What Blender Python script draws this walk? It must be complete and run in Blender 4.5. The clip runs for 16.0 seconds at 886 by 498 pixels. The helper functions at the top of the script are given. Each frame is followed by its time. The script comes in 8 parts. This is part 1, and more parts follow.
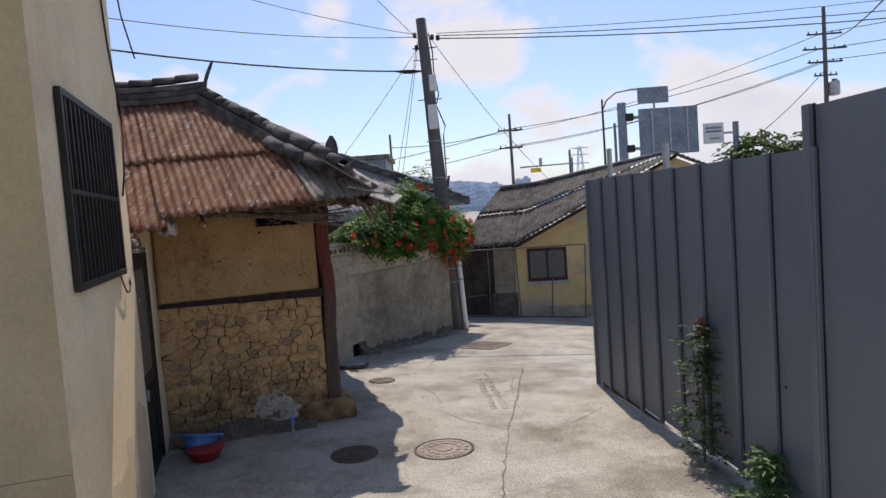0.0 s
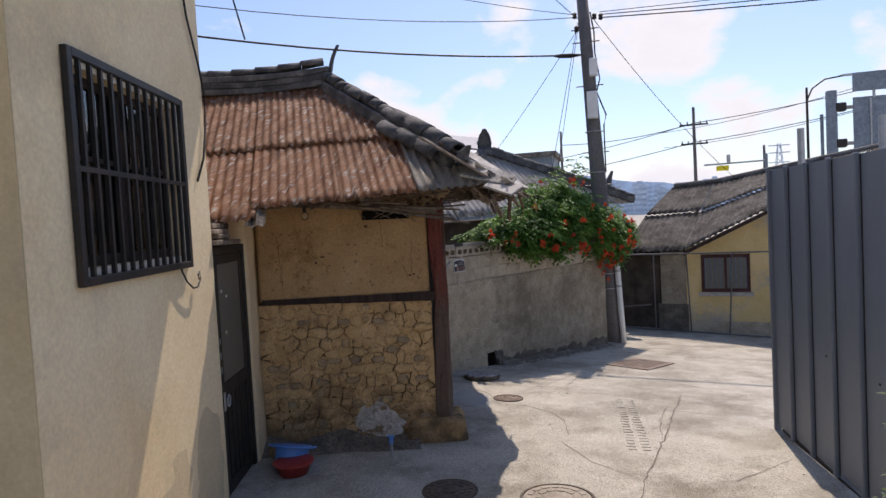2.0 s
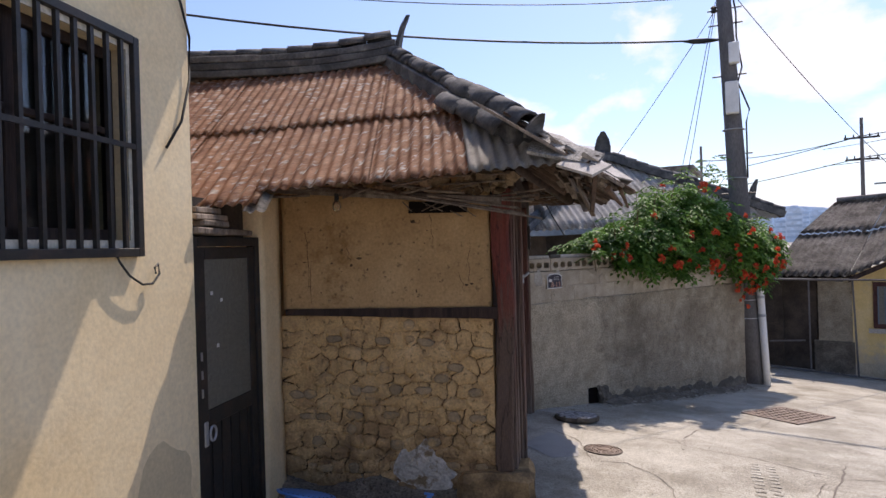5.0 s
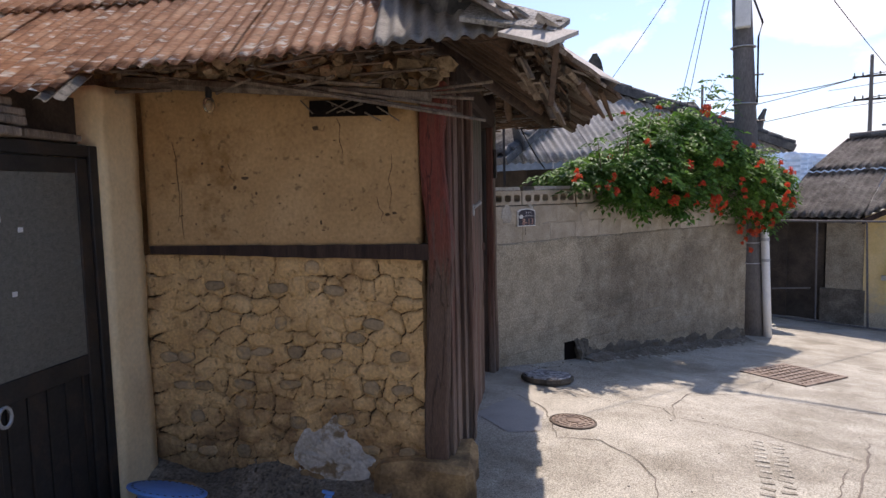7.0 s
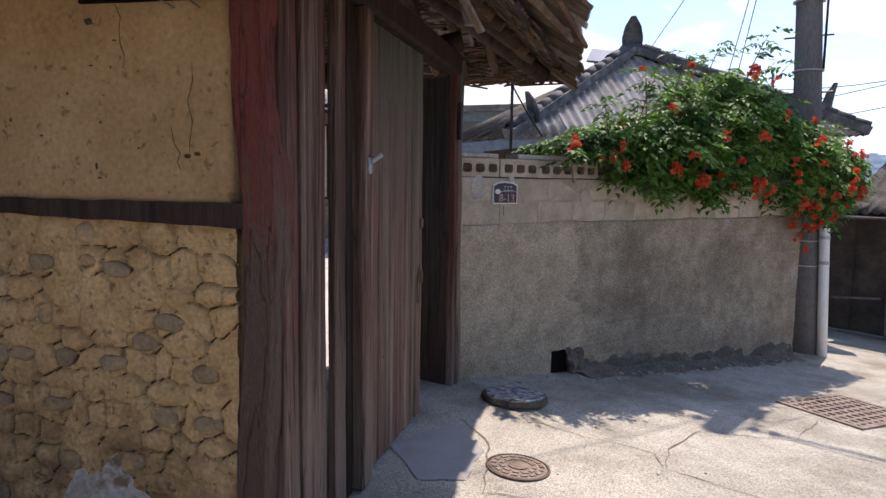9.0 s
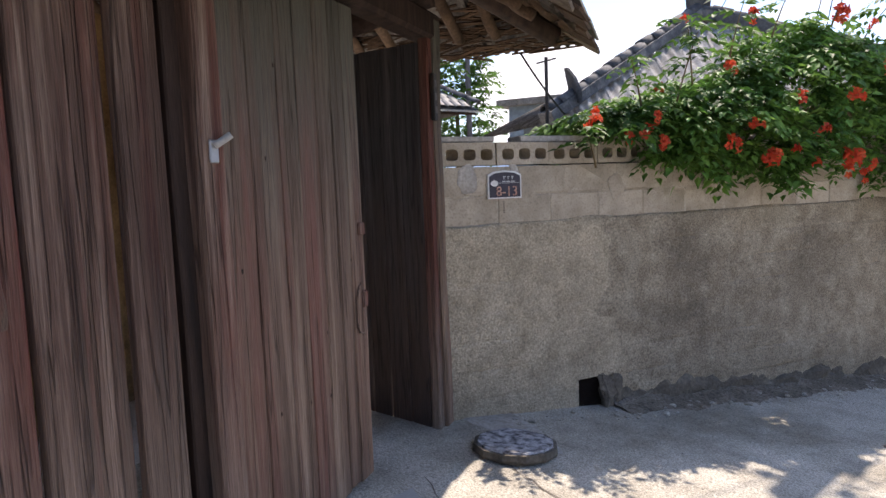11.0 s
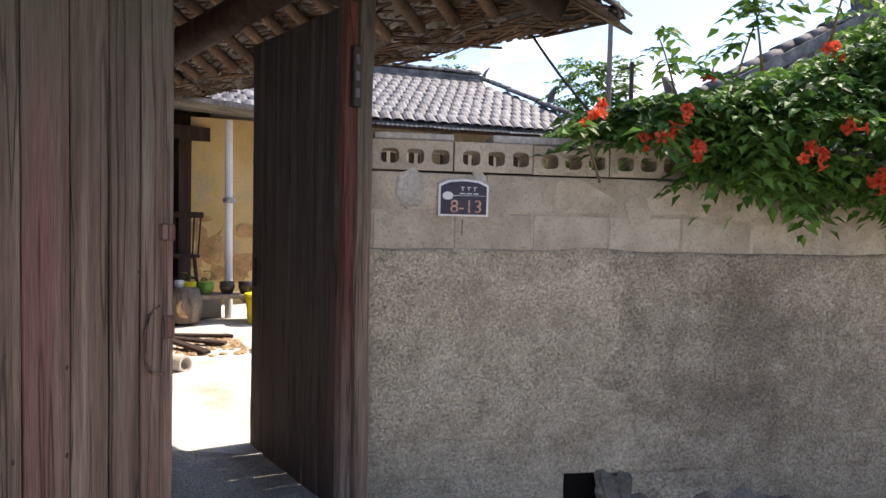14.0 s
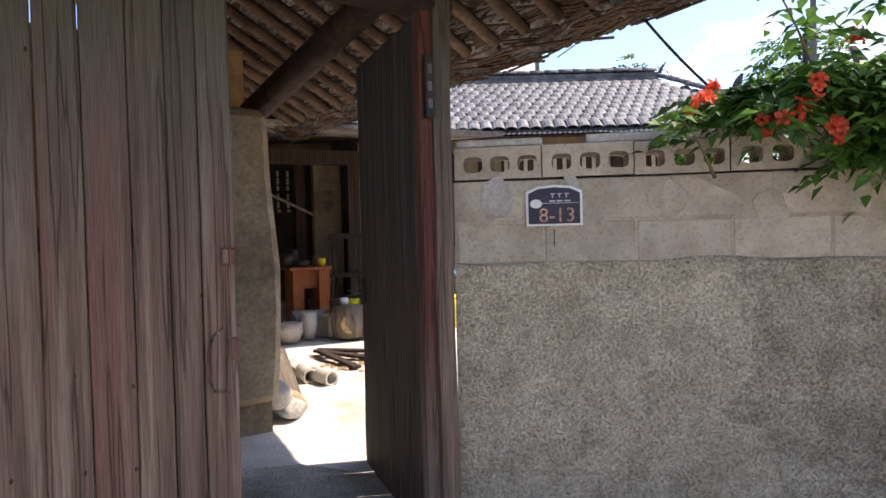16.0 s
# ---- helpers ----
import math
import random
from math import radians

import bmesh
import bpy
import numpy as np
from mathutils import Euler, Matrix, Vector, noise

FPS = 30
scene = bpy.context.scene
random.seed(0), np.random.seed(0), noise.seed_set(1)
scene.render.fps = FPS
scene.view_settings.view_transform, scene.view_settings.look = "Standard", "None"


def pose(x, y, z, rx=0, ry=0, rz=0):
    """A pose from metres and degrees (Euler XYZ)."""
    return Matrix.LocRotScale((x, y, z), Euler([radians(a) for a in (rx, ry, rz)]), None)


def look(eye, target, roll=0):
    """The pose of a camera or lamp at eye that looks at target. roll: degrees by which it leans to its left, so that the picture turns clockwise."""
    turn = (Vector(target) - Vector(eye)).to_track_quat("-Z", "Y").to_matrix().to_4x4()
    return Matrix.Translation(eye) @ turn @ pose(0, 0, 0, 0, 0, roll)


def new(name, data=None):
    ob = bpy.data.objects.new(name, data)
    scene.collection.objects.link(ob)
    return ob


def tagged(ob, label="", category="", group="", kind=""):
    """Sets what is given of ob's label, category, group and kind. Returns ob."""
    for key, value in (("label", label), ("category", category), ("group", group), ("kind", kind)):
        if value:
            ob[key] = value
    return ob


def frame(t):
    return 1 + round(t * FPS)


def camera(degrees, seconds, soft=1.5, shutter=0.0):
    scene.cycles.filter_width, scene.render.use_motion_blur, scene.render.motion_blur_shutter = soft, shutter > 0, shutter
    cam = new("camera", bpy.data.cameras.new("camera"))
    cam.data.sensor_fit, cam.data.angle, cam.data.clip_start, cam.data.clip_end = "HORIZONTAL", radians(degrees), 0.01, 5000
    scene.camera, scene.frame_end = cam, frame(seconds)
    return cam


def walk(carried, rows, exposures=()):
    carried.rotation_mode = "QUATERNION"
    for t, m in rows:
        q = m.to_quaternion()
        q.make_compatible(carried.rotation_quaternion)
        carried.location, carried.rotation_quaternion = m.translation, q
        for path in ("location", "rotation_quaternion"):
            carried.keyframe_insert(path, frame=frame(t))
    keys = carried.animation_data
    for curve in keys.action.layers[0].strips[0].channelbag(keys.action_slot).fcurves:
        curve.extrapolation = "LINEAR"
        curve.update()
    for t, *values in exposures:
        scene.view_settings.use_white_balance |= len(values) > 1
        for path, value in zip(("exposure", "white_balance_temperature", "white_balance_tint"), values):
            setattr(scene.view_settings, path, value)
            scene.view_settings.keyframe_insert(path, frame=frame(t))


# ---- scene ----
cam = camera(68.8, 16.0)
METRES, EYE, TILT, LEAN, TURN = 9.0, 1.5, 0.0, 0.0, 0.0
ROWS = [
    (0.0, 0.0, 0.0, 0.0, -0.25, -3.49, 4.13),
    (0.5, 0.0168, 0.0296, -0.0065, 1.42, -4.95, 2.96),
    (1.0, 0.0218, 0.0672, -0.009, 5.2, -4.88, 4.47),
    (1.5, 0.0347, 0.0968, -0.0097, 12.49, -4.2, 2.46),
    (2.0, 0.0438, 0.1173, -0.0094, 15.17, -2.51, 3.09),
    (2.5, 0.0415, 0.1424, -0.0117, 17.9, -0.54, 3.63),
    (3.0, 0.042, 0.166, -0.0124, 18.78, -0.07, 4.32),
    (5.5, 0.0528, 0.3112, -0.0368, 27.6, -0.6, 1.37),
    (6.0, 0.0395, 0.3444, -0.0391, 26.91, -3.98, 1.61),
    (6.5, 0.0399, 0.3821, -0.0456, 27.35, -4.8, 0.84),
    (7.0, 0.0357, 0.4227, -0.0511, 26.4, -5.09, 1.25),
    (7.5, 0.0417, 0.4634, -0.0555, 24.94, -5.64, 1.15),
    (8.0, 0.0498, 0.507, -0.0616, 28.47, -5.83, -1.0),
    (8.5, 0.0444, 0.552, -0.0647, 30.0, -5.88, 1.2),
    (9.0, 0.0514, 0.5924, -0.0726, 31.54, -6.0, -0.84),
    (11.5, 0.0585, 0.7669, -0.0832, 42.09, -5.58, 1.22),
    (12.0, 0.0643, 0.8072, -0.09, 46.07, -4.17, -2.6),
    (12.5, 0.063, 0.8421, -0.0952, 50.24, -2.32, -0.74),
    (13.0, 0.0702, 0.8736, -0.092, 53.57, -2.6, 0.46),
    (13.5, 0.0766, 0.8878, -0.0932, 55.09, -2.14, -1.67),
    (14.0, 0.0752, 0.9063, -0.0951, 55.03, -2.44, -1.28),
    (14.5, 0.0764, 0.9326, -0.0958, 57.62, -1.21, 0.34),
    (15.0, 0.0839, 0.9612, -0.0958, 62.43, -0.52, -1.47),
    (15.5, 0.0841, 0.9689, -0.0957, 67.49, -1.26, 0.32),
    (16.0, 0.0821, 0.9676, -0.0948, 72.57, -1.33, 1.4),
]
EXPOSURES = [(0.0, 0.06, 6950, 18), (1.5, 0.18, 7100, 19), (3.0, 0.34, 7000, 21), (6.5, 0.53, 6950, 21), (9.0, 0.68, 7000, 21), (11.3, 1.32, 7150, 19), (12.3, 2.0, 7200, 19), (14.0, 1.3, 7300, 19), (14.5, 1.25, 7350, 19), (16.0, 1.3, 7200, 19)]
walk(cam, [(t, pose(0, 0, EYE, TILT, LEAN, TURN) @ pose(METRES * x, METRES * y, METRES * z, 90 + pitch, roll, yaw)) for t, x, y, z, yaw, pitch, roll in ROWS], EXPOSURES)

# ---- world, sun, exposure ----
SUN_EL, SUN_H = radians(57), Vector((0.01, 0.99995))
to_sun = Vector((SUN_H.x * math.cos(SUN_EL), SUN_H.y * math.cos(SUN_EL), math.sin(SUN_EL)))
world = bpy.data.worlds.new("world")
scene.world = world
world.use_nodes = True
wn, wl = world.node_tree.nodes, world.node_tree.links
wn.clear()


def wnode(kind, **values):
    n = wn.new(kind)
    for key, v in values.items():
        n.inputs[key].default_value = v
    return n


sky = wn.new("ShaderNodeTexSky")
sky.sky_type, sky.sun_disc = "NISHITA", False
sky.sun_elevation, sky.sun_rotation = SUN_EL, math.atan2(to_sun.x, to_sun.y)
coord = wn.new("ShaderNodeTexCoord")
squash = wn.new("ShaderNodeVectorMath")
squash.operation = "MULTIPLY"
squash.inputs[1].default_value = (1.0, 1.0, 1.7)
wl.new(coord.outputs["Generated"], squash.inputs[0])
cl = wnode("ShaderNodeTexNoise", Scale=3.0, Detail=10.0, Roughness=0.54, Distortion=0.15)
wl.new(squash.outputs[0], cl.inputs["Vector"])
sep = wn.new("ShaderNodeSeparateXYZ")
wl.new(coord.outputs["Generated"], sep.inputs[0])
band = wn.new("ShaderNodeMapRange")
band.inputs["From Min"].default_value, band.inputs["From Max"].default_value = 0.02, 0.42
band.inputs["To Min"].default_value, band.inputs["To Max"].default_value = 0.085, -0.12
wl.new(sep.outputs["Z"], band.inputs["Value"])
add = wn.new("ShaderNodeMath")
wl.new(cl.outputs["Fac"], add.inputs[0])
wl.new(band.outputs[0], add.inputs[1])
mask = wn.new("ShaderNodeValToRGB")
mask.color_ramp.elements[0].position, mask.color_ramp.elements[1].position = 0.50, 0.565
wl.new(add.outputs[0], mask.inputs["Fac"])
shade = wn.new("ShaderNodeValToRGB")
shade.color_ramp.elements[0].position, shade.color_ramp.elements[1].position = 0.45, 0.75
shade.color_ramp.elements[0].color, shade.color_ramp.elements[1].color = (6.0, 6.2, 6.55, 1), (4.2, 4.7, 5.6, 1)
wl.new(add.outputs[0], shade.inputs["Fac"])
mix = wn.new("ShaderNodeMix")
mix.data_type = "RGBA"
wl.new(mask.outputs["Color"], mix.inputs["Factor"])
deep = wn.new("ShaderNodeMix")
deep.data_type, deep.blend_type = "RGBA", "MULTIPLY"
deep.inputs["Factor"].default_value, deep.inputs["B"].default_value = 1.0, (0.76, 0.89, 1.05, 1)
wl.new(sky.outputs[0], deep.inputs["A"])
wl.new(deep.outputs["Result"], mix.inputs["A"])
wl.new(shade.outputs["Color"], mix.inputs["B"])
back = wnode("ShaderNodeBackground", Strength=0.14)
wl.new(mix.outputs["Result"], back.inputs["Color"])
wo = wn.new("ShaderNodeOutputWorld")
wl.new(back.outputs[0], wo.inputs["Surface"])
sun = new("sun", bpy.data.lights.new("sun", "SUN"))
sun.data.energy, sun.data.angle, sun.data.color = 3.4, radians(0.53), (1.0, 0.95, 0.87)
sun.matrix_world = look(to_sun * 60, (0, 0, 0))

# ---- materials ----
def mat(name, colours, scale=4.0, rough=0.85, bump=0.15, fine=60.0, metal=0.0, stretch=(1, 1, 1), spec=0.3, vary=0.0, detail=6.0, stain=None, stain_scale=0.9, stain_at=(0.52, 0.66), fine_amount=0.25, distort=0.3, bump_dist=0.01, turn=0.0, fade=None, splits=0.0, pits=0.0, pit_depth=0.55, pit_at=(0.57, 0.66)):
    """A weathered surface: coarse blotches through the colours, fine grain, an optional stain colour, relief at both scales."""
    m = bpy.data.materials.new(name)
    m.use_nodes = True
    n, l = m.node_tree.nodes, m.node_tree.links
    b = n["Principled BSDF"]
    b.inputs["Roughness"].default_value, b.inputs["Metallic"].default_value = rough, metal
    b.inputs["Specular IOR Level"].default_value = spec
    tc = n.new("ShaderNodeTexCoord")
    mp = n.new("ShaderNodeMapping")
    mp.inputs["Scale"].default_value = stretch
    mp.inputs["Rotation"].default_value = (0, 0, radians(turn))
    l.new(tc.outputs["Object"], mp.inputs["Vector"])
    info = n.new("ShaderNodeObjectInfo")
    shift = n.new("ShaderNodeVectorMath")
    shift.operation = "MULTIPLY_ADD"
    l.new(info.outputs["Random"], shift.inputs[0])
    shift.inputs[1].default_value = (37.0, 53.0, 71.0)
    l.new(mp.outputs[0], shift.inputs[2])
    big = n.new("ShaderNodeTexNoise")
    big.inputs["Scale"].default_value, big.inputs["Detail"].default_value = scale, detail
    big.inputs["Roughness"].default_value, big.inputs["Distortion"].default_value = 0.62, distort
    small = n.new("ShaderNodeTexNoise")
    small.inputs["Scale"].default_value, small.inputs["Detail"].default_value = fine, 4.0
    l.new(shift.outputs[0], big.inputs["Vector"])
    l.new(shift.outputs[0], small.inputs["Vector"])
    ramp = n.new("ShaderNodeValToRGB")
    e = ramp.color_ramp.elements
    steps = np.linspace(0.32, 0.68, len(colours))
    e[0].position, e[0].color = steps[0], (*colours[0], 1)
    e[1].position, e[1].color = steps[-1], (*colours[-1], 1)
    for p, c in zip(steps[1:-1], colours[1:-1]):
        k = e.new(p)
        k.color = (*c, 1)
    l.new(big.outputs["Fac"], ramp.inputs["Fac"])
    colour = ramp.outputs["Color"]
    if stain is not None:
        sn = n.new("ShaderNodeTexNoise")
        sn.inputs["Scale"].default_value, sn.inputs["Detail"].default_value, sn.inputs["Roughness"].default_value = stain_scale, 7.0, 0.65
        l.new(shift.outputs[0], sn.inputs["Vector"])
        sr = n.new("ShaderNodeValToRGB")
        sr.color_ramp.elements[0].position, sr.color_ramp.elements[1].position = stain_at
        l.new(sn.outputs["Fac"], sr.inputs["Fac"])
        sm = n.new("ShaderNodeMix")
        sm.data_type = "RGBA"
        l.new(sr.outputs["Color"], sm.inputs["Factor"])
        l.new(colour, sm.inputs["A"])
        sm.inputs["B"].default_value = (*stain, 1)
        colour = sm.outputs["Result"]
    if fade is not None:
        # worn or toned to another colour past a ragged height line
        low, high, worn = fade
        sz = n.new("ShaderNodeSeparateXYZ")
        l.new(n.new("ShaderNodeNewGeometry").outputs["Position"], sz.inputs[0])
        ad = n.new("ShaderNodeMath")
        ad.operation = "MULTIPLY_ADD"
        l.new(big.outputs["Fac"], ad.inputs[0])
        ad.inputs[1].default_value = 1.6
        l.new(sz.outputs["Z"], ad.inputs[2])
        fm = n.new("ShaderNodeMapRange")
        fm.inputs["From Min"].default_value, fm.inputs["From Max"].default_value = low + 0.8, high + 0.8
        l.new(ad.outputs[0], fm.inputs["Value"])
        fx = n.new("ShaderNodeMix")
        fx.data_type = "RGBA"
        l.new(fm.outputs[0], fx.inputs["Factor"])
        fx.inputs["A"].default_value = (*worn, 1)
        l.new(colour, fx.inputs["B"])
        colour = fx.outputs["Result"]
    lines = None
    if splits:
        # fine dark splits that follow the grain
        ln = n.new("ShaderNodeTexNoise")
        ln.inputs["Scale"].default_value, ln.inputs["Detail"].default_value = splits, 3.0
        l.new(shift.outputs[0], ln.inputs["Vector"])
        off = n.new("ShaderNodeMath")
        off.operation = "PINGPONG"
        off.inputs[1].default_value = 0.09
        l.new(ln.outputs["Fac"], off.inputs[0])
        lr = n.new("ShaderNodeMapRange")
        lr.inputs["From Min"].default_value, lr.inputs["From Max"].default_value = 0.0, 0.014
        lr.inputs["To Min"].default_value, lr.inputs["To Max"].default_value = 0.5, 1.0
        l.new(off.outputs[0], lr.inputs["Value"])
        lines = lr.outputs[0]
    if pits:
        # small dark pits and clinging dirt
        pn = n.new("ShaderNodeTexNoise")
        pn.inputs["Scale"].default_value, pn.inputs["Detail"].default_value, pn.inputs["Roughness"].default_value = pits, 3.0, 0.6
        l.new(shift.outputs[0], pn.inputs["Vector"])
        pr = n.new("ShaderNodeMapRange")
        pr.inputs["From Min"].default_value, pr.inputs["From Max"].default_value = pit_at
        pr.inputs["To Min"].default_value, pr.inputs["To Max"].default_value = 1.0, 1 - pit_depth
        l.new(pn.outputs["Fac"], pr.inputs["Value"])
        if lines is None:
            lines = pr.outputs[0]
        else:
            pl = n.new("ShaderNodeMath")
            pl.operation = "MULTIPLY"
            l.new(lines, pl.inputs[0])
            l.new(pr.outputs[0], pl.inputs[1])
            lines = pl.outputs[0]
    grain = n.new("ShaderNodeMapRange")
    grain.inputs["From Min"].default_value, grain.inputs["From Max"].default_value = 0.25, 0.75
    grain.inputs["To Min"].default_value, grain.inputs["To Max"].default_value = 1 - fine_amount, 1 + fine_amount
    l.new(small.outputs["Fac"], grain.inputs["Value"])
    value = grain.outputs[0]
    if lines is not None:
        lm = n.new("ShaderNodeMath")
        lm.operation = "MULTIPLY"
        l.new(value, lm.inputs[0])
        l.new(lines, lm.inputs[1])
        value = lm.outputs[0]
    if vary:
        vr = n.new("ShaderNodeMapRange")
        vr.inputs["To Min"].default_value, vr.inputs["To Max"].default_value = 1 - vary, 1 + vary
        l.new(info.outputs["Random"], vr.inputs["Value"])
        isl = n.new("ShaderNodeNewGeometry")
        vi = n.new("ShaderNodeMapRange")
        vi.inputs["To Min"].default_value, vi.inputs["To Max"].default_value = 1 - vary, 1 + vary
        l.new(isl.outputs["Random Per Island"], vi.inputs["Value"])
        for k in (vr, vi):
            mul = n.new("ShaderNodeMath")
            mul.operation = "MULTIPLY"
            l.new(value, mul.inputs[0])
            l.new(k.outputs[0], mul.inputs[1])
            value = mul.outputs[0]
    fin = n.new("ShaderNodeMix")
    fin.data_type, fin.blend_type = "RGBA", "MULTIPLY"
    fin.inputs["Factor"].default_value = 1.0
    l.new(colour, fin.inputs["A"])
    l.new(value, fin.inputs["B"])
    l.new(fin.outputs["Result"], b.inputs["Base Color"])
    if bump:
        h = n.new("ShaderNodeMath")
        h.operation = "MULTIPLY_ADD"
        l.new(small.outputs["Fac"], h.inputs[0])
        h.inputs[1].default_value = 0.4
        l.new(big.outputs["Fac"], h.inputs[2])
        if lines is not None:
            hl = n.new("ShaderNodeMath")
            l.new(h.outputs[0], hl.inputs[0])
            l.new(lines, hl.inputs[1])
            h = hl
        bp = n.new("ShaderNodeBump")
        bp.inputs["Strength"].default_value, bp.inputs["Distance"].default_value = bump, bump_dist
        l.new(h.outputs[0], bp.inputs["Height"])
        l.new(bp.outputs[0], b.inputs["Normal"])
    return m


concrete = mat("concrete_road", [(0.35, 0.322, 0.265), (0.45, 0.422, 0.355), (0.525, 0.497, 0.425)], 2.4, 0.9, 0.6, 110, stain=(0.26, 0.235, 0.185), stain_scale=1.1, stain_at=(0.48, 0.66), fine_amount=0.55, detail=10, pits=60.0, pit_depth=0.35, pit_at=(0.50, 0.70))
yellow_wall = mat("yellow_paint", [(0.74, 0.565, 0.32), (0.80, 0.64, 0.395), (0.83, 0.69, 0.45)], 1.3, 0.8, 0.25, 45, stain=(0.56, 0.46, 0.31), stain_scale=0.9, stain_at=(0.54, 0.74), fine_amount=0.10)
ochre = mat("ochre_clay", [(0.37, 0.225, 0.10), (0.45, 0.283, 0.13), (0.51, 0.335, 0.165)], 2.2, 0.92, 0.3, 55, stain=(0.30, 0.17, 0.065), stain_scale=3.5, stain_at=(0.57, 0.68), fine_amount=0.18, detail=10, pits=22.0, pit_depth=0.4, pit_at=(0.62, 0.68))
daub = mat("stone_daub", [(0.50, 0.315, 0.14), (0.60, 0.39, 0.18), (0.68, 0.46, 0.23)], 5, 0.95, 0.7, 60, stain=(0.36, 0.22, 0.105), stain_scale=3.2, stain_at=(0.53, 0.68), fine_amount=0.25, bump_dist=0.02, detail=10, fade=(-0.68, -0.06, (0.17, 0.10, 0.055)), pits=26.0, pit_depth=0.4, pit_at=(0.60, 0.68))
# Dark brown: soil, plus shade painted into cracks, pits and stone rims.
crack_soil_shade = mat("crack_soil_shade", [(0.06, 0.038, 0.02), (0.10, 0.062, 0.032), (0.15, 0.095, 0.05)], 9, 1.0, 0.4, 60)
mortar = mat("clay_mortar", [(0.31, 0.195, 0.088), (0.44, 0.28, 0.13), (0.53, 0.345, 0.165)], 6, 0.95, 0.6, 60, fade=(-0.75, -0.1, (0.15, 0.10, 0.055)))
old_wood = mat("old_wood", [(0.05, 0.029, 0.022), (0.135, 0.081, 0.06), (0.33, 0.235, 0.18)], 2.6, 0.85, 1.0, 36, stretch=(8, 8, 0.22), vary=0.2, fine_amount=0.4, distort=0.25, bump_dist=0.02, stain=(0.165, 0.058, 0.043), stain_scale=0.7, stain_at=(0.46, 0.62), fade=(-0.75, 0.35, (0.27, 0.21, 0.165)), splits=1.7)
red_wood = mat("red_painted_wood", [(0.16, 0.04, 0.028), (0.22, 0.055, 0.038), (0.14, 0.065, 0.046)], 6.0, 0.75, 0.9, 80, stretch=(6, 6, 0.3), fine_amount=0.45, bump_dist=0.02, fade=(0.55, 0.9, (0.15, 0.10, 0.075)), splits=2.0)
dark_wood = mat("dark_wood", [(0.02, 0.013, 0.011), (0.04, 0.024, 0.018), (0.065, 0.04, 0.03)], 3.0, 0.8, 0.5, 40, stretch=(6, 6, 0.45), vary=0.15, fine_amount=0.35)
grey_wood = mat("grey_wood", [(0.10, 0.075, 0.055), (0.19, 0.15, 0.115), (0.28, 0.23, 0.18)], 5.0, 0.9, 0.6, 50, stretch=(3, 3, 0.6), vary=0.2, fine_amount=0.35)
rust = mat("rusted_iron", [(0.20, 0.085, 0.042), (0.385, 0.195, 0.108), (0.52, 0.33, 0.215)], 2.0, 0.75, 0.25, 30, stretch=(6, 0.9, 0.9), turn=-25, stain=(0.60, 0.54, 0.48), stain_scale=6.5, stain_at=(0.565, 0.615), fine_amount=0.3, pits=14.0, pit_depth=0.45, pit_at=(0.56, 0.68))
pale_sheet = mat("pale_sheet", [(0.30, 0.275, 0.24), (0.43, 0.40, 0.36), (0.55, 0.52, 0.47)], 2.0, 0.8, 0.25, 30, stretch=(6, 0.9, 0.9), turn=-25, fine_amount=0.3, pits=30.0, pit_depth=0.45, pit_at=(0.55, 0.68))
tile = mat("grey_roof_tile", [(0.045, 0.046, 0.048), (0.09, 0.09, 0.09), (0.17, 0.165, 0.155)], 5.0, 0.8, 0.4, 40, vary=0.3, fine_amount=0.3)
slate = mat("asbestos_slate", [(0.13, 0.115, 0.10), (0.22, 0.20, 0.175), (0.33, 0.31, 0.28)], 3.0, 0.92, 0.4, 45, stain=(0.085, 0.075, 0.066), stain_scale=1.6, stain_at=(0.5, 0.7), fine_amount=0.3, pits=30.0, pit_depth=0.5, pit_at=(0.52, 0.66))
block = mat("cement_block", [(0.33, 0.28, 0.21), (0.43, 0.37, 0.285), (0.51, 0.45, 0.36)], 5.0, 0.95, 0.6, 70, vary=0.07, stain=(0.29, 0.245, 0.18), stain_scale=1.5, stain_at=(0.5, 0.7), fine_amount=0.35, detail=9, pits=70.0, pit_depth=0.3, pit_at=(0.50, 0.72))
render_coat = mat("cement_render", [(0.39, 0.327, 0.232), (0.50, 0.43, 0.315), (0.59, 0.515, 0.385)], 5.0, 0.95, 1.0, 75, stain=(0.32, 0.265, 0.19), stain_scale=0.9, stain_at=(0.46, 0.70), fine_amount=0.38, bump_dist=0.02, detail=10, pits=95.0, pit_depth=0.34, pit_at=(0.47, 0.72))
# Darker copy of cement_render with more stain.
dark_render = mat("dark_cement_render", [(0.27, 0.226, 0.163), (0.375, 0.32, 0.236), (0.47, 0.41, 0.31)], 6.0, 0.95, 1.0, 70, stain=(0.225, 0.188, 0.137), stain_scale=1.3, stain_at=(0.46, 0.66), fine_amount=0.45, bump_dist=0.02, detail=10, pits=95.0, pit_depth=0.34, pit_at=(0.47, 0.72))
dark_cement = mat("damp_cement", [(0.08, 0.07, 0.055), (0.125, 0.108, 0.085), (0.20, 0.175, 0.14)], 4, 0.95, 0.8, 50, fine_amount=0.35)
steel = mat("grey_painted_steel", [(0.135, 0.152, 0.178), (0.152, 0.17, 0.197), (0.17, 0.188, 0.215)], 1.0, 0.5, 0.03, 30, spec=0.4, fine_amount=0.05)
black_iron = mat("black_iron", [(0.014, 0.013, 0.012), (0.022, 0.02, 0.018), (0.045, 0.03, 0.022)], 6, 0.55, 0.2, 60, spec=0.4)
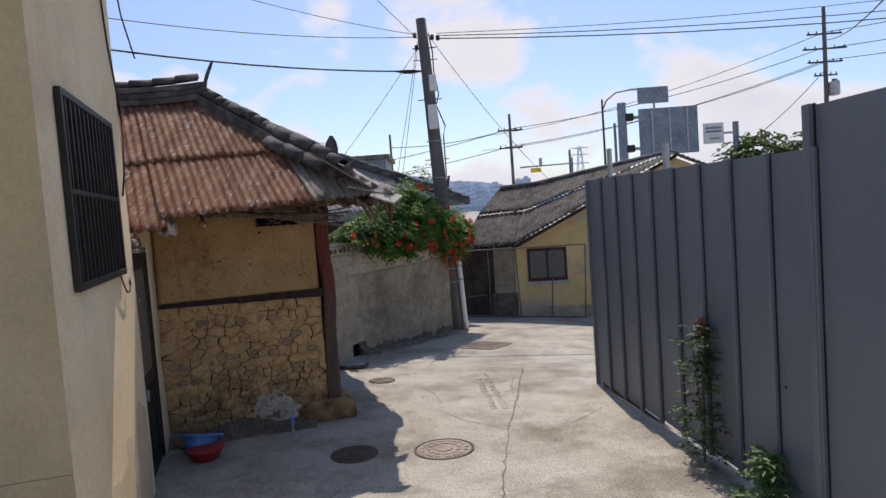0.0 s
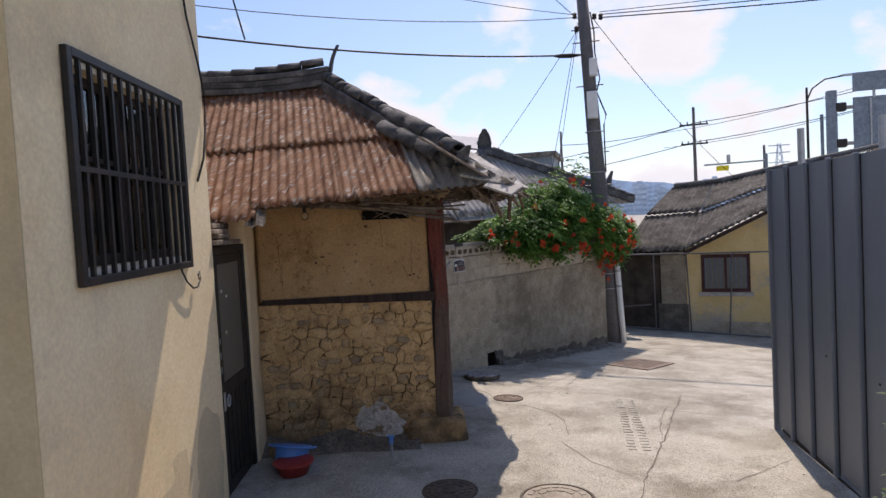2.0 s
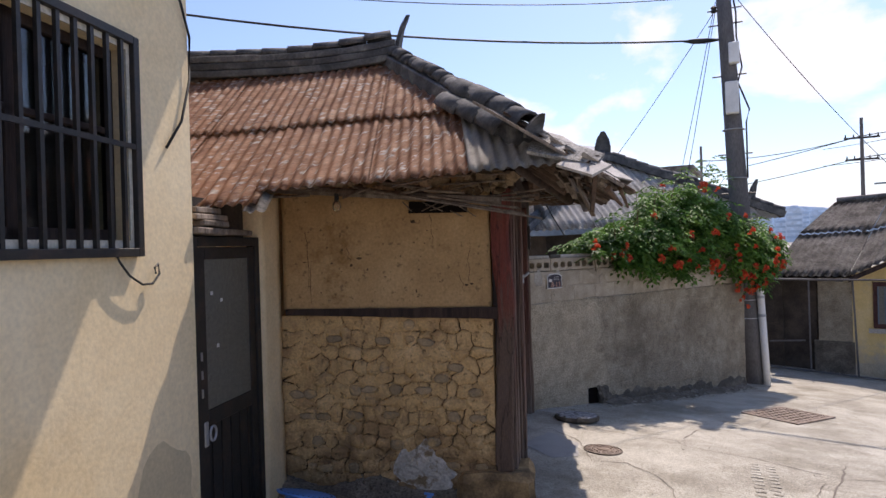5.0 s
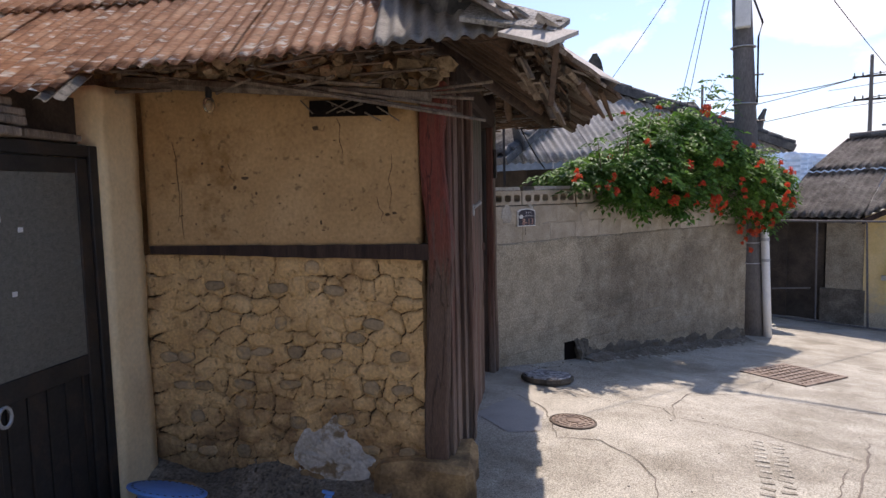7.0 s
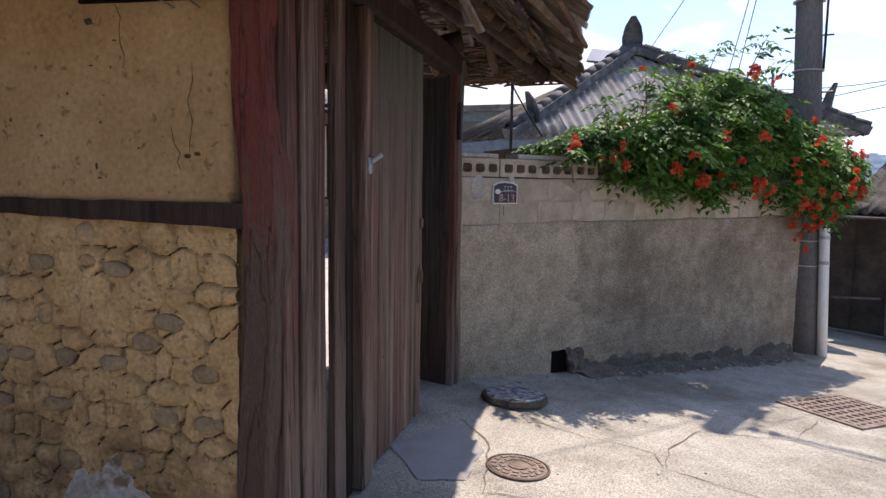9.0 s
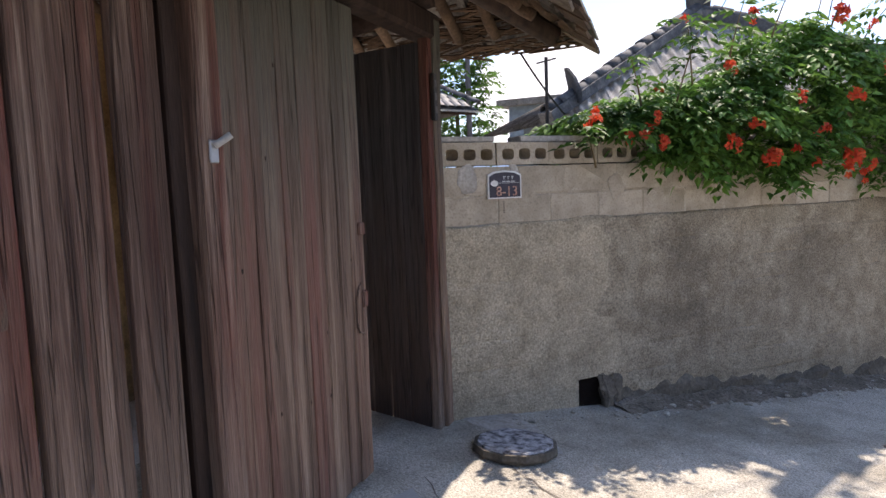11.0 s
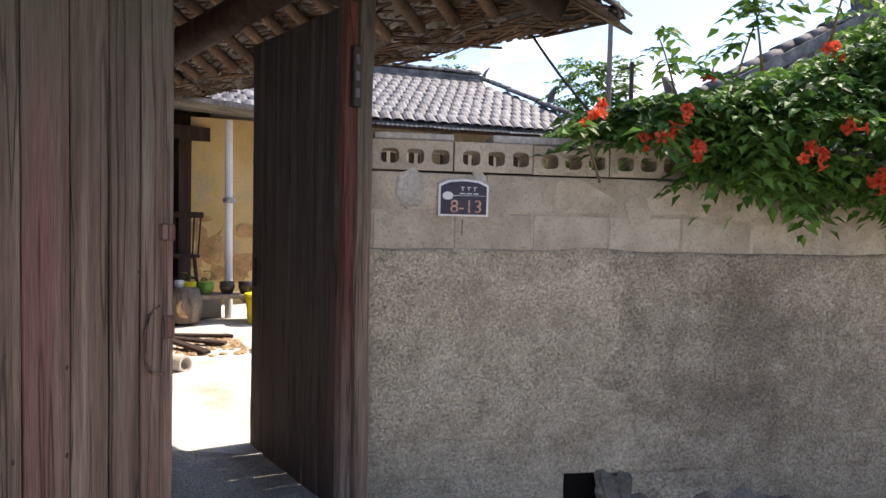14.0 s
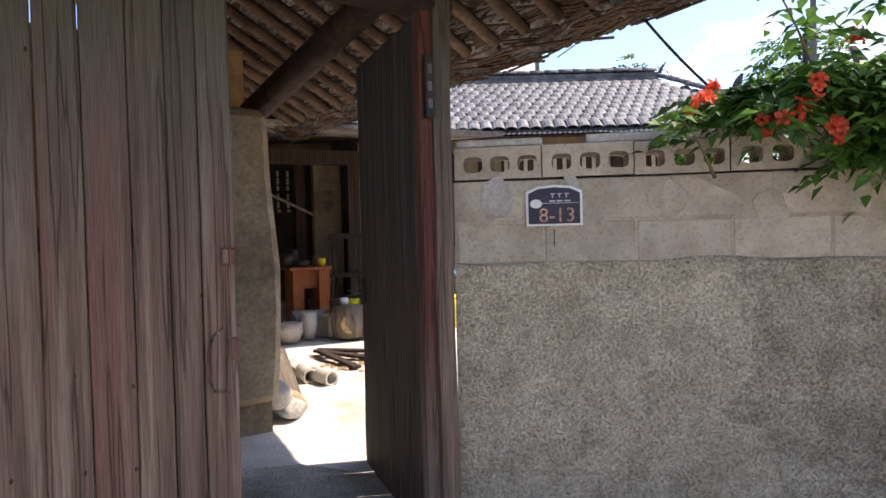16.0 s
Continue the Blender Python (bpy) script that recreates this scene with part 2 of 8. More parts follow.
pole_mat = mat("pole_concrete", [(0.10, 0.095, 0.095), (0.13, 0.122, 0.12), (0.17, 0.16, 0.155)], 3, 0.9, 0.2, 60, stretch=(1, 1, 0.3))
cast_iron = mat("cast_iron", [(0.06, 0.045, 0.035), (0.11, 0.085, 0.065), (0.15, 0.115, 0.09)], 8, 0.7, 0.4, 60)
white_paint = mat("white_paint", [(0.62, 0.62, 0.60), (0.72, 0.72, 0.70), (0.76, 0.76, 0.74)], 3, 0.6, 0.05, 40, fine_amount=0.08)
grey_metal = mat("galvanised", [(0.32, 0.33, 0.34), (0.40, 0.41, 0.42), (0.46, 0.47, 0.48)], 5, 0.45, 0.05, 40, metal=0.6, fine_amount=0.1)
leaf_mat = mat("leaf", [(0.032, 0.085, 0.018), (0.075, 0.165, 0.03), (0.165, 0.29, 0.06)], 2.2, 0.55, 0.05, 20, spec=0.28, vary=0.4)
flower_mat = mat("orange_flower", [(0.55, 0.05, 0.025), (0.66, 0.085, 0.035), (0.74, 0.16, 0.06)], 9, 0.6, 0.05, 30, vary=0.2)
for m in (leaf_mat, flower_mat):
    # thin blades let some light through
    n, l = m.node_tree.nodes, m.node_tree.links
    thin = n.new("ShaderNodeBsdfTranslucent")
    l.new(n["Principled BSDF"].inputs["Base Color"].links[0].from_socket, thin.inputs["Color"])
    both = n.new("ShaderNodeMixShader")
    both.inputs["Fac"].default_value = 0.37
    l.new(n["Principled BSDF"].outputs[0], both.inputs[1])
    l.new(thin.outputs[0], both.inputs[2])
    l.new(both.outputs[0], n["Material Output"].inputs["Surface"])
rafter_wood = mat("rafter_wood", [(0.055, 0.033, 0.02), (0.105, 0.066, 0.042), (0.16, 0.105, 0.07)], 5.0, 0.9, 0.6, 50, vary=0.25, fine_amount=0.35)
clay_grey = mat("grey_clay", [(0.22, 0.175, 0.115), (0.30, 0.24, 0.16), (0.38, 0.31, 0.21)], 4.0, 0.95, 0.5, 40, fine_amount=0.25, stain=(0.16, 0.125, 0.085), stain_scale=2.0)
stem_mat = mat("stem", [(0.10, 0.075, 0.04), (0.15, 0.11, 0.06), (0.18, 0.14, 0.08)], 6, 0.8, 0.2, 40)
cable_mat = mat("black_cable", [(0.012, 0.012, 0.012), (0.018, 0.018, 0.018), (0.025, 0.025, 0.025)], 6, 0.6, 0.0)
plastic_blue = mat("blue_plastic", [(0.08, 0.24, 0.62), (0.10, 0.29, 0.70), (0.14, 0.33, 0.74)], 5, 0.4, 0.05, 30, fine_amount=0.06)
plastic_red = mat("red_plastic", [(0.30, 0.035, 0.03), (0.40, 0.05, 0.04), (0.44, 0.07, 0.055)], 5, 0.45, 0.05, 30, fine_amount=0.06)
plastic_yellow = mat("yellow_plastic", [(0.75, 0.60, 0.02), (0.82, 0.68, 0.03), (0.85, 0.72, 0.05)], 5, 0.4, 0.05, 30, fine_amount=0.05)
# Distance haze is painted in as pale blue base colours.
hill_mat = mat("hazed_hill", [(0.38, 0.50, 0.64), (0.41, 0.53, 0.66), (0.44, 0.56, 0.68)], 0.004, 1.0, 0, 0.05, spec=0)
tower_mat = mat("hazed_tower", [(0.46, 0.55, 0.66), (0.50, 0.59, 0.69), (0.54, 0.62, 0.71)], 0.02, 1.0, 0, 0.2, vary=0.1, spec=0)


# ---- building blocks ----
def thing(name, label, category, m=None, group="", kind=""):
    ob = new(name)
    ob.empty_display_size = 0.1
    if m is not None:
        ob.matrix_world = m
    return tagged(ob, label, category, group, kind)


def part(name, bm, material, parent=None, label="", smooth=False):
    me = bpy.data.meshes.new(name)
    bm.to_mesh(me)
    bm.free()
    me.materials.append(material)
    if smooth:
        me.polygons.foreach_set("use_smooth", [True] * len(me.polygons))
    ob = new(name, me)
    ob.parent = parent
    return tagged(ob, label)


def share(name, me, parent, m):
    ob = new(name, me)
    ob.parent = parent
    ob.matrix_basis = m
    return ob


def along(p, d, z=0.0):
    """A frame at p: x along the level direction d, y to its left, z up."""
    d = Vector((d[0], d[1], 0)).normalized()
    return Matrix(((d.x, -d.y, 0, p[0]), (d.y, d.x, 0, p[1]), (0, 0, 1, z), (0, 0, 0, 1)))


def box(bm, x0, x1, y0, y1, z0, z1, m=None, bevel=0.0):
    r = bmesh.ops.create_cube(bm, size=1.0, matrix=Matrix.Translation(((x0 + x1) / 2, (y0 + y1) / 2, (z0 + z1) / 2)) @ Matrix.Diagonal((x1 - x0, y1 - y0, z1 - z0, 1)))
    vs = r["verts"]
    if bevel:
        es = list({e for v in vs for e in v.link_edges})
        r = bmesh.ops.bevel(bm, geom=es, offset=bevel, segments=1, affect="EDGES")
        vs = list({v for f in r["faces"] for v in f.verts} | {v for v in vs if v.is_valid})
    if m is not None:
        bmesh.ops.transform(bm, matrix=m, verts=vs)
    return vs


def boxed(*a, **k):
    bm = bmesh.new()
    box(bm, *a, **k)
    return bm


def rod(bm, p, q, r0, r1=None, seg=8, caps=True):
    """A round bar from p to q."""
    p, q = Vector(p), Vector(q)
    d = q - p
    m = Matrix.Translation((p + q) / 2) @ d.to_track_quat("Z", "Y").to_matrix().to_4x4()
    return bmesh.ops.create_cone(bm, cap_ends=caps, segments=seg, radius1=r0, radius2=r0 if r1 is None else r1, depth=d.length, matrix=m)["verts"]


def rodded(*a, **k):
    bm = bmesh.new()
    rod(bm, *a, **k)
    return bm


def tube(bm, pts, r, seg=5):
    """A bent bar through pts; r is one radius or one for each point."""
    pts = [Vector(p) for p in pts]
    rs = r if isinstance(r, (list, tuple)) else [r] * len(pts)
    rings = []
    for i, p in enumerate(pts):
        d = (pts[min(i + 1, len(pts) - 1)] - pts[max(i - 1, 0)]).normalized()
        q = d.to_track_quat("Z", "Y")
        rings.append([bm.verts.new(p + q @ Vector((math.cos(a) * rs[i], math.sin(a) * rs[i], 0))) for a in (2 * math.pi * k / seg for k in range(seg))])
    for a, b in zip(rings, rings[1:]):
        for k in range(seg):
            bm.faces.new((a[k], a[(k + 1) % seg], b[(k + 1) % seg], b[k]))
    bm.faces.new(rings[0][::-1])
    bm.faces.new(rings[-1])


def slab(bm, corners, thick, rough=0.0):
    """A flat piece through its corners (counter-clockwise from above), thick downwards."""
    cs = [Vector(c) for c in corners]
    n = (cs[1] - cs[0]).cross(cs[2] - cs[0]).normalized()
    top = [bm.verts.new(c) for c in cs]
    low = [bm.verts.new(c - n * thick) for c in cs]
    bm.faces.new(top)
    bm.faces.new(low[::-1])
    for i in range(len(cs)):
        j = (i + 1) % len(cs)
        bm.faces.new((top[j], top[i], low[i], low[j]))


def slabbed(*a, **k):
    bm = bmesh.new()
    slab(bm, *a, **k)
    return bm


def corrugated(o, u, v, ulen, vlen, pitch=0.076, amp=0.011, keep=None, vstep=0.12, thick=0.004, ragged=0.0, sag=0.0, rng=random):
    """A wavy sheet from o: waves follow one another along u and run along v. keep(a, b) says where the sheet is."""
    o, u, v = Vector(o), Vector(u).normalized(), Vector(v).normalized()
    n = u.cross(v).normalized()
    nu, nv = max(2, round(ulen / pitch * 6)), max(1, round(vlen / vstep))
    bm = bmesh.new()
    grid = {}
    for i in range(nu + 1):
        a = ulen * i / nu
        cut = rng.uniform(-ragged, ragged) if i % 3 == 0 else 0.0
        for j in range(nv + 1):
            b = vlen * j / nv + (cut if j == 0 else 0)
            h = amp * math.sin(2 * math.pi * a / pitch) + sag * noise.noise((a * 1.3, b * 1.3, o.x * 3))
            grid[i, j] = (o + u * a + v * b + n * h, a, b)
    verts = {}
    for i in range(nu):
        for j in range(nv):
            a, b = (grid[i, j][1] + grid[i + 1, j][1]) / 2, (grid[i, j][2] + grid[i, j + 1][2]) / 2
            if keep and not keep(a, b):
                continue
            q = []
            for key in ((i, j), (i + 1, j), (i + 1, j + 1), (i, j + 1)):
                if key not in verts:
                    verts[key] = bm.verts.new(grid[key][0])
                q.append(verts[key])
            bm.faces.new(q)
    bmesh.ops.solidify(bm, geom=bm.faces[:], thickness=thick)
    return bm


def lathe(profile, seg=20, m=None):
    """A turned body from (radius, height) pairs."""
    bm = bmesh.new()
    rings = [[bm.verts.new((r * math.cos(2 * math.pi * k / seg), r * math.sin(2 * math.pi * k / seg), z)) for k in range(seg)] for r, z in profile]
    for a, b in zip(rings, rings[1:]):
        for k in range(seg):
            bm.faces.new((a[k], a[(k + 1) % seg], b[(k + 1) % seg], b[k]))
    bm.faces.new(rings[0][::-1])
    bm.faces.new(rings[-1])
    if m is not None:
        bmesh.ops.transform(bm, matrix=m, verts=bm.verts[:])
    return bm


def words(text, size, m, material, parent, name="lettering", depth=0.002):
    cu = bpy.data.curves.new(name, "FONT")
    cu.body, cu.size, cu.extrude, cu.align_x, cu.align_y = text, size, depth, "CENTER", "CENTER"
    ob = new(name, cu)
    me = bpy.data.meshes.new_from_object(ob.evaluated_get(bpy.context.evaluated_depsgraph_get()))
    bpy.data.objects.remove(ob)
    me.materials.append(material)
    ob = new(name, me)
    ob.parent, ob.matrix_basis = parent, m
    return ob


def wobble(bm, amount, scale=3.0, seed=0.0):
    for v in bm.verts:
        v.co += Vector(noise.noise_vector(v.co * scale + Vector((seed, seed * 2, seed * 3)))) * amount


def glass(name, tint=(0.9, 0.95, 0.95)):
    m = bpy.data.materials.new(name)
    m.use_nodes = True
    b = m.node_tree.nodes["Principled BSDF"]
    b.inputs["Base Color"].default_value = (*tint, 1)
    b.inputs["Roughness"].default_value, b.inputs["Transmission Weight"].default_value, b.inputs["IOR"].default_value = 0.03, 1.0, 1.45
    return m


# ---- ground ----
def ground_z(x, y):
    base = float(np.interp(y, [-60, -5, 0, 4.8, 8.3, 14.3, 40, 200], [0.2, -0.15, -0.33, -0.63, -0.72, -1.17, -2.2, -4.0]))
    return base - 0.05 * max(min(x, 6.0), -3.0) * min(max((y - 5) / 4, 0), 1)


def ground_mesh():
    xs = np.concatenate([[-900, -300, -100, -40, -20, -10, -7], np.arange(-5, 5.01, 0.2), [7, 10, 20, 40, 100, 300, 900]])
    ys = np.concatenate([[-300, -60, -20, -8, -4], np.arange(-2, 20.01, 0.2), [24, 30, 40, 60, 120, 250, 500, 1200]])
    bm = bmesh.new()
    rows = [[bm.verts.new((x, y, ground_z(x, y) + (0.008 * noise.noise((x * 1.1, y * 1.1, 0)) if abs(x) < 5 else 0))) for x in xs] for y in ys]
    for a, b in zip(rows, rows[1:]):
        for i in range(len(xs) - 1):
            bm.faces.new((a[i], a[i + 1], b[i + 1], b[i]))
    return bm


ground = tagged(part("ground", ground_mesh(), concrete, smooth=True), "cracked pale concrete lane, dusty and sunlit", "ground", kind="structure")

# the courtyard behind the gate
YARD = -0.56


def yard_mesh():
    """The yard falls gently towards the gate."""
    bm = bmesh.new()
    o, d, w = Vector((-1.36, 7.5, 0)), Vector((-0.296, 0.955, 0)), Vector((-0.955, -0.296, 0))
    rows = []
    for s in np.linspace(-0.5, 9.0, 24):
        rows.append([bm.verts.new(o + d * s + w * t + Vector((0, 0, float(np.interp(t, [0.0, 1.6, 12], [-0.76, YARD, YARD + 0.12]))))) for t in np.concatenate([np.linspace(0.02, 2.0, 8), np.linspace(2.5, 12, 8)])])
    for a, b in zip(rows, rows[1:]):
        for k in range(len(a) - 1):
            bm.faces.new((a[k], a[k + 1], b[k + 1], b[k]))
    for f in bm.faces:
        if f.normal.z < 0:
            f.normal_flip()
    return bm


yard_cement = mat("yard_cement", [(0.47, 0.44, 0.39), (0.57, 0.54, 0.49), (0.63, 0.60, 0.55)], 2.5, 0.9, 0.4, 80, stain=(0.40, 0.34, 0.26), stain_scale=1.2, stain_at=(0.56, 0.70), fine_amount=0.25)
yard = tagged(part("pavement", yard_mesh(), yard_cement), "pale concrete courtyard floor behind the gate", "pavement", kind="structure")

# ---- directions of the walls ----
YD, Y0 = (-0.284, 0.959), (-1.87, 3.08)
MD, M0 = (0.945, 0.328), (-2.79, 6.39)
GD, G0 = (-0.296, 0.955), (-1.2, 6.95)
BD, B0 = (0.448, 0.894), (-2.05, 9.64)


def panel_with_hole(bm, x0, x1, z0, z1, y0, y1, hx0, hx1, hz0, hz1):
    """A wall from x0 to x1 and z0 to z1 with one opening."""
    box(bm, x0, hx0, y0, y1, z0, z1)
    box(bm, hx1, x1, y0, y1, z0, z1)
    box(bm, hx0, hx1, y0, y1, z0, hz0)
    box(bm, hx0, hx1, y0, y1, hz1, z1)


pane_glass = glass("window_glass", (0.5, 0.55, 0.55))
frosted = mat("patterned_glass", [(0.10, 0.10, 0.085), (0.13, 0.13, 0.11), (0.16, 0.155, 0.13)], 40, 0.35, 0.6, 120, spec=0.5, fine_amount=0.2)
dull_repair = mat("dull_repair", [(0.55, 0.45, 0.29), (0.62, 0.50, 0.315), (0.67, 0.54, 0.335)], 3, 0.9, 0.2, 50, fine_amount=0.1)
cream = mat("cream_paint", [(0.45, 0.40, 0.30), (0.55, 0.50, 0.40), (0.60, 0.55, 0.45)], 5, 0.7, 0.1)
# Near-black for one plate stain and for shade painted into recesses and rooms.
soot_shade = mat("soot_shade_dark", [(0.035, 0.028, 0.022), (0.06, 0.048, 0.038), (0.09, 0.07, 0.055)], 3, 0.95, 0.3)
white_cement = mat("white_cement", [(0.30, 0.275, 0.235), (0.40, 0.375, 0.33), (0.47, 0.44, 0.39)], 8, 0.95, 0.8, 50)
grey_stone = mat("grey_stone", [(0.24, 0.175, 0.105), (0.32, 0.235, 0.14), (0.42, 0.295, 0.165)], 7, 0.9, 0.5, 60, vary=0.2, stain=(0.50, 0.325, 0.15), stain_scale=9.0, stain_at=(0.50, 0.64))
bush_leaf = mat("weed_leaf", [(0.05, 0.10, 0.03), (0.08, 0.15, 0.045), (0.12, 0.20, 0.07)], 3, 0.6, 0.05, 20, vary=0.3)


# ---- yellow house by the lane ----
WINDOW_FIT = Matrix.Translation((-0.0772, 0, 0)) @ Matrix.Diagonal((0.961, 1, 1, 1))
DOOR_FIT = Matrix.Translation((-0.3174, 0, 0)) @ Matrix.Diagonal((1.142, 1, 1, 1))
# Deeper yellow for the side turned from the sun: own tone plus painted shade.
side_yellow = mat("deep_yellow_shaded_side", [(0.50, 0.37, 0.19), (0.57, 0.43, 0.235), (0.62, 0.48, 0.28)], 1.3, 0.8, 0.25, 45, stain=(0.42, 0.34, 0.21), stain_scale=0.9, stain_at=(0.54, 0.74), fine_amount=0.10)
def yellow_house():
    h = thing("house", "yellow painted plaster house with a stained lower wall", "house", along(Y0, YD))
    bm = bmesh.new()
    panel_with_hole(bm, 0, 2.21, -1.2, 4.4, 0, 0.2, 0.432, 1.652, 1.28, 2.22)
    part("wall_front", bm, yellow_wall, h)
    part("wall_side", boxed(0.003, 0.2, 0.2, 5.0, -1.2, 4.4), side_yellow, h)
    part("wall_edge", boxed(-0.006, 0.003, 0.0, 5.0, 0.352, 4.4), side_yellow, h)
    part("wall_back", boxed(0.2, 2.21, 4.8, 5.0, -1.2, 4.4), yellow_wall, h)
    part("wall_end", boxed(2.01, 2.21, 0.2, 4.8, -1.2, 4.4), yellow_wall, h)
    # Out of view: eave depth and end oversail are sized to shade wall_front.
    part("roof", boxed(-0.35, 3.48, -1.0, 5.3, 4.4, 4.55), concrete, h, "flat concrete roof with a deep eave")
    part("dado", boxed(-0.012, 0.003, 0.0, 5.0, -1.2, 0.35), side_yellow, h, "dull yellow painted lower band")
    # near-black wall: the unlit room's darkness is in its colour
    part("inner_wall", boxed(0.2, 2.01, 1.5, 1.6, -1.2, 4.3), soot_shade, h, "room wall behind the window, darkness painted in")
    w = part("window", boxed(0.5, 1.83, -0.012, 0.004, 1.25, 2.25), cream, h, "cream window casing in a barred opening")
    w.matrix_basis = WINDOW_FIT
    bm = bmesh.new()
    for a in ((0.53, 0.57, 1.28, 2.22), (1.76, 1.80, 1.28, 2.22), (1.13, 1.19, 1.28, 2.22), (0.57, 1.76, 2.17, 2.22), (0.57, 1.76, 1.28, 1.335), (0.57, 1.76, 1.80, 1.83)):
        box(bm, a[0], a[1], 0.07, 0.12, a[2], a[3], bevel=0.004)
    part("window_frame", bm, dark_wood, w, "dark timber sash frame")
    for x0, x1 in ((0.57, 1.13), (1.19, 1.76)):
        part("pane", boxed(x0, x1, 0.09, 0.096, 1.335, 2.17), pane_glass, w)
    # added near-black sheet behind the panes stands for the unlit room
    part("curtain", boxed(0.54, 1.79, 0.16, 0.17, 1.29, 2.21), soot_shade, w, "near-black sheet added for the unlit room")
    return h


yhouse = yellow_house()
for k, (x, z, w, h) in enumerate(((1.85, -0.35, 0.30, 0.55), (0.9, -0.5, 0.5, 0.5), (0.2, -0.4, 0.35, 0.35), (1.35, -0.2, 0.2, 0.35))):
    bm = bmesh.new()
    bmesh.ops.create_icosphere(bm, subdivisions=4, radius=1, matrix=Matrix.Translation((x, 0.001, z)) @ Matrix.Diagonal((w, 0.003, h, 1)))
    for v in bm.verts:
        nz = noise.noise_vector(Vector((v.co.x * 5, k * 3.0, v.co.z * 5)))
        v.co.x = min(max(v.co.x + nz[0] * 0.16, 0.01), 2.2)
        v.co.z += nz[2] * 0.16
    part("cement_repair", bm, dull_repair, yhouse, "dull grey cement skim on the wall foot")
# the casing is a ring round the opening
casing = next(o for o in yhouse.children if o.name.startswith("window"))
bm = bmesh.new()
panel_with_hole(bm, 0.49, 1.84, 1.245, 2.255, -0.008, 0.003, 0.53, 1.80, 1.28, 2.22)
bm.to_mesh(casing.data)
bm.free()


def window_grille():
    g = thing("window_grille", "black iron security bars fixed over the window", "grille", along(Y0, YD) @ WINDOW_FIT)
    for a in ((0.455, 0.50, 1.20, 2.29), (1.825, 1.87, 1.20, 2.29)):
        part("frame_bar", boxed(a[0], a[1], -0.036, -0.004, a[2], a[3], bevel=0.003), black_iron, g)
    for z in (1.20, 2.25):
        part("frame_bar", boxed(0.50, 1.825, -0.036, -0.004, z, z + 0.042, bevel=0.003), black_iron, g)
    part("cross_bar", boxed(0.50, 1.825, -0.032, -0.018, 1.73, 1.755), black_iron, g)
    for k in range(12):
        x = 0.50 + 1.325 * (k + 0.75) / 12.5
        part("bar", boxed(x - 0.011, x + 0.011, -0.028, -0.008, 1.242, 2.25), black_iron, g)
    for x, z in ((0.52, 1.22), (1.84, 1.22), (0.52, 2.27), (1.84, 2.27)):
        part("bracket", boxed(x - 0.02, x + 0.02, -0.008, 0.0, z - 0.015, z + 0.015), black_iron, g)
    return g


window_grille()


def hanging_cable(name, pts, r, label, material=None, category="cable"):
    return tagged(part(name, tube_bm(pts, r), material or cable_mat, smooth=True), label, category)


def tube_bm(pts, r, seg=5):
    bm = bmesh.new()
    tube(bm, pts, r, seg)
    return bm


def sagging(p, q, sag, n=14):
    p, q = Vector(p), Vector(q)
    return [p.lerp(q, k / n) - Vector((0, 0, sag * 4 * (k / n) * (1 - k / n))) for k in range(n + 1)]


def on_yellow(s, z, out=0.02):
    return along(Y0, YD) @ Vector((s, -out, z))


hanging_cable("cable", [on_yellow(s, z) for s, z in ((1.72, 4.2), (1.78, 3.5), (1.95, 2.9), (2.12, 2.62), (2.2, 2.45), (2.19, 2.2), (2.1, 1.95), (1.95, 1.78))], 0.008, "thin black cable looped down a yellow wall")
hanging_cable("cable", [on_yellow(s, z, 0.03) for s, z in ((1.50, 1.24), (1.53, 1.18), (1.60, 1.11), (1.70, 1.06), (1.78, 1.06), (1.84, 1.11), (1.83, 1.16), (1.80, 1.14), (1.81, 1.11))], 0.006, "short black cable end curled below the window")


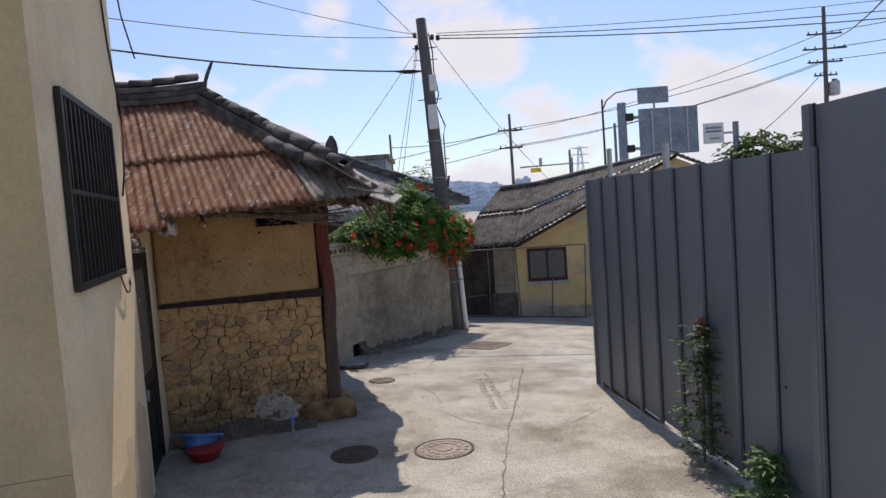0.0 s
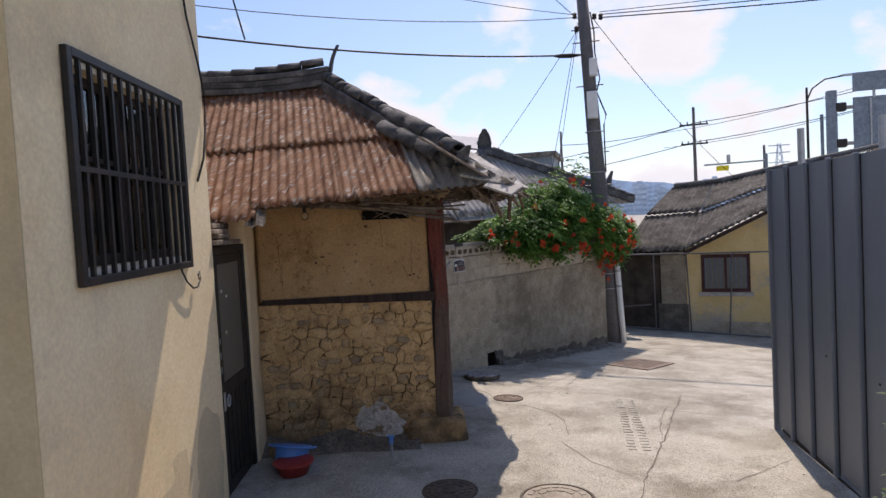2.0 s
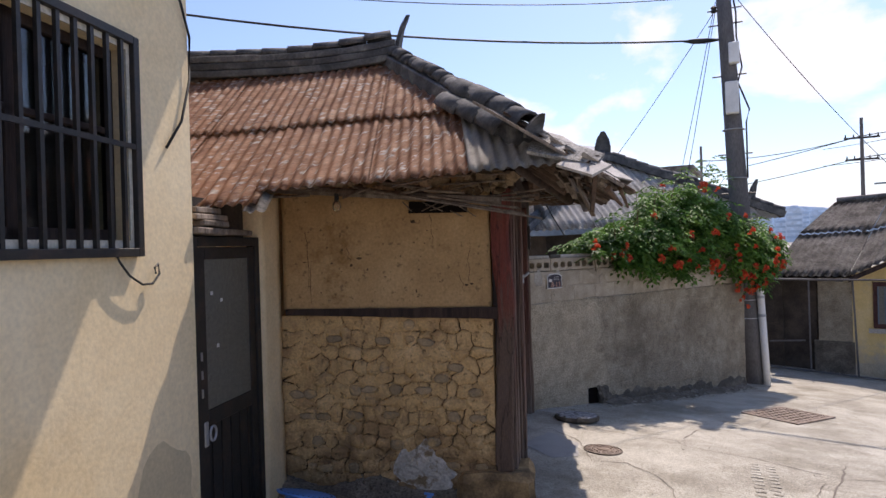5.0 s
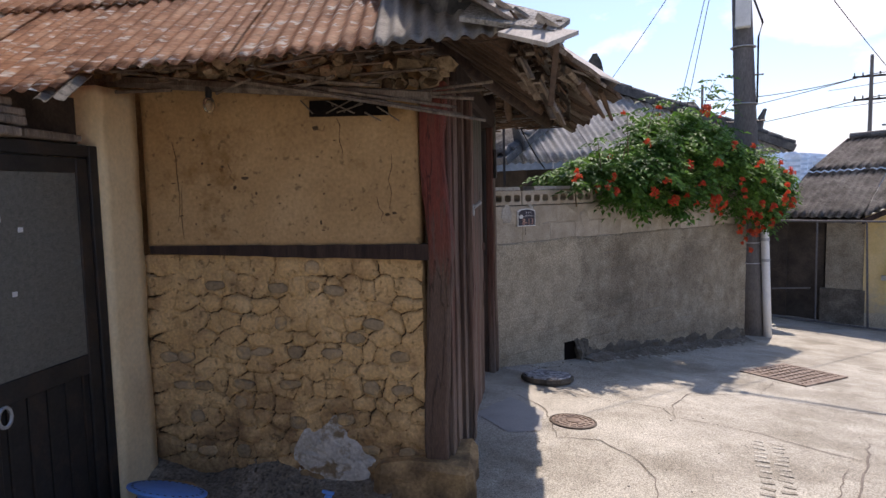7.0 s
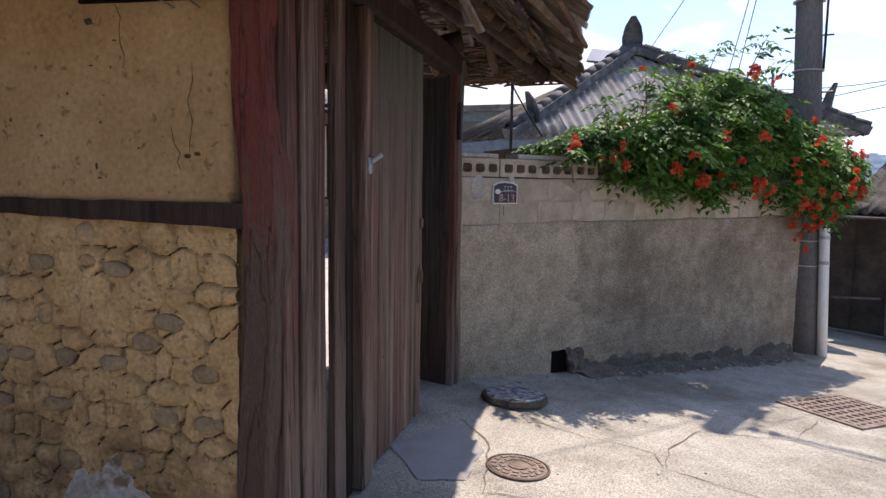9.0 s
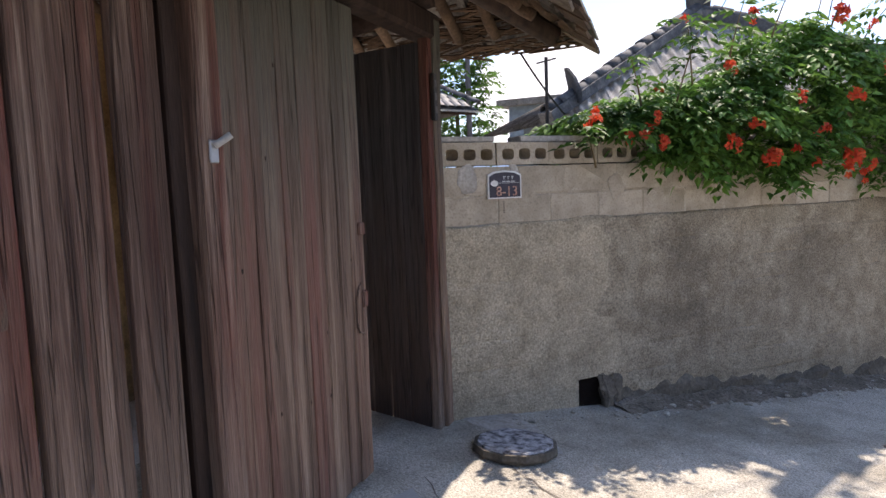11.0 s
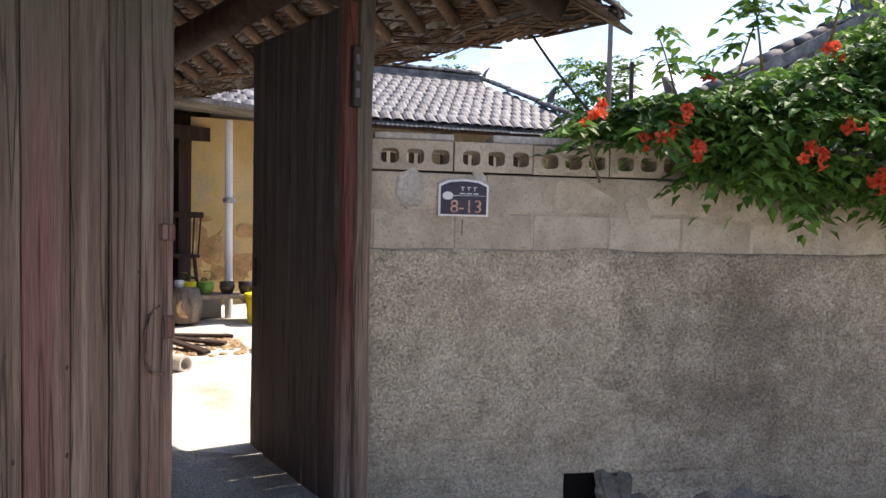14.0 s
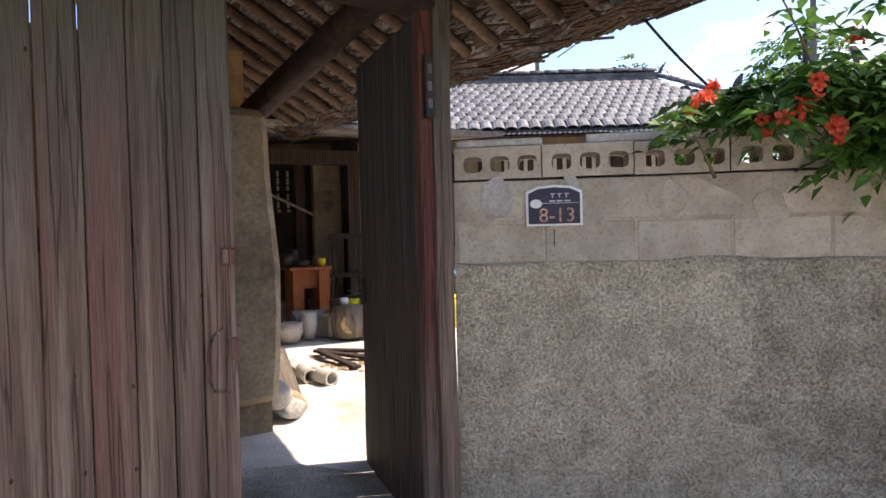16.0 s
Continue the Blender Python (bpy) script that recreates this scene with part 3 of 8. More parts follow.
# ---- black iron door in the recess ----
def black_door():
    d = thing("door", "black iron door with a dark patterned glass panel", "door", along(Y0, YD) @ DOOR_FIT)
    bm = bmesh.new()
    for a in ((2.235, 2.285, -0.62, 1.31), (2.92, 2.975, -0.62, 1.31)):
        box(bm, a[0], a[1], 0.02, 0.09, a[2], a[3], bevel=0.004)
    box(bm, 2.285, 2.92, 0.02, 0.09, 1.25, 1.31, bevel=0.004)
    part("door_frame", bm, black_iron, d)
    leaf = part("leaf", boxed(2.29, 2.915, 0.045, 0.075, -0.60, 1.245), black_iron, d)
    bm = bmesh.new()
    for a in ((2.29, 2.36, -0.6, 1.245), (2.845, 2.915, -0.6, 1.245), (2.36, 2.845, 1.17, 1.245), (2.36, 2.845, 0.16, 0.26), (2.36, 2.845, -0.6, -0.5)):
        box(bm, a[0], a[1], 0.03, 0.05, a[2], a[3], bevel=0.004)
    part("rail_frame", bm, black_iron, leaf)
    part("glass_panel", boxed(2.36, 2.845, 0.038, 0.046, 0.26, 1.17), frosted, leaf, "dusty patterned glass")
    for k in range(5):
        part("panel_rib", boxed(2.40 + k * 0.1, 2.41 + k * 0.1, 0.036, 0.046, -0.5, 0.16), black_iron, leaf)
    part("lock_plate", boxed(2.305, 2.345, 0.02, 0.032, 0.05, 0.20, bevel=0.006), grey_metal, leaf, "worn metal lock plate")
    bm = bmesh.new()
    for a in range(10):
        t = 2 * math.pi * a / 10
        t2 = 2 * math.pi * (a + 1) / 10
        rod(bm, (2.37 + 0.03 * math.cos(t), 0.012, 0.12 + 0.045 * math.sin(t)), (2.37 + 0.03 * math.cos(t2), 0.012, 0.12 + 0.045 * math.sin(t2)), 0.008, seg=5)
    part("handle", bm, grey_metal, leaf, "bent metal pull handle")
    for x, z in ((2.42, 0.95), (2.52, 0.9), (2.47, 0.62), (2.7, 1.19)):
        part("sticker_scrap", boxed(x, x + 0.022, 0.034, 0.04, z, z + 0.022), white_paint, leaf, "torn white paper scrap")
    for z in (0.35, 0.46, 0.57):
        part("hinge", boxed(2.286, 2.30, 0.018, 0.03, z, z + 0.05), grey_metal, d)
    return d


black_door()


# ---- clay and stone farmhouse ----
def rough_wall(x0, x1, z0, z1, y0, y1, step, amount, seed):
    """A wall whose outer face is uneven."""
    nx, nz = max(1, round((x1 - x0) / step)), max(1, round((z1 - z0) / step))
    bm = bmesh.new()
    f = [[bm.verts.new((x0 + (x1 - x0) * i / nx, y0 + amount * noise.fractal((x0 + (x1 - x0) * i / nx * 2.2 + seed, (z0 + (z1 - z0) * j / nz) * 2.2, seed), 1.0, 2.0, 4), z0 + (z1 - z0) * j / nz)) for i in range(nx + 1)] for j in range(nz + 1)]
    b = [[bm.verts.new((v.co.x, y1, v.co.z)) for v in row] for row in (f[0], f[-1])]
    for j in range(nz):
        for i in range(nx):
            bm.faces.new((f[j][i], f[j][i + 1], f[j + 1][i + 1], f[j + 1][i]))
    for i in range(nx):
        bm.faces.new((b[0][i], b[0][i + 1], f[0][i + 1], f[0][i]))
        bm.faces.new((f[-1][i], f[-1][i + 1], b[1][i + 1], b[1][i]))
    bm.faces.new((b[0][-1], b[0][0], b[1][0], b[1][-1]))
    bm.faces.new([b[0][0], *[f[j][0] for j in range(nz + 1)], b[1][0]])
    bm.faces.new([b[1][-1], *[f[j][-1] for j in range(nz, -1, -1)], b[0][-1]])
    bmesh.ops.recalc_face_normals(bm, faces=bm.faces[:])
    return bm


MUD = along(M0, MD)
T0, T1, APEX = Vector((-0.43, 6.42, 1.68)), Vector((-1.62, 10.93, 1.73)), Vector((-2.85, 8.1, 3.05))
EC, EL = Vector((-0.66, 6.48, 1.70)), Vector((-4.3, 4.78, 1.45))
RIDGE = Vector((-0.906, -0.423, 0))
APEX2 = APEX + RIDGE * 3.4
BACK = Vector((-0.955, -0.296, 0))
mhouse = thing("house", "old clay and stone farmhouse with a rusted corrugated roof", "house")


def add_to(parent, name, bm, material, m=None, label="", smooth=False):
    if m is not None:
        bmesh.ops.transform(bm, matrix=m, verts=bm.verts[:])
    return part(name, bm, material, parent, label, smooth)


upper = add_to(mhouse, "wall_upper", rough_wall(-0.06, 1.52, 0.745, 1.72, 0.0, 0.2, 0.035, 0.012, 3.0), ochre, MUD, "ochre clay plaster panel, cracked and pitted", True)
lower = add_to(mhouse, "wall_lower", rough_wall(-0.10, 1.53, -0.9, 0.715, 0.045, 0.25, 0.06, 0.004, 7.0), mortar, MUD, "clay mortar bed between field stones", True)
rail = rough_wall(-0.04, 1.57, 0.0, 0.06, -0.025, 0.06, 0.02, 0.012, 11.0)
for v in rail.verts:
    # thicker and a little lower towards the post
    v.co.z = 0.742 - 0.018 * v.co.x + (v.co.z - 0.03) * (0.75 + 0.45 * v.co.x) + 0.008 * noise.noise((v.co.x * 6, 2, 1))
add_to(mhouse, "wall_rail", rail, dark_wood, MUD, "dark timber rail across the wall")
# air hole high in the clay panel: not recessed, its depth is painted black
hole = bmesh.new()
box(hole, 0.92, 1.36, -0.016, 0.01, 1.46, 1.545)
wobble(hole, 0.02, 9)
add_to(mhouse, "air_hole", hole, mat("hole_shade_black", [(0.008, 0.006, 0.005), (0.012, 0.009, 0.008), (0.02, 0.015, 0.012)], 5, 1.0, 0.2, spec=0.05), MUD, "ragged air hole with its depth painted black")
rng = random.Random(5)
sticks = bmesh.new()
for k in range(9):
    x = rng.uniform(0.95, 1.33)
    rod(sticks, (x, -0.03, 1.46 + rng.uniform(0, 0.06)), (x + rng.uniform(-0.15, 0.15), -0.035, 1.40 + rng.uniform(0, 0.16)), 0.004, seg=4)
tagged(add_to(mhouse, "straw", sticks, grey_wood, MUD), kind="stuff")

# cracks and pits in the plaster
cracks = bmesh.new()
for x0, z0, ln, lean in ((0.13, 1.35, 0.45, 0.002), (0.17, 1.1, 0.3, -0.001), (1.09, 1.45, 0.22, 0.002), (0.45, 1.22, 0.12, 0.005), (1.37, 1.25, 0.35, -0.002), (1.30, 1.02, 0.15, 0.004)):
    pts = [(x0 + lean * t * 5 + rng.uniform(-0.012, 0.012), -0.012 + 0.012 * noise.fractal(((x0) * 2.2 + 3, (z0 - ln * t) * 2.2, 3.0), 1.0, 2.0, 4), z0 - ln * t) for t in (0, 0.2, 0.4, 0.6, 0.8, 1.0)]
    tube(cracks, pts, [0.001, 0.002, 0.0015, 0.002, 0.0015, 0.001], 4)
tagged(add_to(mhouse, "plaster_crack", cracks, crack_soil_shade, MUD), kind="stuff")
pits = bmesh.new()
for k in range(110):
    x, z = rng.uniform(0.05, 1.45), rng.triangular(0.79, 1.55, 0.92)
    r = rng.choice((0.003, 0.004, 0.005, 0.006, 0.008, 0.012))
    bmesh.ops.create_icosphere(pits, subdivisions=1, radius=r, matrix=MUD @ Matrix.Translation((x, 0.002 + 0.012 * noise.fractal((x * 2.2 + 3, z * 2.2, 3.0), 1.0, 2.0, 4), z)) @ Matrix.Diagonal((rng.uniform(0.6, 2.4), 0.3, rng.uniform(0.5, 1.6), 1)))
tagged(add_to(mhouse, "plaster_pit", pits, crack_soil_shade), kind="stuff")

# corner post, red paint above and bare wood below
post_m = along((-1.24, 6.93), MD)


def timber(x0, x1, y0, y1, z0, z1, amount=0.012, seed=0.0, cut=10, bevel=0.012):
    bm = boxed(x0, x1, y0, y1, z0, z1, bevel=bevel)
    long = [e for e in bm.edges if abs((e.verts[0].co - e.verts[1].co).z) > 0.5 * (z1 - z0)]
    bmesh.ops.subdivide_edges(bm, edges=long, cuts=cut, use_grid_fill=True)
    for v in bm.verts:
        d = noise.noise_vector((seed * 7, seed * 3, v.co.z * 1.6))
        v.co += Vector((d[0], d[1], 0)) * amount * 2 + Vector(noise.noise_vector(v.co * 14)) * amount * 0.3
    return bm


add_to(mhouse, "corner_post", timber(-0.11, 0.02, -0.035, 0.12, -0.46, 1.62, 0.028, 1, 24), red_wood, post_m, "round-edged post, worn red paint above bare split wood")
plinth = boxed(-0.40, 0.16, -0.12, 0.3, -0.75, -0.44, bevel=0.04)
bmesh.ops.subdivide_edges(plinth, edges=plinth.edges[:], cuts=2, use_grid_fill=True)
wobble(plinth, 0.035, 6)
add_to(mhouse, "plinth_stone", plinth, mortar, post_m, "clay-smeared plinth stone")
# pale cement patch at the wall foot
patch = bmesh.new()
bmesh.ops.create_icosphere(patch, subdivisions=5, radius=1, matrix=Matrix.Translation((0.97, 0.006, -0.50)) @ Matrix.Diagonal((0.24, 0.018, 0.21, 1)))
for v in patch.verts:
    a, b = Vector(noise.noise_vector(v.co * 6)), Vector(noise.noise_vector(v.co * 22))
    v.co += Vector((a.x * 0.13, a.y * 0.012, a.z * 0.11)) + Vector((b.x * 0.02, b.y * 0.012, b.z * 0.02))
add_to(mhouse, "cement_patch", patch, mat("lime_patch", [(0.40, 0.365, 0.31), (0.52, 0.48, 0.42), (0.60, 0.56, 0.50)], 9, 0.95, 0.9, 50, stain=(0.24, 0.17, 0.10), stain_scale=6, stain_at=(0.56, 0.64), bump_dist=0.02), MUD, "whitish crumbling cement patch")
for k in range(14):
    bm = bmesh.new()
    x = -0.05 + 1.4 * k / 13
    bmesh.ops.create_icosphere(bm, subdivisions=2, radius=rng.uniform(0.09, 0.15), matrix=MUD @ Matrix.Translation((x, 0.03, -0.66 + rng.uniform(-0.03, 0.03))) @ Matrix.Diagonal((1.3, 0.7, 0.7, 1)))
    wobble(bm, 0.05, 5, k)
    add_to(mhouse, "foot_stone", bm, mortar, None, "", True)

# beam, daub and battens under the front eave
add_to(mhouse, "eave_beam", rodded((-0.35, -0.10, 1.70), (1.62, -0.16, 1.52), 0.035, 0.03, 7), grey_wood, MUD, "grey weathered pole under the eave")
for k, (a, b) in enumerate((((0.55, -0.17, 1.66), (1.78, -0.2, 1.42)), ((0.6, -0.19, 1.64), (1.9, -0.26, 1.38)), ((1.1, -0.21, 1.57), (1.75, -0.17, 1.46)))):
    add_to(mhouse, "batten", rodded(a, b, 0.012, 0.008, 5), grey_wood, MUD)
eave_clay = mat("eave_clay", [(0.26, 0.185, 0.11), (0.40, 0.29, 0.175), (0.50, 0.37, 0.235)], 9, 0.95, 0.6, 60, vary=0.25, pits=40.0, pit_depth=0.4)
for nm, material, count, seed in (("eave_daub", eave_clay, 150, 41), ("eave_soil", crack_soil_shade, 40, 42)):
    dr = random.Random(seed)
    daub_b = bmesh.new()
    for k in range(count):
        x = -0.3 + 2.0 * dr.random()
        bmesh.ops.create_icosphere(daub_b, subdivisions=1, radius=dr.triangular(0.014, 0.058, 0.026), matrix=MUD @ Matrix.Translation((x, dr.uniform(-0.13, 0.03), 1.775 - 0.055 * x + dr.uniform(-0.10, 0.04))) @ pose(0, 0, 0, dr.uniform(-40, 40), dr.uniform(-40, 40), 0) @ Matrix.Diagonal((dr.uniform(0.8, 1.9), 0.9, dr.uniform(0.6, 1.1), 1)))
    wobble(daub_b, 0.016, 26)
    tagged(add_to(mhouse, nm, daub_b, material, None, "crumbling clay daub packed under the eave"), kind="stuff")
sticks = bmesh.new()
dr = random.Random(43)
for k in range(26):
    x = -0.3 + 2.0 * dr.random()
    a = dr.uniform(-0.25, 0.25)
    h = dr.uniform(0.15, 0.5)
    p = Vector((x, -0.14 + dr.uniform(-0.06, 0.05), 1.72 - 0.06 * x + dr.uniform(-0.12, 0.05)))
    rod(sticks, p, p + Vector((h, dr.uniform(-0.08, 0.05), h * a)), dr.uniform(0.004, 0.011), seg=5)
tagged(add_to(mhouse, "eave_stick", sticks, grey_wood, MUD, "loose grey sticks under the eave"), kind="stuff")
lamp = thing("light_bulb", "bare dusty bulb hung under the eave", "lamp", MUD @ Matrix.Translation((0.42, -0.14, 1.52)))
part("bulb", lathe([(0.012, 0.05), (0.03, 0.03), (0.034, 0.0), (0.024, -0.026), (0.006, -0.036)], 12), glass("bulb_glass"), lamp, smooth=True)
part("socket", lathe([(0.015, 0.045), (0.018, 0.06), (0.018, 0.10), (0.008, 0.11)], 10), black_iron, lamp)

# side wall by the door, yellow
SIDE = along(Y0, YD)
add_to(mhouse, "wall_side", rough_wall(3.085, 3.40, -0.8, 1.62, 0.01, 0.35, 0.06, 0.015, 21), yellow_wall, SIDE, "yellow plaster pier beside the door", True)
# Near-black fill paints the dark gap above the door.
add_to(mhouse, "door_head", boxed(2.212, 3.085, 0.14, 0.3, 1.30, 1.56), soot_shade, SIDE)
bm = bmesh.new()
for k, (x, w, z) in enumerate(((2.22, 0.34, 1.32), (2.30, 0.30, 1.365), (2.25, 0.36, 1.405), (2.6, 0.36, 1.32), (2.28, 0.28, 1.45))):
    box(bm, x, x + w, -0.03 + 0.01 * k, 0.2, z, z + 0.037, bevel=0.006)
wobble(bm, 0.012, 9)
add_to(mhouse, "lintel_scrap", bm, grey_wood, SIDE, "loose boards and tile packed above the door")
# Added to close the house against light leaking in.
add_to(mhouse, "wall_inner", boxed(3.4, 6.0, 0.25, 0.4, -0.8, 1.9), mortar, SIDE, "plain clay inner wall")
add_to(mhouse, "wall_back", boxed(0, 4.5, 0.0, 0.2, -0.8, 1.45), clay_grey, along((-3.45, 8.87), BACK), "plain clay back wall")
pier = timber(-0.16, 0.02, 0.0, 0.35, -0.35, 1.42, 0.02, 9, 12, 0.05)
add_to(mhouse, "wall_pier", pier, clay_grey, along((-3.45, 8.87), BACK), "rounded clay wall end")

# ---- roof ----
fu = (EC - EL).normalized()
fn = fu.cross(APEX - EL).normalized()
fv = fn.cross(fu).normalized()
hip_a, hip_b = (APEX - EL).dot(fu), (APEX - EL).dot(fv)
end_a = (EC - EL).length


def under_hip(a, b):
    return a < end_a + (hip_a - end_a) * b / hip_b + 0.03


srng = random.Random(9)
x = 0.0
k = 0
while x < end_a:
    w = min(0.684, end_a - x)
    for row, (b0, b1, lift) in enumerate(((-0.15 if x + w < 2.6 else 0.0, 1.22, 0.0), (1.14, hip_b, 0.014))):
        o = EL + fu * x + fv * b0 + fn * (lift + 0.006 * (k % 2))
        dx, db = x, b0
        bm = corrugated(o, fu, fv, w + 0.05, b1 - b0, keep=lambda a, b: under_hip(a + dx, b + db), ragged=0.012, sag=0.012, rng=srng)
        if len(bm.faces):
            part("roof_sheet", bm, pale_sheet if x > 3.35 and row == 0 else rust, mhouse, "corroded corrugated sheet" if row else "rust-brown corrugated sheet with flaking patches", True)
        else:
            bm.free()
    x += w
    k += 1
# a torn corner piece where the eave steps
add_to(mhouse, "torn_sheet", corrugated(EL + fu * 2.02 - fv * 0.22 - fn * 0.02, fu, fv, 0.16, 0.25, ragged=0.02), slate, None, "bent pale scrap of sheet")

# gable-side plane over the gate
eu = (T1 - T0).normalized()
en = eu.cross(APEX - T0).normalized()
ev = en.cross(eu).normalized()
ea, eb, el = (APEX - T0).dot(eu), (APEX - T0).dot(ev), (T1 - T0).length
x = 0.0
while x < el:
    w = min(0.78, el - x)
    dx = x
    bm = corrugated(T0 + eu * x + en * 0.004 * (x % 0.3), eu, ev, w + 0.03, eb, keep=lambda a, b: ea * b / eb - 0.05 < a + dx < el - (el - ea) * b / eb + 0.05, ragged=0.02, sag=0.02, rng=srng)
    part("roof_sheet", bm, pale_sheet, mhouse, "grey weathered corrugated sheet", True)
    x += w
# flat cement slabs at the hip foot, tipped to the front
hip_slab = mat("speckled_slab", [(0.24, 0.225, 0.20), (0.36, 0.34, 0.305), (0.47, 0.445, 0.40)], 6, 0.95, 0.7, 60, pits=70.0, pit_depth=0.55, pit_at=(0.5, 0.66), fine_amount=0.4)
part("slate_slab", slabbed([Vector((-0.90, 6.46, 1.805)), Vector((-0.45, 6.40, 1.675)), Vector((-0.43, 6.56, 1.755)), Vector((-0.95, 6.80, 1.985))], 0.022), hip_slab, mhouse, "speckled grey cement slab over the hip foot")
part("slate_slab", slabbed([Vector((-0.68, 6.36, 1.69)), Vector((-0.44, 6.27, 1.60)), Vector((-0.36, 6.43, 1.67)), Vector((-0.62, 6.50, 1.745))], 0.018), pale_sheet, mhouse, "cracked grey cement slab at the eave tip")
for c, rz in ((T0 + eu * 0.55 + ev * 0.12, 0.05), (T0 + eu * 1.05 + ev * 0.5, 0.02)):
    d1, d2 = (eu * math.cos(rz) + ev * math.sin(rz)), (ev * math.cos(rz) - eu * math.sin(rz))
    part("slate_slab", slabbed([c + en * 0.03, c + d1 * 0.62 + en * 0.03, c + d1 * 0.62 + d2 * 0.36 + en * 0.05, c + d2 * 0.36 + en * 0.05], 0.02), hip_slab, mhouse, "speckled grey cement slab over the hip foot")
# plane towards the yard
x = 0.0
bv_dir = (APEX - T1) - (APEX - T1).dot(BACK) * BACK
bl = bv_dir.length
bvv = bv_dir.normalized()
ba = (APEX - T1).dot(BACK)
while x < 5.4:
    dx = x
    bm = corrugated(T1 + BACK * x, BACK, bvv, 0.81, bl, keep=lambda a, b: a + dx > ba * b / bl - 0.04, ragged=0.01, sag=0.02, rng=srng)
    part("roof_sheet", bm, slate, mhouse, "grey weathered corrugated sheet", True)
    x += 0.78


# rafters and twig lath seen from below
def rafters(o, u, v, n, length, umax, keep, parent, gap=0.30, r=0.038):
    k = 0.12
    while k < umax:
        top = length
        while top > 0.2 and not keep(k, top):
            top -= 0.1
        if top > 0.3:
            a, b = o + u * k + v * 0.28 - n * 0.075, o + u * k + v * top - n * 0.075
            part("rafter", tube_bm([a.lerp(b, t) + Vector(noise.noise_vector((k * 3, t * 2, 1))) * 0.015 for t in (0, 0.33, 0.66, 1)], [r, r * 1.1, r, r * 0.9], 7), rafter_wood, parent, smooth=True)
        k += gap


def lath(o, u, v, n, length, umax, keep, count, seed):
    rg = random.Random(seed)
    bm = bmesh.new()
    for _ in range(count):
        a, b = rg.uniform(0, umax), rg.uniform(0.02, length)
        if not keep(a, b):
            continue
        h = rg.uniform(0.15, 0.4)
        t = rg.uniform(-0.35, 0.35)
        p = o + u * a + v * b - n * rg.uniform(0.018, 0.045)
        d = u * math.cos(t) + v * math.sin(t)
        rod(bm, p - d * h / 2, p + d * h / 2, rg.uniform(0.004, 0.010), seg=4, caps=False)
    return bm


end_keep = lambda a, b: ea * b / eb + 0.02 < a < el - (el - ea) * b / eb - 0.02
back_keep = lambda a, b: a > ba * b / bl + 0.03
rafters(T0, eu, ev, en, eb, el, end_keep, mhouse)
bn = BACK.cross(bvv).normalized()
bn = bn if bn.z > 0 else -bn
rafters(T1, BACK, bvv, bn, bl, 5.2, back_keep, mhouse, 0.27)
tagged(part("twig_lath", lath(T0, eu, ev, en, eb, el, end_keep, 1500, 3), rafter_wood, mhouse, "brown twig lath under the roof"), kind="stuff")
tagged(part("twig_lath", lath(T1, BACK, bvv, bn, bl, 5.2, back_keep, 2600, 4), rafter_wood, mhouse, "brown twig lath under the roof"), kind="stuff")
tagged(part("twig_lath", lath(EL, fu, fv, fn, hip_b, end_a, lambda a, b: under_hip(a, b + 0.1) and b < 0.8, 350, 5), rafter_wood, mhouse, "brown twig lath under the roof"), kind="stuff")
add_to(mhouse, "hip_beam", rodded(T1 + (APEX - T1) * 0.12 - Vector((0, 0, 0.14)), APEX - Vector((0, 0, 0.2)), 0.07, 0.08, 10), dark_wood, None, "heavy dark hip timber", True)
add_to(mhouse, "tie_beam", rodded((-3.62, 8.80, 1.45), (-1.95, 9.50, 1.86), 0.085, 0.075, 10), dark_wood, None, "sooty tie beam under the roof", True)
# ragged ends under the front corner
for k in range(16):
    t = rng.random()
    p = T0.lerp(T1, 0.02 + 0.3 * t) + ev * rng.uniform(0.02, 0.3) - en * rng.uniform(0.06, 0.16)
    q = p + eu * rng.uniform(-0.3, 0.3) - ev * rng.uniform(0.0, 0.12) + Vector((0, 0, -rng.uniform(0.0, 0.14)))
    add_to(mhouse, "splintered_batten", boxed(-0.5, 0.5, -0.012, 0.012, -0.004, 0.004, m=Matrix.Translation((p + q) / 2) @ (q - p).to_track_quat("X", "Z").to_matrix().to_4x4() @ Matrix.Diagonal(((q - p).length, 1.6, 1.5, 1))), grey_wood)
add_to(mhouse, "hanging_board", boxed(-0.012, 0.012, -0.025, 0.025, -0.30, 0.05, m=Matrix.Translation(T0 + eu * 0.12 + ev * 0.02) @ pose(0, 0, 0, 4, 6, 20)), rafter_wood, None, "split board hanging at the eave corner")
# the eave swings out over the gate on old boards and stiff sheet
EM = Vector((-0.57, 8.2, 1.70))
br = random.Random(61)
for a0, b0, n in ((T0 + eu * 0.1, EM, 12), (EM, T1, 13)):
    for k in range(n):
        e0, e1 = a0.lerp(b0, k / n), a0.lerp(b0, (k + 1.12) / n)
        d = ev * 0.9 + Vector((br.uniform(-0.08, 0.08), br.uniform(-0.12, 0.12), 0))
        far = br.uniform(0.75, 1.1)
        tip = br.uniform(-0.07, 0.07)
        lift = Vector((0, 0, 0.012 * (k % 2) - 0.045 + br.uniform(-0.015, 0.015)))
        add_to(mhouse, "eave_board", slabbed([e0 - d * tip + lift, e1 - d * (tip + br.uniform(-0.04, 0.04)) + lift, e1 + d * far + lift - en * 0.03, e0 + d * far + lift - en * 0.03], 0.018), rafter_wood if k % 3 else grey_wood)
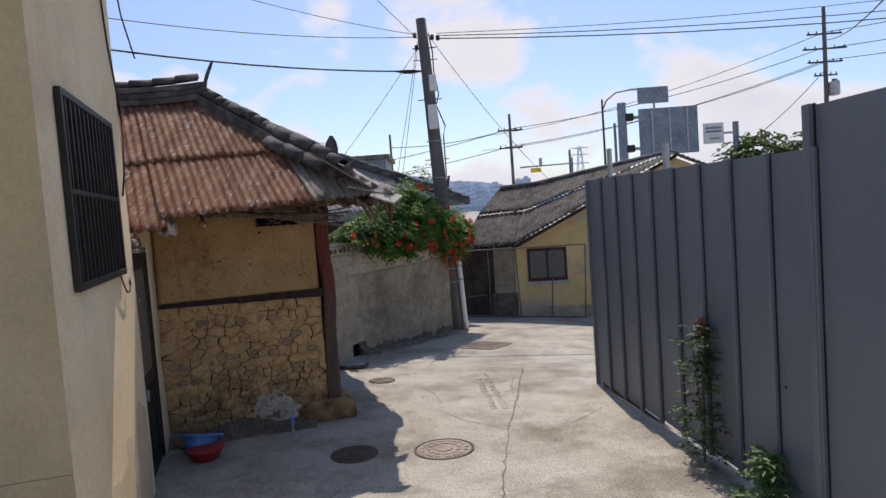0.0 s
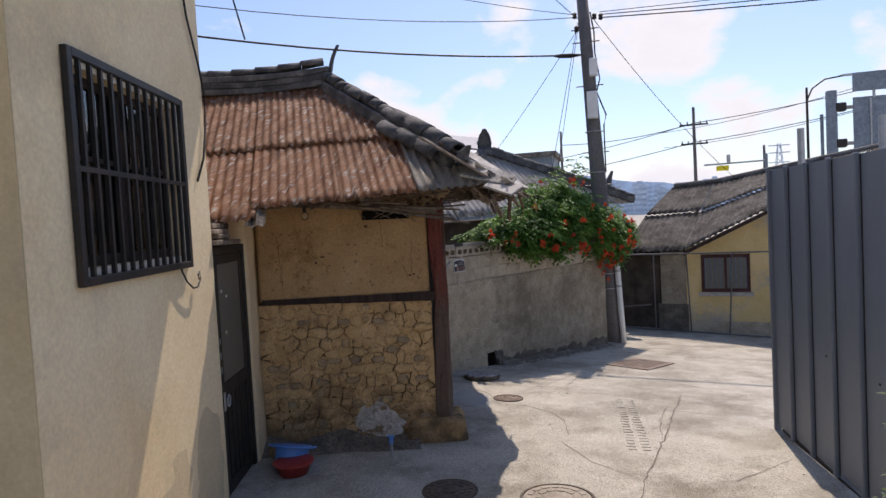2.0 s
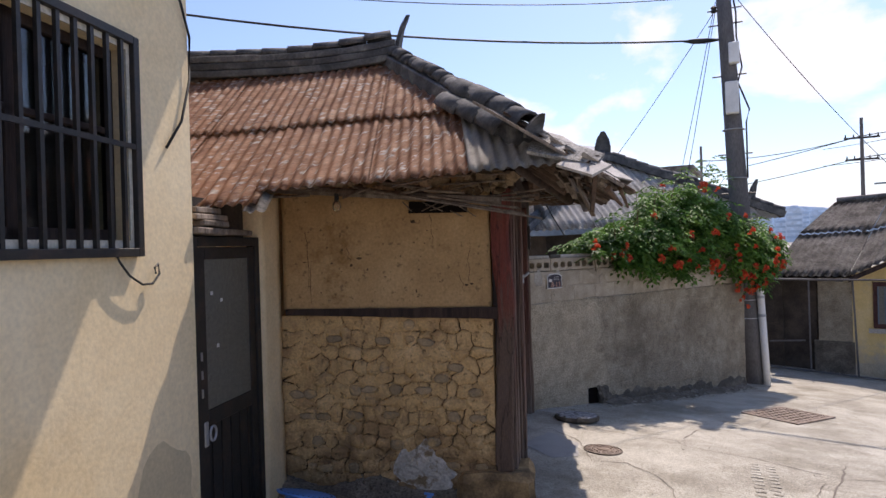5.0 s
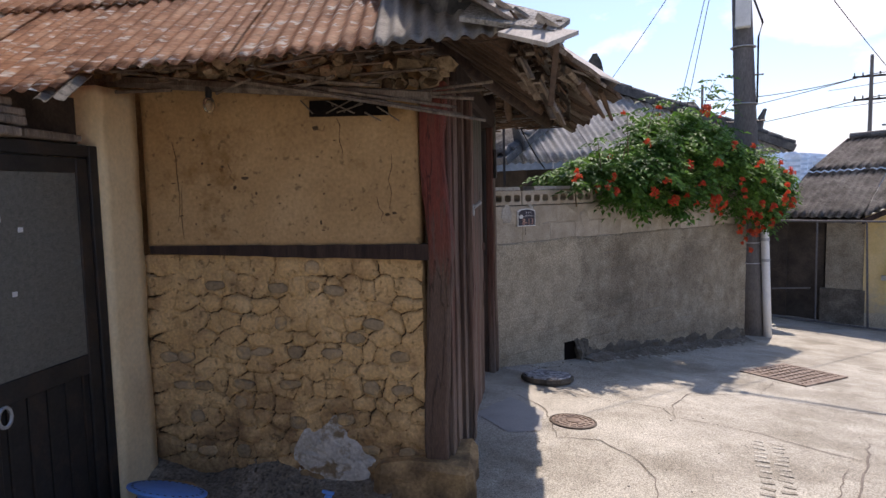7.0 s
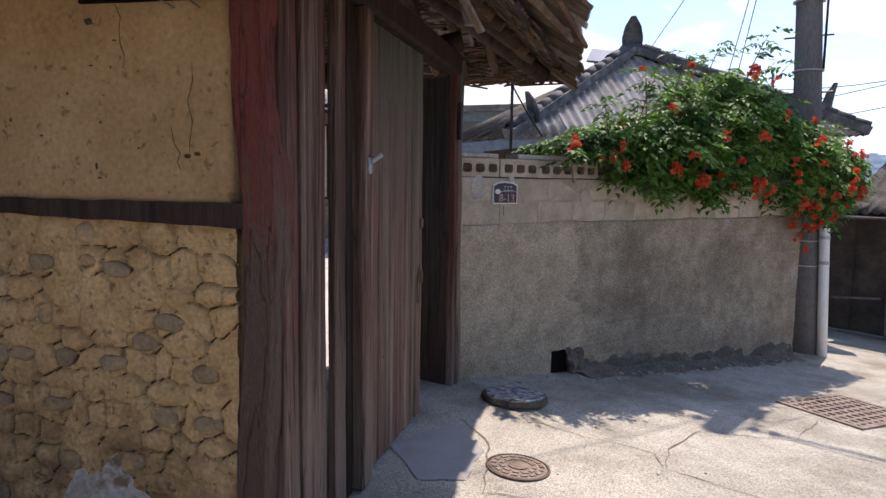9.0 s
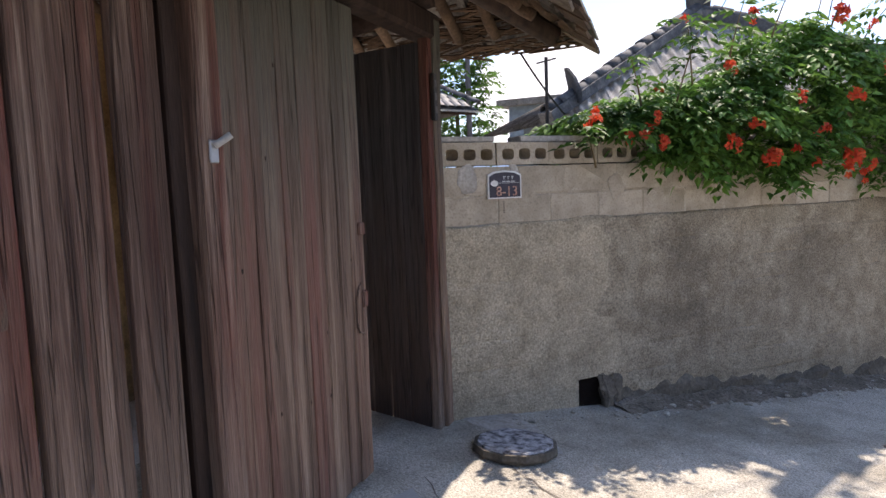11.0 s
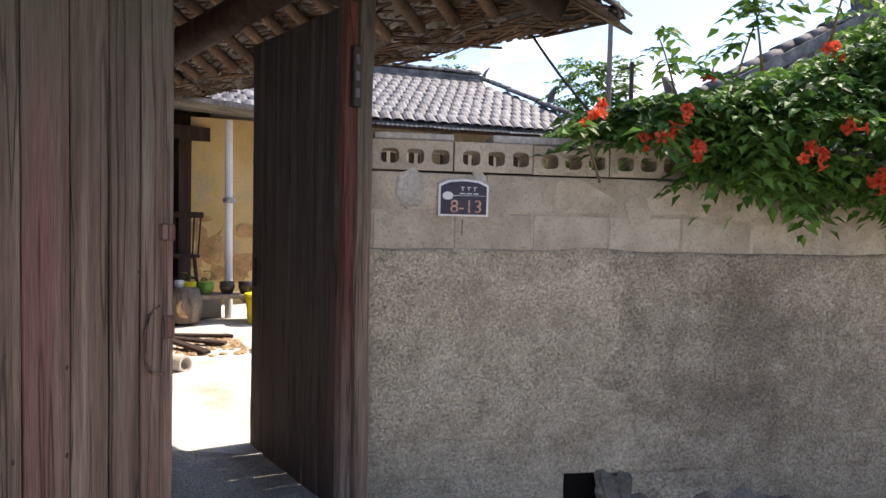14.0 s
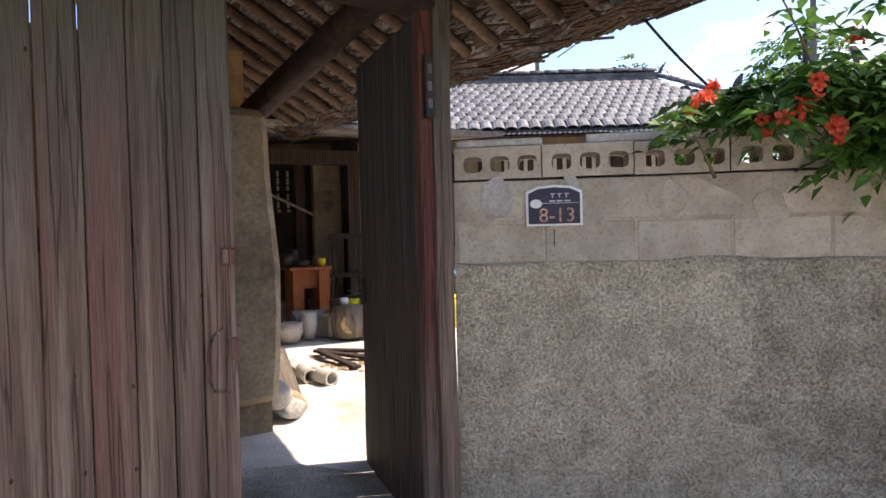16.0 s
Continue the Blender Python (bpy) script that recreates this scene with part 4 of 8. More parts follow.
for a0, b0, n in ((T0 + eu * 1.0, EM, 2), (EM, T1, 4)):
    # grey sheet laid over the boards
    for k in range(n):
        e0, e1 = a0.lerp(b0, k / n), a0.lerp(b0, (k + 1.05) / n)
        up = Vector((0, 0, 0.03 + 0.012 * (k % 2)))
        part("eave_sheet", slabbed([e0 + up - ev * br.uniform(0.0, 0.06), e1 + up - ev * br.uniform(0.0, 0.06), e1 + ev * 0.7 + up, e0 + ev * 0.7 + up], 0.012), pale_sheet, mhouse, "stiff grey cement sheet")
for k in range(9):
    p = T0.lerp(EM, br.uniform(0.05, 0.95)) + ev * br.uniform(0.0, 0.5) - en * br.uniform(0.08, 0.14)
    q = p + (EM - T0).normalized() * br.uniform(0.4, 0.9) + Vector((0, 0, br.uniform(-0.16, 0.02)))
    add_to(mhouse, "split_lath", rodded(p, q, br.uniform(0.012, 0.03), 0.012, 6), rafter_wood if k % 2 else grey_wood)


# ridge and hip of half-round tiles
def half_tile(r, length, thick=0.018, seg=8):
    bm = bmesh.new()
    rows = []
    for x, rr in ((0, r), (length * 0.5, r * 0.96), (length, r * 0.9)):
        rows.append([[bm.verts.new((x, q * math.cos(a), q * math.sin(a))) for a in (math.pi * k / seg for k in range(seg + 1))] for q in (rr, rr - thick)])
    for a, b in zip(rows, rows[1:]):
        for k in range(seg):
            bm.faces.new((a[0][k], b[0][k], b[0][k + 1], a[0][k + 1]))
            bm.faces.new((a[1][k + 1], b[1][k + 1], b[1][k], a[1][k]))
    for row in (rows[0], rows[-1]):
        for k in range(seg):
            bm.faces.new((row[0][k], row[0][k + 1], row[1][k + 1], row[1][k]))
    for a, b in zip(rows, rows[1:]):
        for k in (0, seg):
            bm.faces.new((a[0][k], a[1][k], b[1][k], b[0][k]))
    bmesh.ops.recalc_face_normals(bm, faces=bm.faces[:])
    me = bpy.data.meshes.new("ridge_tile")
    bm.to_mesh(me)
    bm.free()
    me.materials.append(tile)
    me.polygons.foreach_set("use_smooth", [True] * len(me.polygons))
    return me


def facing(p, d, roll=0):
    d = Vector(d).normalized()
    y = Vector((0, 0, 1)).cross(d).normalized()
    z = d.cross(y)
    return Matrix.Translation(p) @ Matrix((d, y, z)).transposed().to_4x4() @ pose(0, 0, 0, roll)


small_tile, big_tile = half_tile(0.085, 0.26), half_tile(0.115, 0.34)


def tile_row(parent, a, b, me, length, jitter=0.01, seed=1):
    rg = random.Random(seed)
    a, b = Vector(a), Vector(b)
    d = b - a
    n = max(1, round(d.length / length))
    for k in range(n):
        p = a + d * (k / n) + Vector((rg.uniform(-jitter, jitter), rg.uniform(-jitter, jitter), rg.uniform(-jitter, jitter)))
        share("ridge_tile", me, parent, facing(p, d + Vector((rg.uniform(-1, 1), rg.uniform(-1, 1), rg.uniform(-1, 1))) * 0.03 * d.length, rg.uniform(-4, 4)))


def finial(parent, p, d, h=0.3, w=0.2):
    """An upswept end tile that stands at the end of a ridge."""
    bm = bmesh.new()
    outline = [(-0.5, 0), (0.5, 0), (0.55, 0.35), (0.42, 0.7), (0.12, 1.0), (-0.12, 1.0), (-0.42, 0.7), (-0.55, 0.35)]
    for y in (0, 0.035):
        bm.faces.new([bm.verts.new((y + 0.12 * b * b, a * w, b * h)) for a, b in outline])
    bm.verts.ensure_lookup_table()
    for k in range(8):
        bm.faces.new((bm.verts[k], bm.verts[(k + 1) % 8], bm.verts[8 + (k + 1) % 8], bm.verts[8 + k]))
    bmesh.ops.recalc_face_normals(bm, faces=bm.faces[:])
    bmesh.ops.transform(bm, matrix=along(p, d, p[2]), verts=bm.verts[:])
    return part("end_tile", bm, tile, parent, "upswept dark end tile")


ridge_top = APEX + Vector((0, 0, 0.20))
for j in range(3):
    bm = bmesh.new()
    box(bm, -0.02 * j, 3.4, -0.13 + 0.012 * j, 0.13 - 0.012 * j, -0.10 + 0.075 * j, -0.034 + 0.075 * j, bevel=0.008)
    bmesh.ops.subdivide_edges(bm, edges=[e for e in bm.edges if abs(e.verts[0].co.x - e.verts[1].co.x) > 1], cuts=20)
    wobble(bm, 0.01, 5, j)
    for v in bm.verts:
        v.co.z += 0.10 * max(0, 1 - v.co.x / 1.2) ** 2
    add_to(mhouse, "ridge_course", bm, tile, facing(APEX, RIDGE))
for k in range(13):
    xx = 0.26 * k
    share("ridge_tile", small_tile, mhouse, facing(APEX + RIDGE * (xx + 0.26) + Vector((0, 0, 0.12 + 0.10 * max(0, 1 - xx / 1.2) ** 2)), -RIDGE + Vector((0, 0, 0.16 * max(0, 1 - xx / 1.0))), srng.uniform(-3, 3)))
finial(mhouse, APEX - RIDGE * 0.03 + Vector((0, 0, 0.06)), -RIDGE, 0.42, 0.16)
hip_low, hip_top = EC + (APEX - EC) * 0.14 + Vector((0, 0, 0.06)), APEX + Vector((0, 0, 0.06))
bm = bmesh.new()
box(bm, 0, (hip_top - hip_low).length, -0.11, 0.11, -0.11, 0.035, bevel=0.01)
wobble(bm, 0.012, 4)
add_to(mhouse, "hip_course", bm, tile, facing(hip_low, hip_top - hip_low))
mid = hip_low.lerp(hip_top, 0.36)
tile_row(mhouse, hip_low + Vector((0, 0, 0.05)), mid + Vector((0, 0, 0.04)), big_tile, 0.25, 0.015, 3)
tile_row(mhouse, mid + Vector((0, 0, 0.05)), hip_top + Vector((0, 0, 0.05)), small_tile, 0.185, 0.012, 4)
tile_row(mhouse, hip_low + Vector((-0.16, -0.02, 0.0)), mid + Vector((-0.16, -0.05, -0.02)), big_tile, 0.3, 0.02, 5)
finial(mhouse, hip_low + (hip_low - hip_top).normalized() * 0.02 + Vector((0, 0, -0.02)), (hip_low - hip_top), 0.14, 0.12)


# ---- plank gate ----
GATE = along(G0, GD)


def plank(x0, x1, y0, y1, z0, z1, seed, ragged=0.02, amount=0.004):
    """A weathered upright board."""
    bm = boxed(x0, x1, y0, y1, z0, z1, bevel=0.004)
    long = [e for e in bm.edges if abs((e.verts[0].co - e.verts[1].co).z) > 0.5 * (z1 - z0)]
    bmesh.ops.subdivide_edges(bm, edges=long, cuts=9, use_grid_fill=True)
    for v in bm.verts:
        d = noise.noise_vector((v.co.x * 9 + seed * 5.1, seed * 3.3, v.co.z * 2.2))
        v.co += Vector((d[0] * amount, d[1] * amount * 1.5, 0))
        if v.co.z < z0 + 0.02:
            v.co.z += ragged * noise.noise((v.co.x * 30, seed, 0))
    return bm


wood_door = mat("door_boards", [(0.085, 0.054, 0.039), (0.165, 0.109, 0.078), (0.30, 0.218, 0.16)], 2.4, 0.85, 0.8, 34, bump_dist=0.012, stretch=(8, 8, 0.22), vary=0.2, fine_amount=0.36, distort=0.25, detail=9, stain=(0.175, 0.085, 0.064), stain_scale=0.8, stain_at=(0.48, 0.66), fade=(1.5, 0.5, (0.095, 0.09, 0.072)), splits=1.5)
# Darker, cooler copy of door_boards: the open leaf's shade is in its colour.
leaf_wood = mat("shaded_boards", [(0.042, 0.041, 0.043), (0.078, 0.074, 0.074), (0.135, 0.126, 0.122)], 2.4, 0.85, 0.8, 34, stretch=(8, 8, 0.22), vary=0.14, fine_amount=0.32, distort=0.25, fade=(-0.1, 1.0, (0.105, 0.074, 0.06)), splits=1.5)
gate = thing("gate", "weathered plank gate with faded red paint, half open", "gate")
for k, (a, b, z0, z1, dy) in enumerate(((0.045, 0.165, -0.60, 1.66, 0.01), (0.178, 0.325, -0.63, 1.66, 0.0), (0.335, 0.455, -0.66, 1.64, 0.03), (0.463, 0.575, -0.64, 1.66, -0.01), (0.59, 0.66, -0.66, 1.6, 0.025))):
    add_to(gate, "side_board", plank(a, b, dy, dy + 0.035, z0, z1, k + 1), old_wood, GATE, "red-brown weathered side plank")
add_to(gate, "mid_post", timber(0.685, 0.755, 0.03, 0.09, -0.66, 1.64, 0.004, 4, bevel=0.006), dark_wood, GATE, "dark greenish gate stile")
add_to(gate, "hinge_post", timber(0.745, 0.86, -0.03, 0.05, -0.64, 1.62, 0.005, 5, bevel=0.008), old_wood, GATE, "reddish hinge post")
left_leaf = add_to(gate, "left_leaf", boxed(0.87, 1.78, 0.045, 0.075, 0.62, 0.70), old_wood, GATE, "ledged plank leaf, closed")
xs = [0.872, 1.04, 1.215, 1.345, 1.482, 1.60, 1.705, 1.825]
for k, (a, b) in enumerate(zip(xs, xs[1:])):
    add_to(left_leaf, "board", plank(a + 0.002, b - 0.002, 0.008, 0.04, -0.625 + 0.01 * (k % 2), 1.60, 10 + k, 0.01), wood_door, GATE)
add_to(left_leaf, "ledge", boxed(0.87, 1.78, 0.045, 0.075, -0.35, -0.27), old_wood, GATE)
grip = bmesh.new()
pts = [(1.775, 0.004, 0.33), (1.735, 0.0, 0.30), (1.715, 0.0, 0.24), (1.716, 0.0, 0.14), (1.735, 0.0, 0.10), (1.785, 0.004, 0.085)]
tube(grip, pts, 0.0045, 6)
add_to(left_leaf, "handle_groove", grip, old_wood, GATE, "carved handgrip worn into the edge board")
add_to(left_leaf, "latch_block", boxed(1.77, 1.826, -0.004, 0.012, 0.555, 0.615, bevel=0.006), old_wood, GATE)
add_to(left_leaf, "latch_block", boxed(1.78, 1.826, -0.004, 0.012, 0.21, 0.29, bevel=0.006), old_wood, GATE)
knots = bmesh.new()
for x, z in ((1.12, 0.9), (1.30, 0.22), (1.47, 0.16), (1.60, 1.02), (1.32, -0.1), (1.47, -0.12), (1.12, -0.08), (1.70, 0.45), (1.20, 1.25), (0.95, 0.5)):
    bmesh.ops.create_icosphere(knots, subdivisions=1, radius=0.008, matrix=GATE @ Matrix.Translation((x, 0.008, z)) @ Matrix.Diagonal((0.7, 0.25, 1.3, 1)))
tagged(add_to(left_leaf, "knot", knots, dark_wood), kind="stuff")
clayware_grey = mat("dull_pale_metal", [(0.30, 0.30, 0.29), (0.40, 0.40, 0.385), (0.48, 0.48, 0.46)], 9, 0.6, 0.1, 40)
bracket = thing("hose_bracket", "short white pipe bracket screwed to the gate post", "bracket", GATE @ Matrix.Translation((0.80, -0.035, 0.93)))
part("plate", boxed(-0.02, 0.02, -0.006, 0.005, -0.055, 0.02, bevel=0.004), grey_metal, bracket)
part("stub", rodded((0, -0.005, 0.0), (0.035, -0.045, 0.035), 0.012, 0.012, 12), clayware_grey, bracket, "pale grey pipe stub")
right_leaf = part("right_leaf", boxed(0.05, 0.85, -0.075, -0.045, 0.55, 0.63), dark_wood, gate, "plank leaf swung open, its shade painted into the boards")
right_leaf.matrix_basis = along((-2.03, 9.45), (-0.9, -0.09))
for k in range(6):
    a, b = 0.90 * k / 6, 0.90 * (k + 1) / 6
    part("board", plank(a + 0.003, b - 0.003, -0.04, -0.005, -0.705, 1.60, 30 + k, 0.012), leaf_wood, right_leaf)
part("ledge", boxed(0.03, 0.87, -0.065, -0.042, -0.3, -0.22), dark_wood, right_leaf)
part("hasp", boxed(0.83, 0.86, -0.006, 0.01, 0.26, 0.42, bevel=0.004), black_iron, right_leaf, "black iron hasp")
add_to(gate, "right_jamb", timber(2.635, 2.70, -0.01, 0.05, -0.72, 1.72, 0.004, 7, bevel=0.008), old_wood, GATE, "reddish split jamb")
add_to(gate, "right_post", timber(2.70, 2.79, -0.03, 0.10, -0.72, 1.74, 0.006, 8), wood_door, GATE, "post with faded red paint")
add_to(gate, "name_plate", boxed(2.645, 2.69, -0.045, -0.018, 1.15, 1.42, bevel=0.004), black_iron, GATE, "narrow black name board")
for z in (1.36, 1.285, 1.21):
    add_to(gate, "name_mark", boxed(2.652, 2.674, -0.05, -0.044, z - 0.02, z + 0.02), pole_mat, GATE)
add_to(gate, "lintel", boxed(0.12, 2.82, -0.03, 0.12, 1.62, 1.78, bevel=0.02), dark_wood, GATE, "dark squared lintel")

# ---- block wall ----
WALL = along(B0, BD)
WLEN = 4.75
wall = tagged(add_to(None, "wall_block", boxed(0, WLEN, 0.004, 0.18, -1.5, 0.875), block, None), "grey cement block wall with a rough rendered lower face", "wall", kind="structure")
wall.matrix_world = WALL
BL = 0.395


def solid_block(length, h, seed):
    bm = boxed(0, length, 0, 0.17, 0, h, bevel=0.006)
    wobble(bm, 0.003, 8, seed)
    me = bpy.data.meshes.new("block")
    bm.to_mesh(me)
    bm.free()
    return me


def hollow_block():
    """A cement block on its side with three oval holes through it."""
    bm = bmesh.new()
    L, H, D = BL - 0.006, 0.142, 0.19
    hx = [(0.018 + 0.0655 + k * 0.122) for k in range(3)]
    seg = 14
    for y, flip in ((0.0, False), (D, True)):
        outer = [bm.verts.new((x, y, z)) for x, z in ((0, 0), (L, 0), (L, H), (0, H))]
        es = [bm.edges.new((outer[k], outer[(k + 1) % 4])) for k in range(4)]
        for cx in hx:
            ring = []
            for k in range(seg):
                a = 2 * math.pi * k / seg
                c, s = math.cos(a), math.sin(a)
                ring.append(bm.verts.new((cx + 0.044 * math.copysign(abs(c) ** 0.6, c), y, 0.066 + 0.036 * math.copysign(abs(s) ** 0.6, s))))
            es += [bm.edges.new((ring[k], ring[(k + 1) % seg])) for k in range(seg)]
        bmesh.ops.triangle_fill(bm, use_beauty=True, edges=es)
    bm.verts.ensure_lookup_table()
    n = 4 + 3 * seg
    vs = list(bm.verts)
    for k in range(4):
        bm.faces.new((vs[k], vs[(k + 1) % 4], vs[n + (k + 1) % 4], vs[n + k]))
    for j in range(3):
        b0 = 4 + j * seg
        for k in range(seg):
            bm.faces.new((vs[b0 + k], vs[b0 + (k + 1) % seg], vs[n + b0 + (k + 1) % seg], vs[n + b0 + k]))
    bmesh.ops.recalc_face_normals(bm, faces=bm.faces[:])
    me = bpy.data.meshes.new("hollow_block")
    bm.to_mesh(me)
    bm.free()
    me.materials.append(block)
    return me


hol = hollow_block()
rg = random.Random(2)
for k in range(12):
    share("hollow_block", hol, wall, pose(0.005 + BL * k, -0.004 + rg.uniform(-0.006, 0.006), 0.885 + rg.uniform(-0.002, 0.003), 0, 0, rg.uniform(-0.4, 0.4)))
tops = [solid_block(BL - 0.004, 0.035, 1), solid_block(BL * 1.5, 0.04, 2)]
for me in tops:
    me.materials.append(white_cement)
for k in range(8):
    share("coping", tops[k % 2], wall, pose(0.01 + 0.58 * k, 0.012, 1.028 + rg.uniform(0, 0.006), 0, 0, rg.uniform(-0.6, 0.6)))
kinds = [solid_block(BL - 0.008, 0.18, s) for s in (3, 4, 5)]
for me in kinds:
    me.materials.append(block)
for row in range(2):
    z = 0.697 - 0.19 * row
    for k in range(-1, 13):
        x0 = BL * (k + (0.33 if row % 2 else 0.72) - 0.3)
        if x0 < 0.0 or x0 + BL > WLEN:
            continue
        share("block", kinds[(k + row) % 3], wall, pose(x0, rg.uniform(-0.006, 0.004), z, 0, rg.uniform(-0.25, 0.25), 0))
    if row % 2 == 0:
        add_to(wall, "block", boxed(0.0, BL * 0.42 - 0.006, 0.0, 0.17, z, z + 0.18), block)
# rough cement render over the lower courses
bm = bmesh.new()
nx, nz = 230, 130
g = []
for j in range(nz + 1):
    z = -1.15 + (0.515 + 1.15) * j / nz
    rowv = []
    for i in range(nx + 1):
        x = WLEN * i / nx
        edge = 0.010 if j < nz else 0.0
        course = ((0.515 - z) / 0.19) % 1.0
        joint = 0.014 * max(0.0, 1 - min(course, 1 - course) / 0.07) * max(0.0, 0.45 + 1.2 * noise.noise((x * 1.6, z * 1.6, 5)) + 0.25 * (x > 1.6))
        y = -0.006 - edge + joint + 0.005 * noise.fractal((x * 3, z * 3, 2), 1.0, 2.0, 4) + 0.004 * noise.noise((x * 34, z * 34, 6))
        zz = z + (0.03 * noise.noise((x * 2.3, 0, 7)) if j == nz else 0)
        rowv.append(bm.verts.new((x, y, zz)))
    g.append(rowv)
for j in range(nz):
    for i in range(nx):
        if 1.0 < WLEN * (i + 0.5) / nx < 1.22 and -1.15 + 1.665 * (j + 0.5) / nz < -0.61:
            continue
        bm.faces.new((g[j][i], g[j][i + 1], g[j + 1][i + 1], g[j + 1][i]))
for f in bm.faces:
    # a darker, more stained copy of the coat from the drain hole onwards
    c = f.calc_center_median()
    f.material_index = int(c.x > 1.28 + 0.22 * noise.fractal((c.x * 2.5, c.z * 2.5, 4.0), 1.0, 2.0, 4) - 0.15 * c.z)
coat_ob = part("render_coat", bm, render_coat, wall, "rough grey cement render, darker and more stained past the drain", True)
coat_ob.data.materials.append(dark_render)
# smears of mortar round the plate
for x, z, w, h, s in ((0.19, 0.80, 0.06, 0.10, 1), (0.53, 0.80, 0.05, 0.11, 2), (0.62, 0.69, 0.07, 0.06, 3), (0.95, 0.78, 0.05, 0.08, 4), (1.35, 0.72, 0.06, 0.09, 5)):
    bm = bmesh.new()
    bmesh.ops.create_icosphere(bm, subdivisions=3, radius=1, matrix=Matrix.Translation((x, 0.0, z)) @ Matrix.Diagonal((w, 0.008, h, 1)))
    for v in bm.verts:
        nz = noise.noise_vector(Vector((v.co.x * 14, s * 3.0, v.co.z * 14)))
        v.co.x += nz[0] * 0.035
        v.co.z += nz[2] * 0.035
    part("mortar_smear", bm, white_cement if s < 3 else block, wall)
# stone footing with the drain hole
foot = bmesh.new()
rg2 = random.Random(8)
for k in range(58):
    s = 0.25 + 4.4 * k / 57
    if s < 1.25:
        continue
    gz = ground_z(*(WALL @ Vector((s, -0.1, 0))).to_2d())
    r = rg2.uniform(0.09, 0.16)
    bmesh.ops.create_icosphere(foot, subdivisions=2, radius=r, matrix=Matrix.Translation((s, 0.03 - 0.02 * (s > 1), gz + rg2.uniform(-0.04, 0.07))) @ Matrix.Diagonal((rg2.uniform(0.8, 1.5), 0.5, rg2.uniform(0.7, 1.2), 1)))
wobble(foot, 0.06, 7)
part("footing", foot, dark_cement, wall, "dark damp stone footing")
# black box paints in the hole's dark depth
part("drain_hole", boxed(1.0, 1.22, -0.005, 0.01, -0.9, -0.61), bpy.data.materials["hole_shade_black"], wall, "drain hole at the foot, depth painted black")
bm = boxed(1.17, 1.34, -0.07, 0.02, -0.90, -0.63, bevel=0.02)
bmesh.ops.subdivide_edges(bm, edges=bm.edges[:], cuts=3, use_grid_fill=True)
wobble(bm, 0.04, 9)
wobble(bm, 0.03, 38)
part("footing_stone", bm, dark_cement, wall)

plate_navy = mat("navy_enamel", [(0.018, 0.016, 0.03), (0.026, 0.022, 0.04), (0.035, 0.03, 0.05)], 6, 0.45, 0.05, 40, spec=0.4)
red_letter = mat("faded_red_letter", [(0.10, 0.06, 0.06), (0.45, 0.25, 0.19), (0.58, 0.38, 0.30)], 45, 0.6, 0.0)


def number_plate():
    p = thing("house_number_plate", "navy pentagon house number plate with worn white rim", "sign", WALL @ Matrix.Translation((0.447, -0.014, 0.747)))
    def pent(w, h, peak, y0, y1):
        bm = bmesh.new()
        o = [(-w, -h), (w, -h), (w, h), (w * 0.62, h + peak * 0.75), (0, h + peak), (-w * 0.62, h + peak * 0.75), (-w, h)]
        for y in (y0, y1):
            bm.faces.new([bm.verts.new((x, y, z)) for x, z in o])
        bm.verts.ensure_lookup_table()
        for k in range(7):
            bm.faces.new((bm.verts[k], bm.verts[(k + 1) % 7], bm.verts[7 + (k + 1) % 7], bm.verts[7 + k]))
        bmesh.ops.recalc_face_normals(bm, faces=bm.faces[:])
        return bm
    part("rim", pent(0.122, 0.076, 0.028, -0.004, 0.012), white_paint, p, "worn white rim")
    part("face", pent(0.112, 0.067, 0.026, -0.008, 0.0), plate_navy, p)
    words("8-13", 0.088, Matrix.Translation((0.012, -0.0095, -0.032)) @ pose(0, 0, 0, 90), red_letter, p)
    part("rule", boxed(-0.108, 0.108, -0.0095, -0.008, 0.022, 0.025), grey_metal, p)
    bm = bmesh.new()
    for x in (-0.015, 0.015, 0.045):
        box(bm, x, x + 0.020, -0.0095, -0.008, 0.062, 0.066)
        box(bm, x + 0.006, x + 0.010, -0.0095, -0.008, 0.046, 0.062)
    for x in (-0.02, 0.012, 0.045):
        box(bm, x, x + 0.026, -0.0095, -0.008, 0.030, 0.036)
    part("small_writing", bm, grey_metal, p)
    bm = bmesh.new()
    bmesh.ops.create_cone(bm, cap_ends=True, segments=20, radius1=0.026, radius2=0.026, depth=0.003, matrix=Matrix.Translation((-0.078, -0.0095, 0.022)) @ pose(0, 0, 0, 90) @ Matrix.Diagonal((1, 0.75, 1, 1)))
    part("sticker", bm, white_paint, p, "white oval sticker")
    part("stain", boxed(-0.004, 0.0, 0.010, 0.0135, -0.17, -0.09), soot_shade, p)


number_plate()


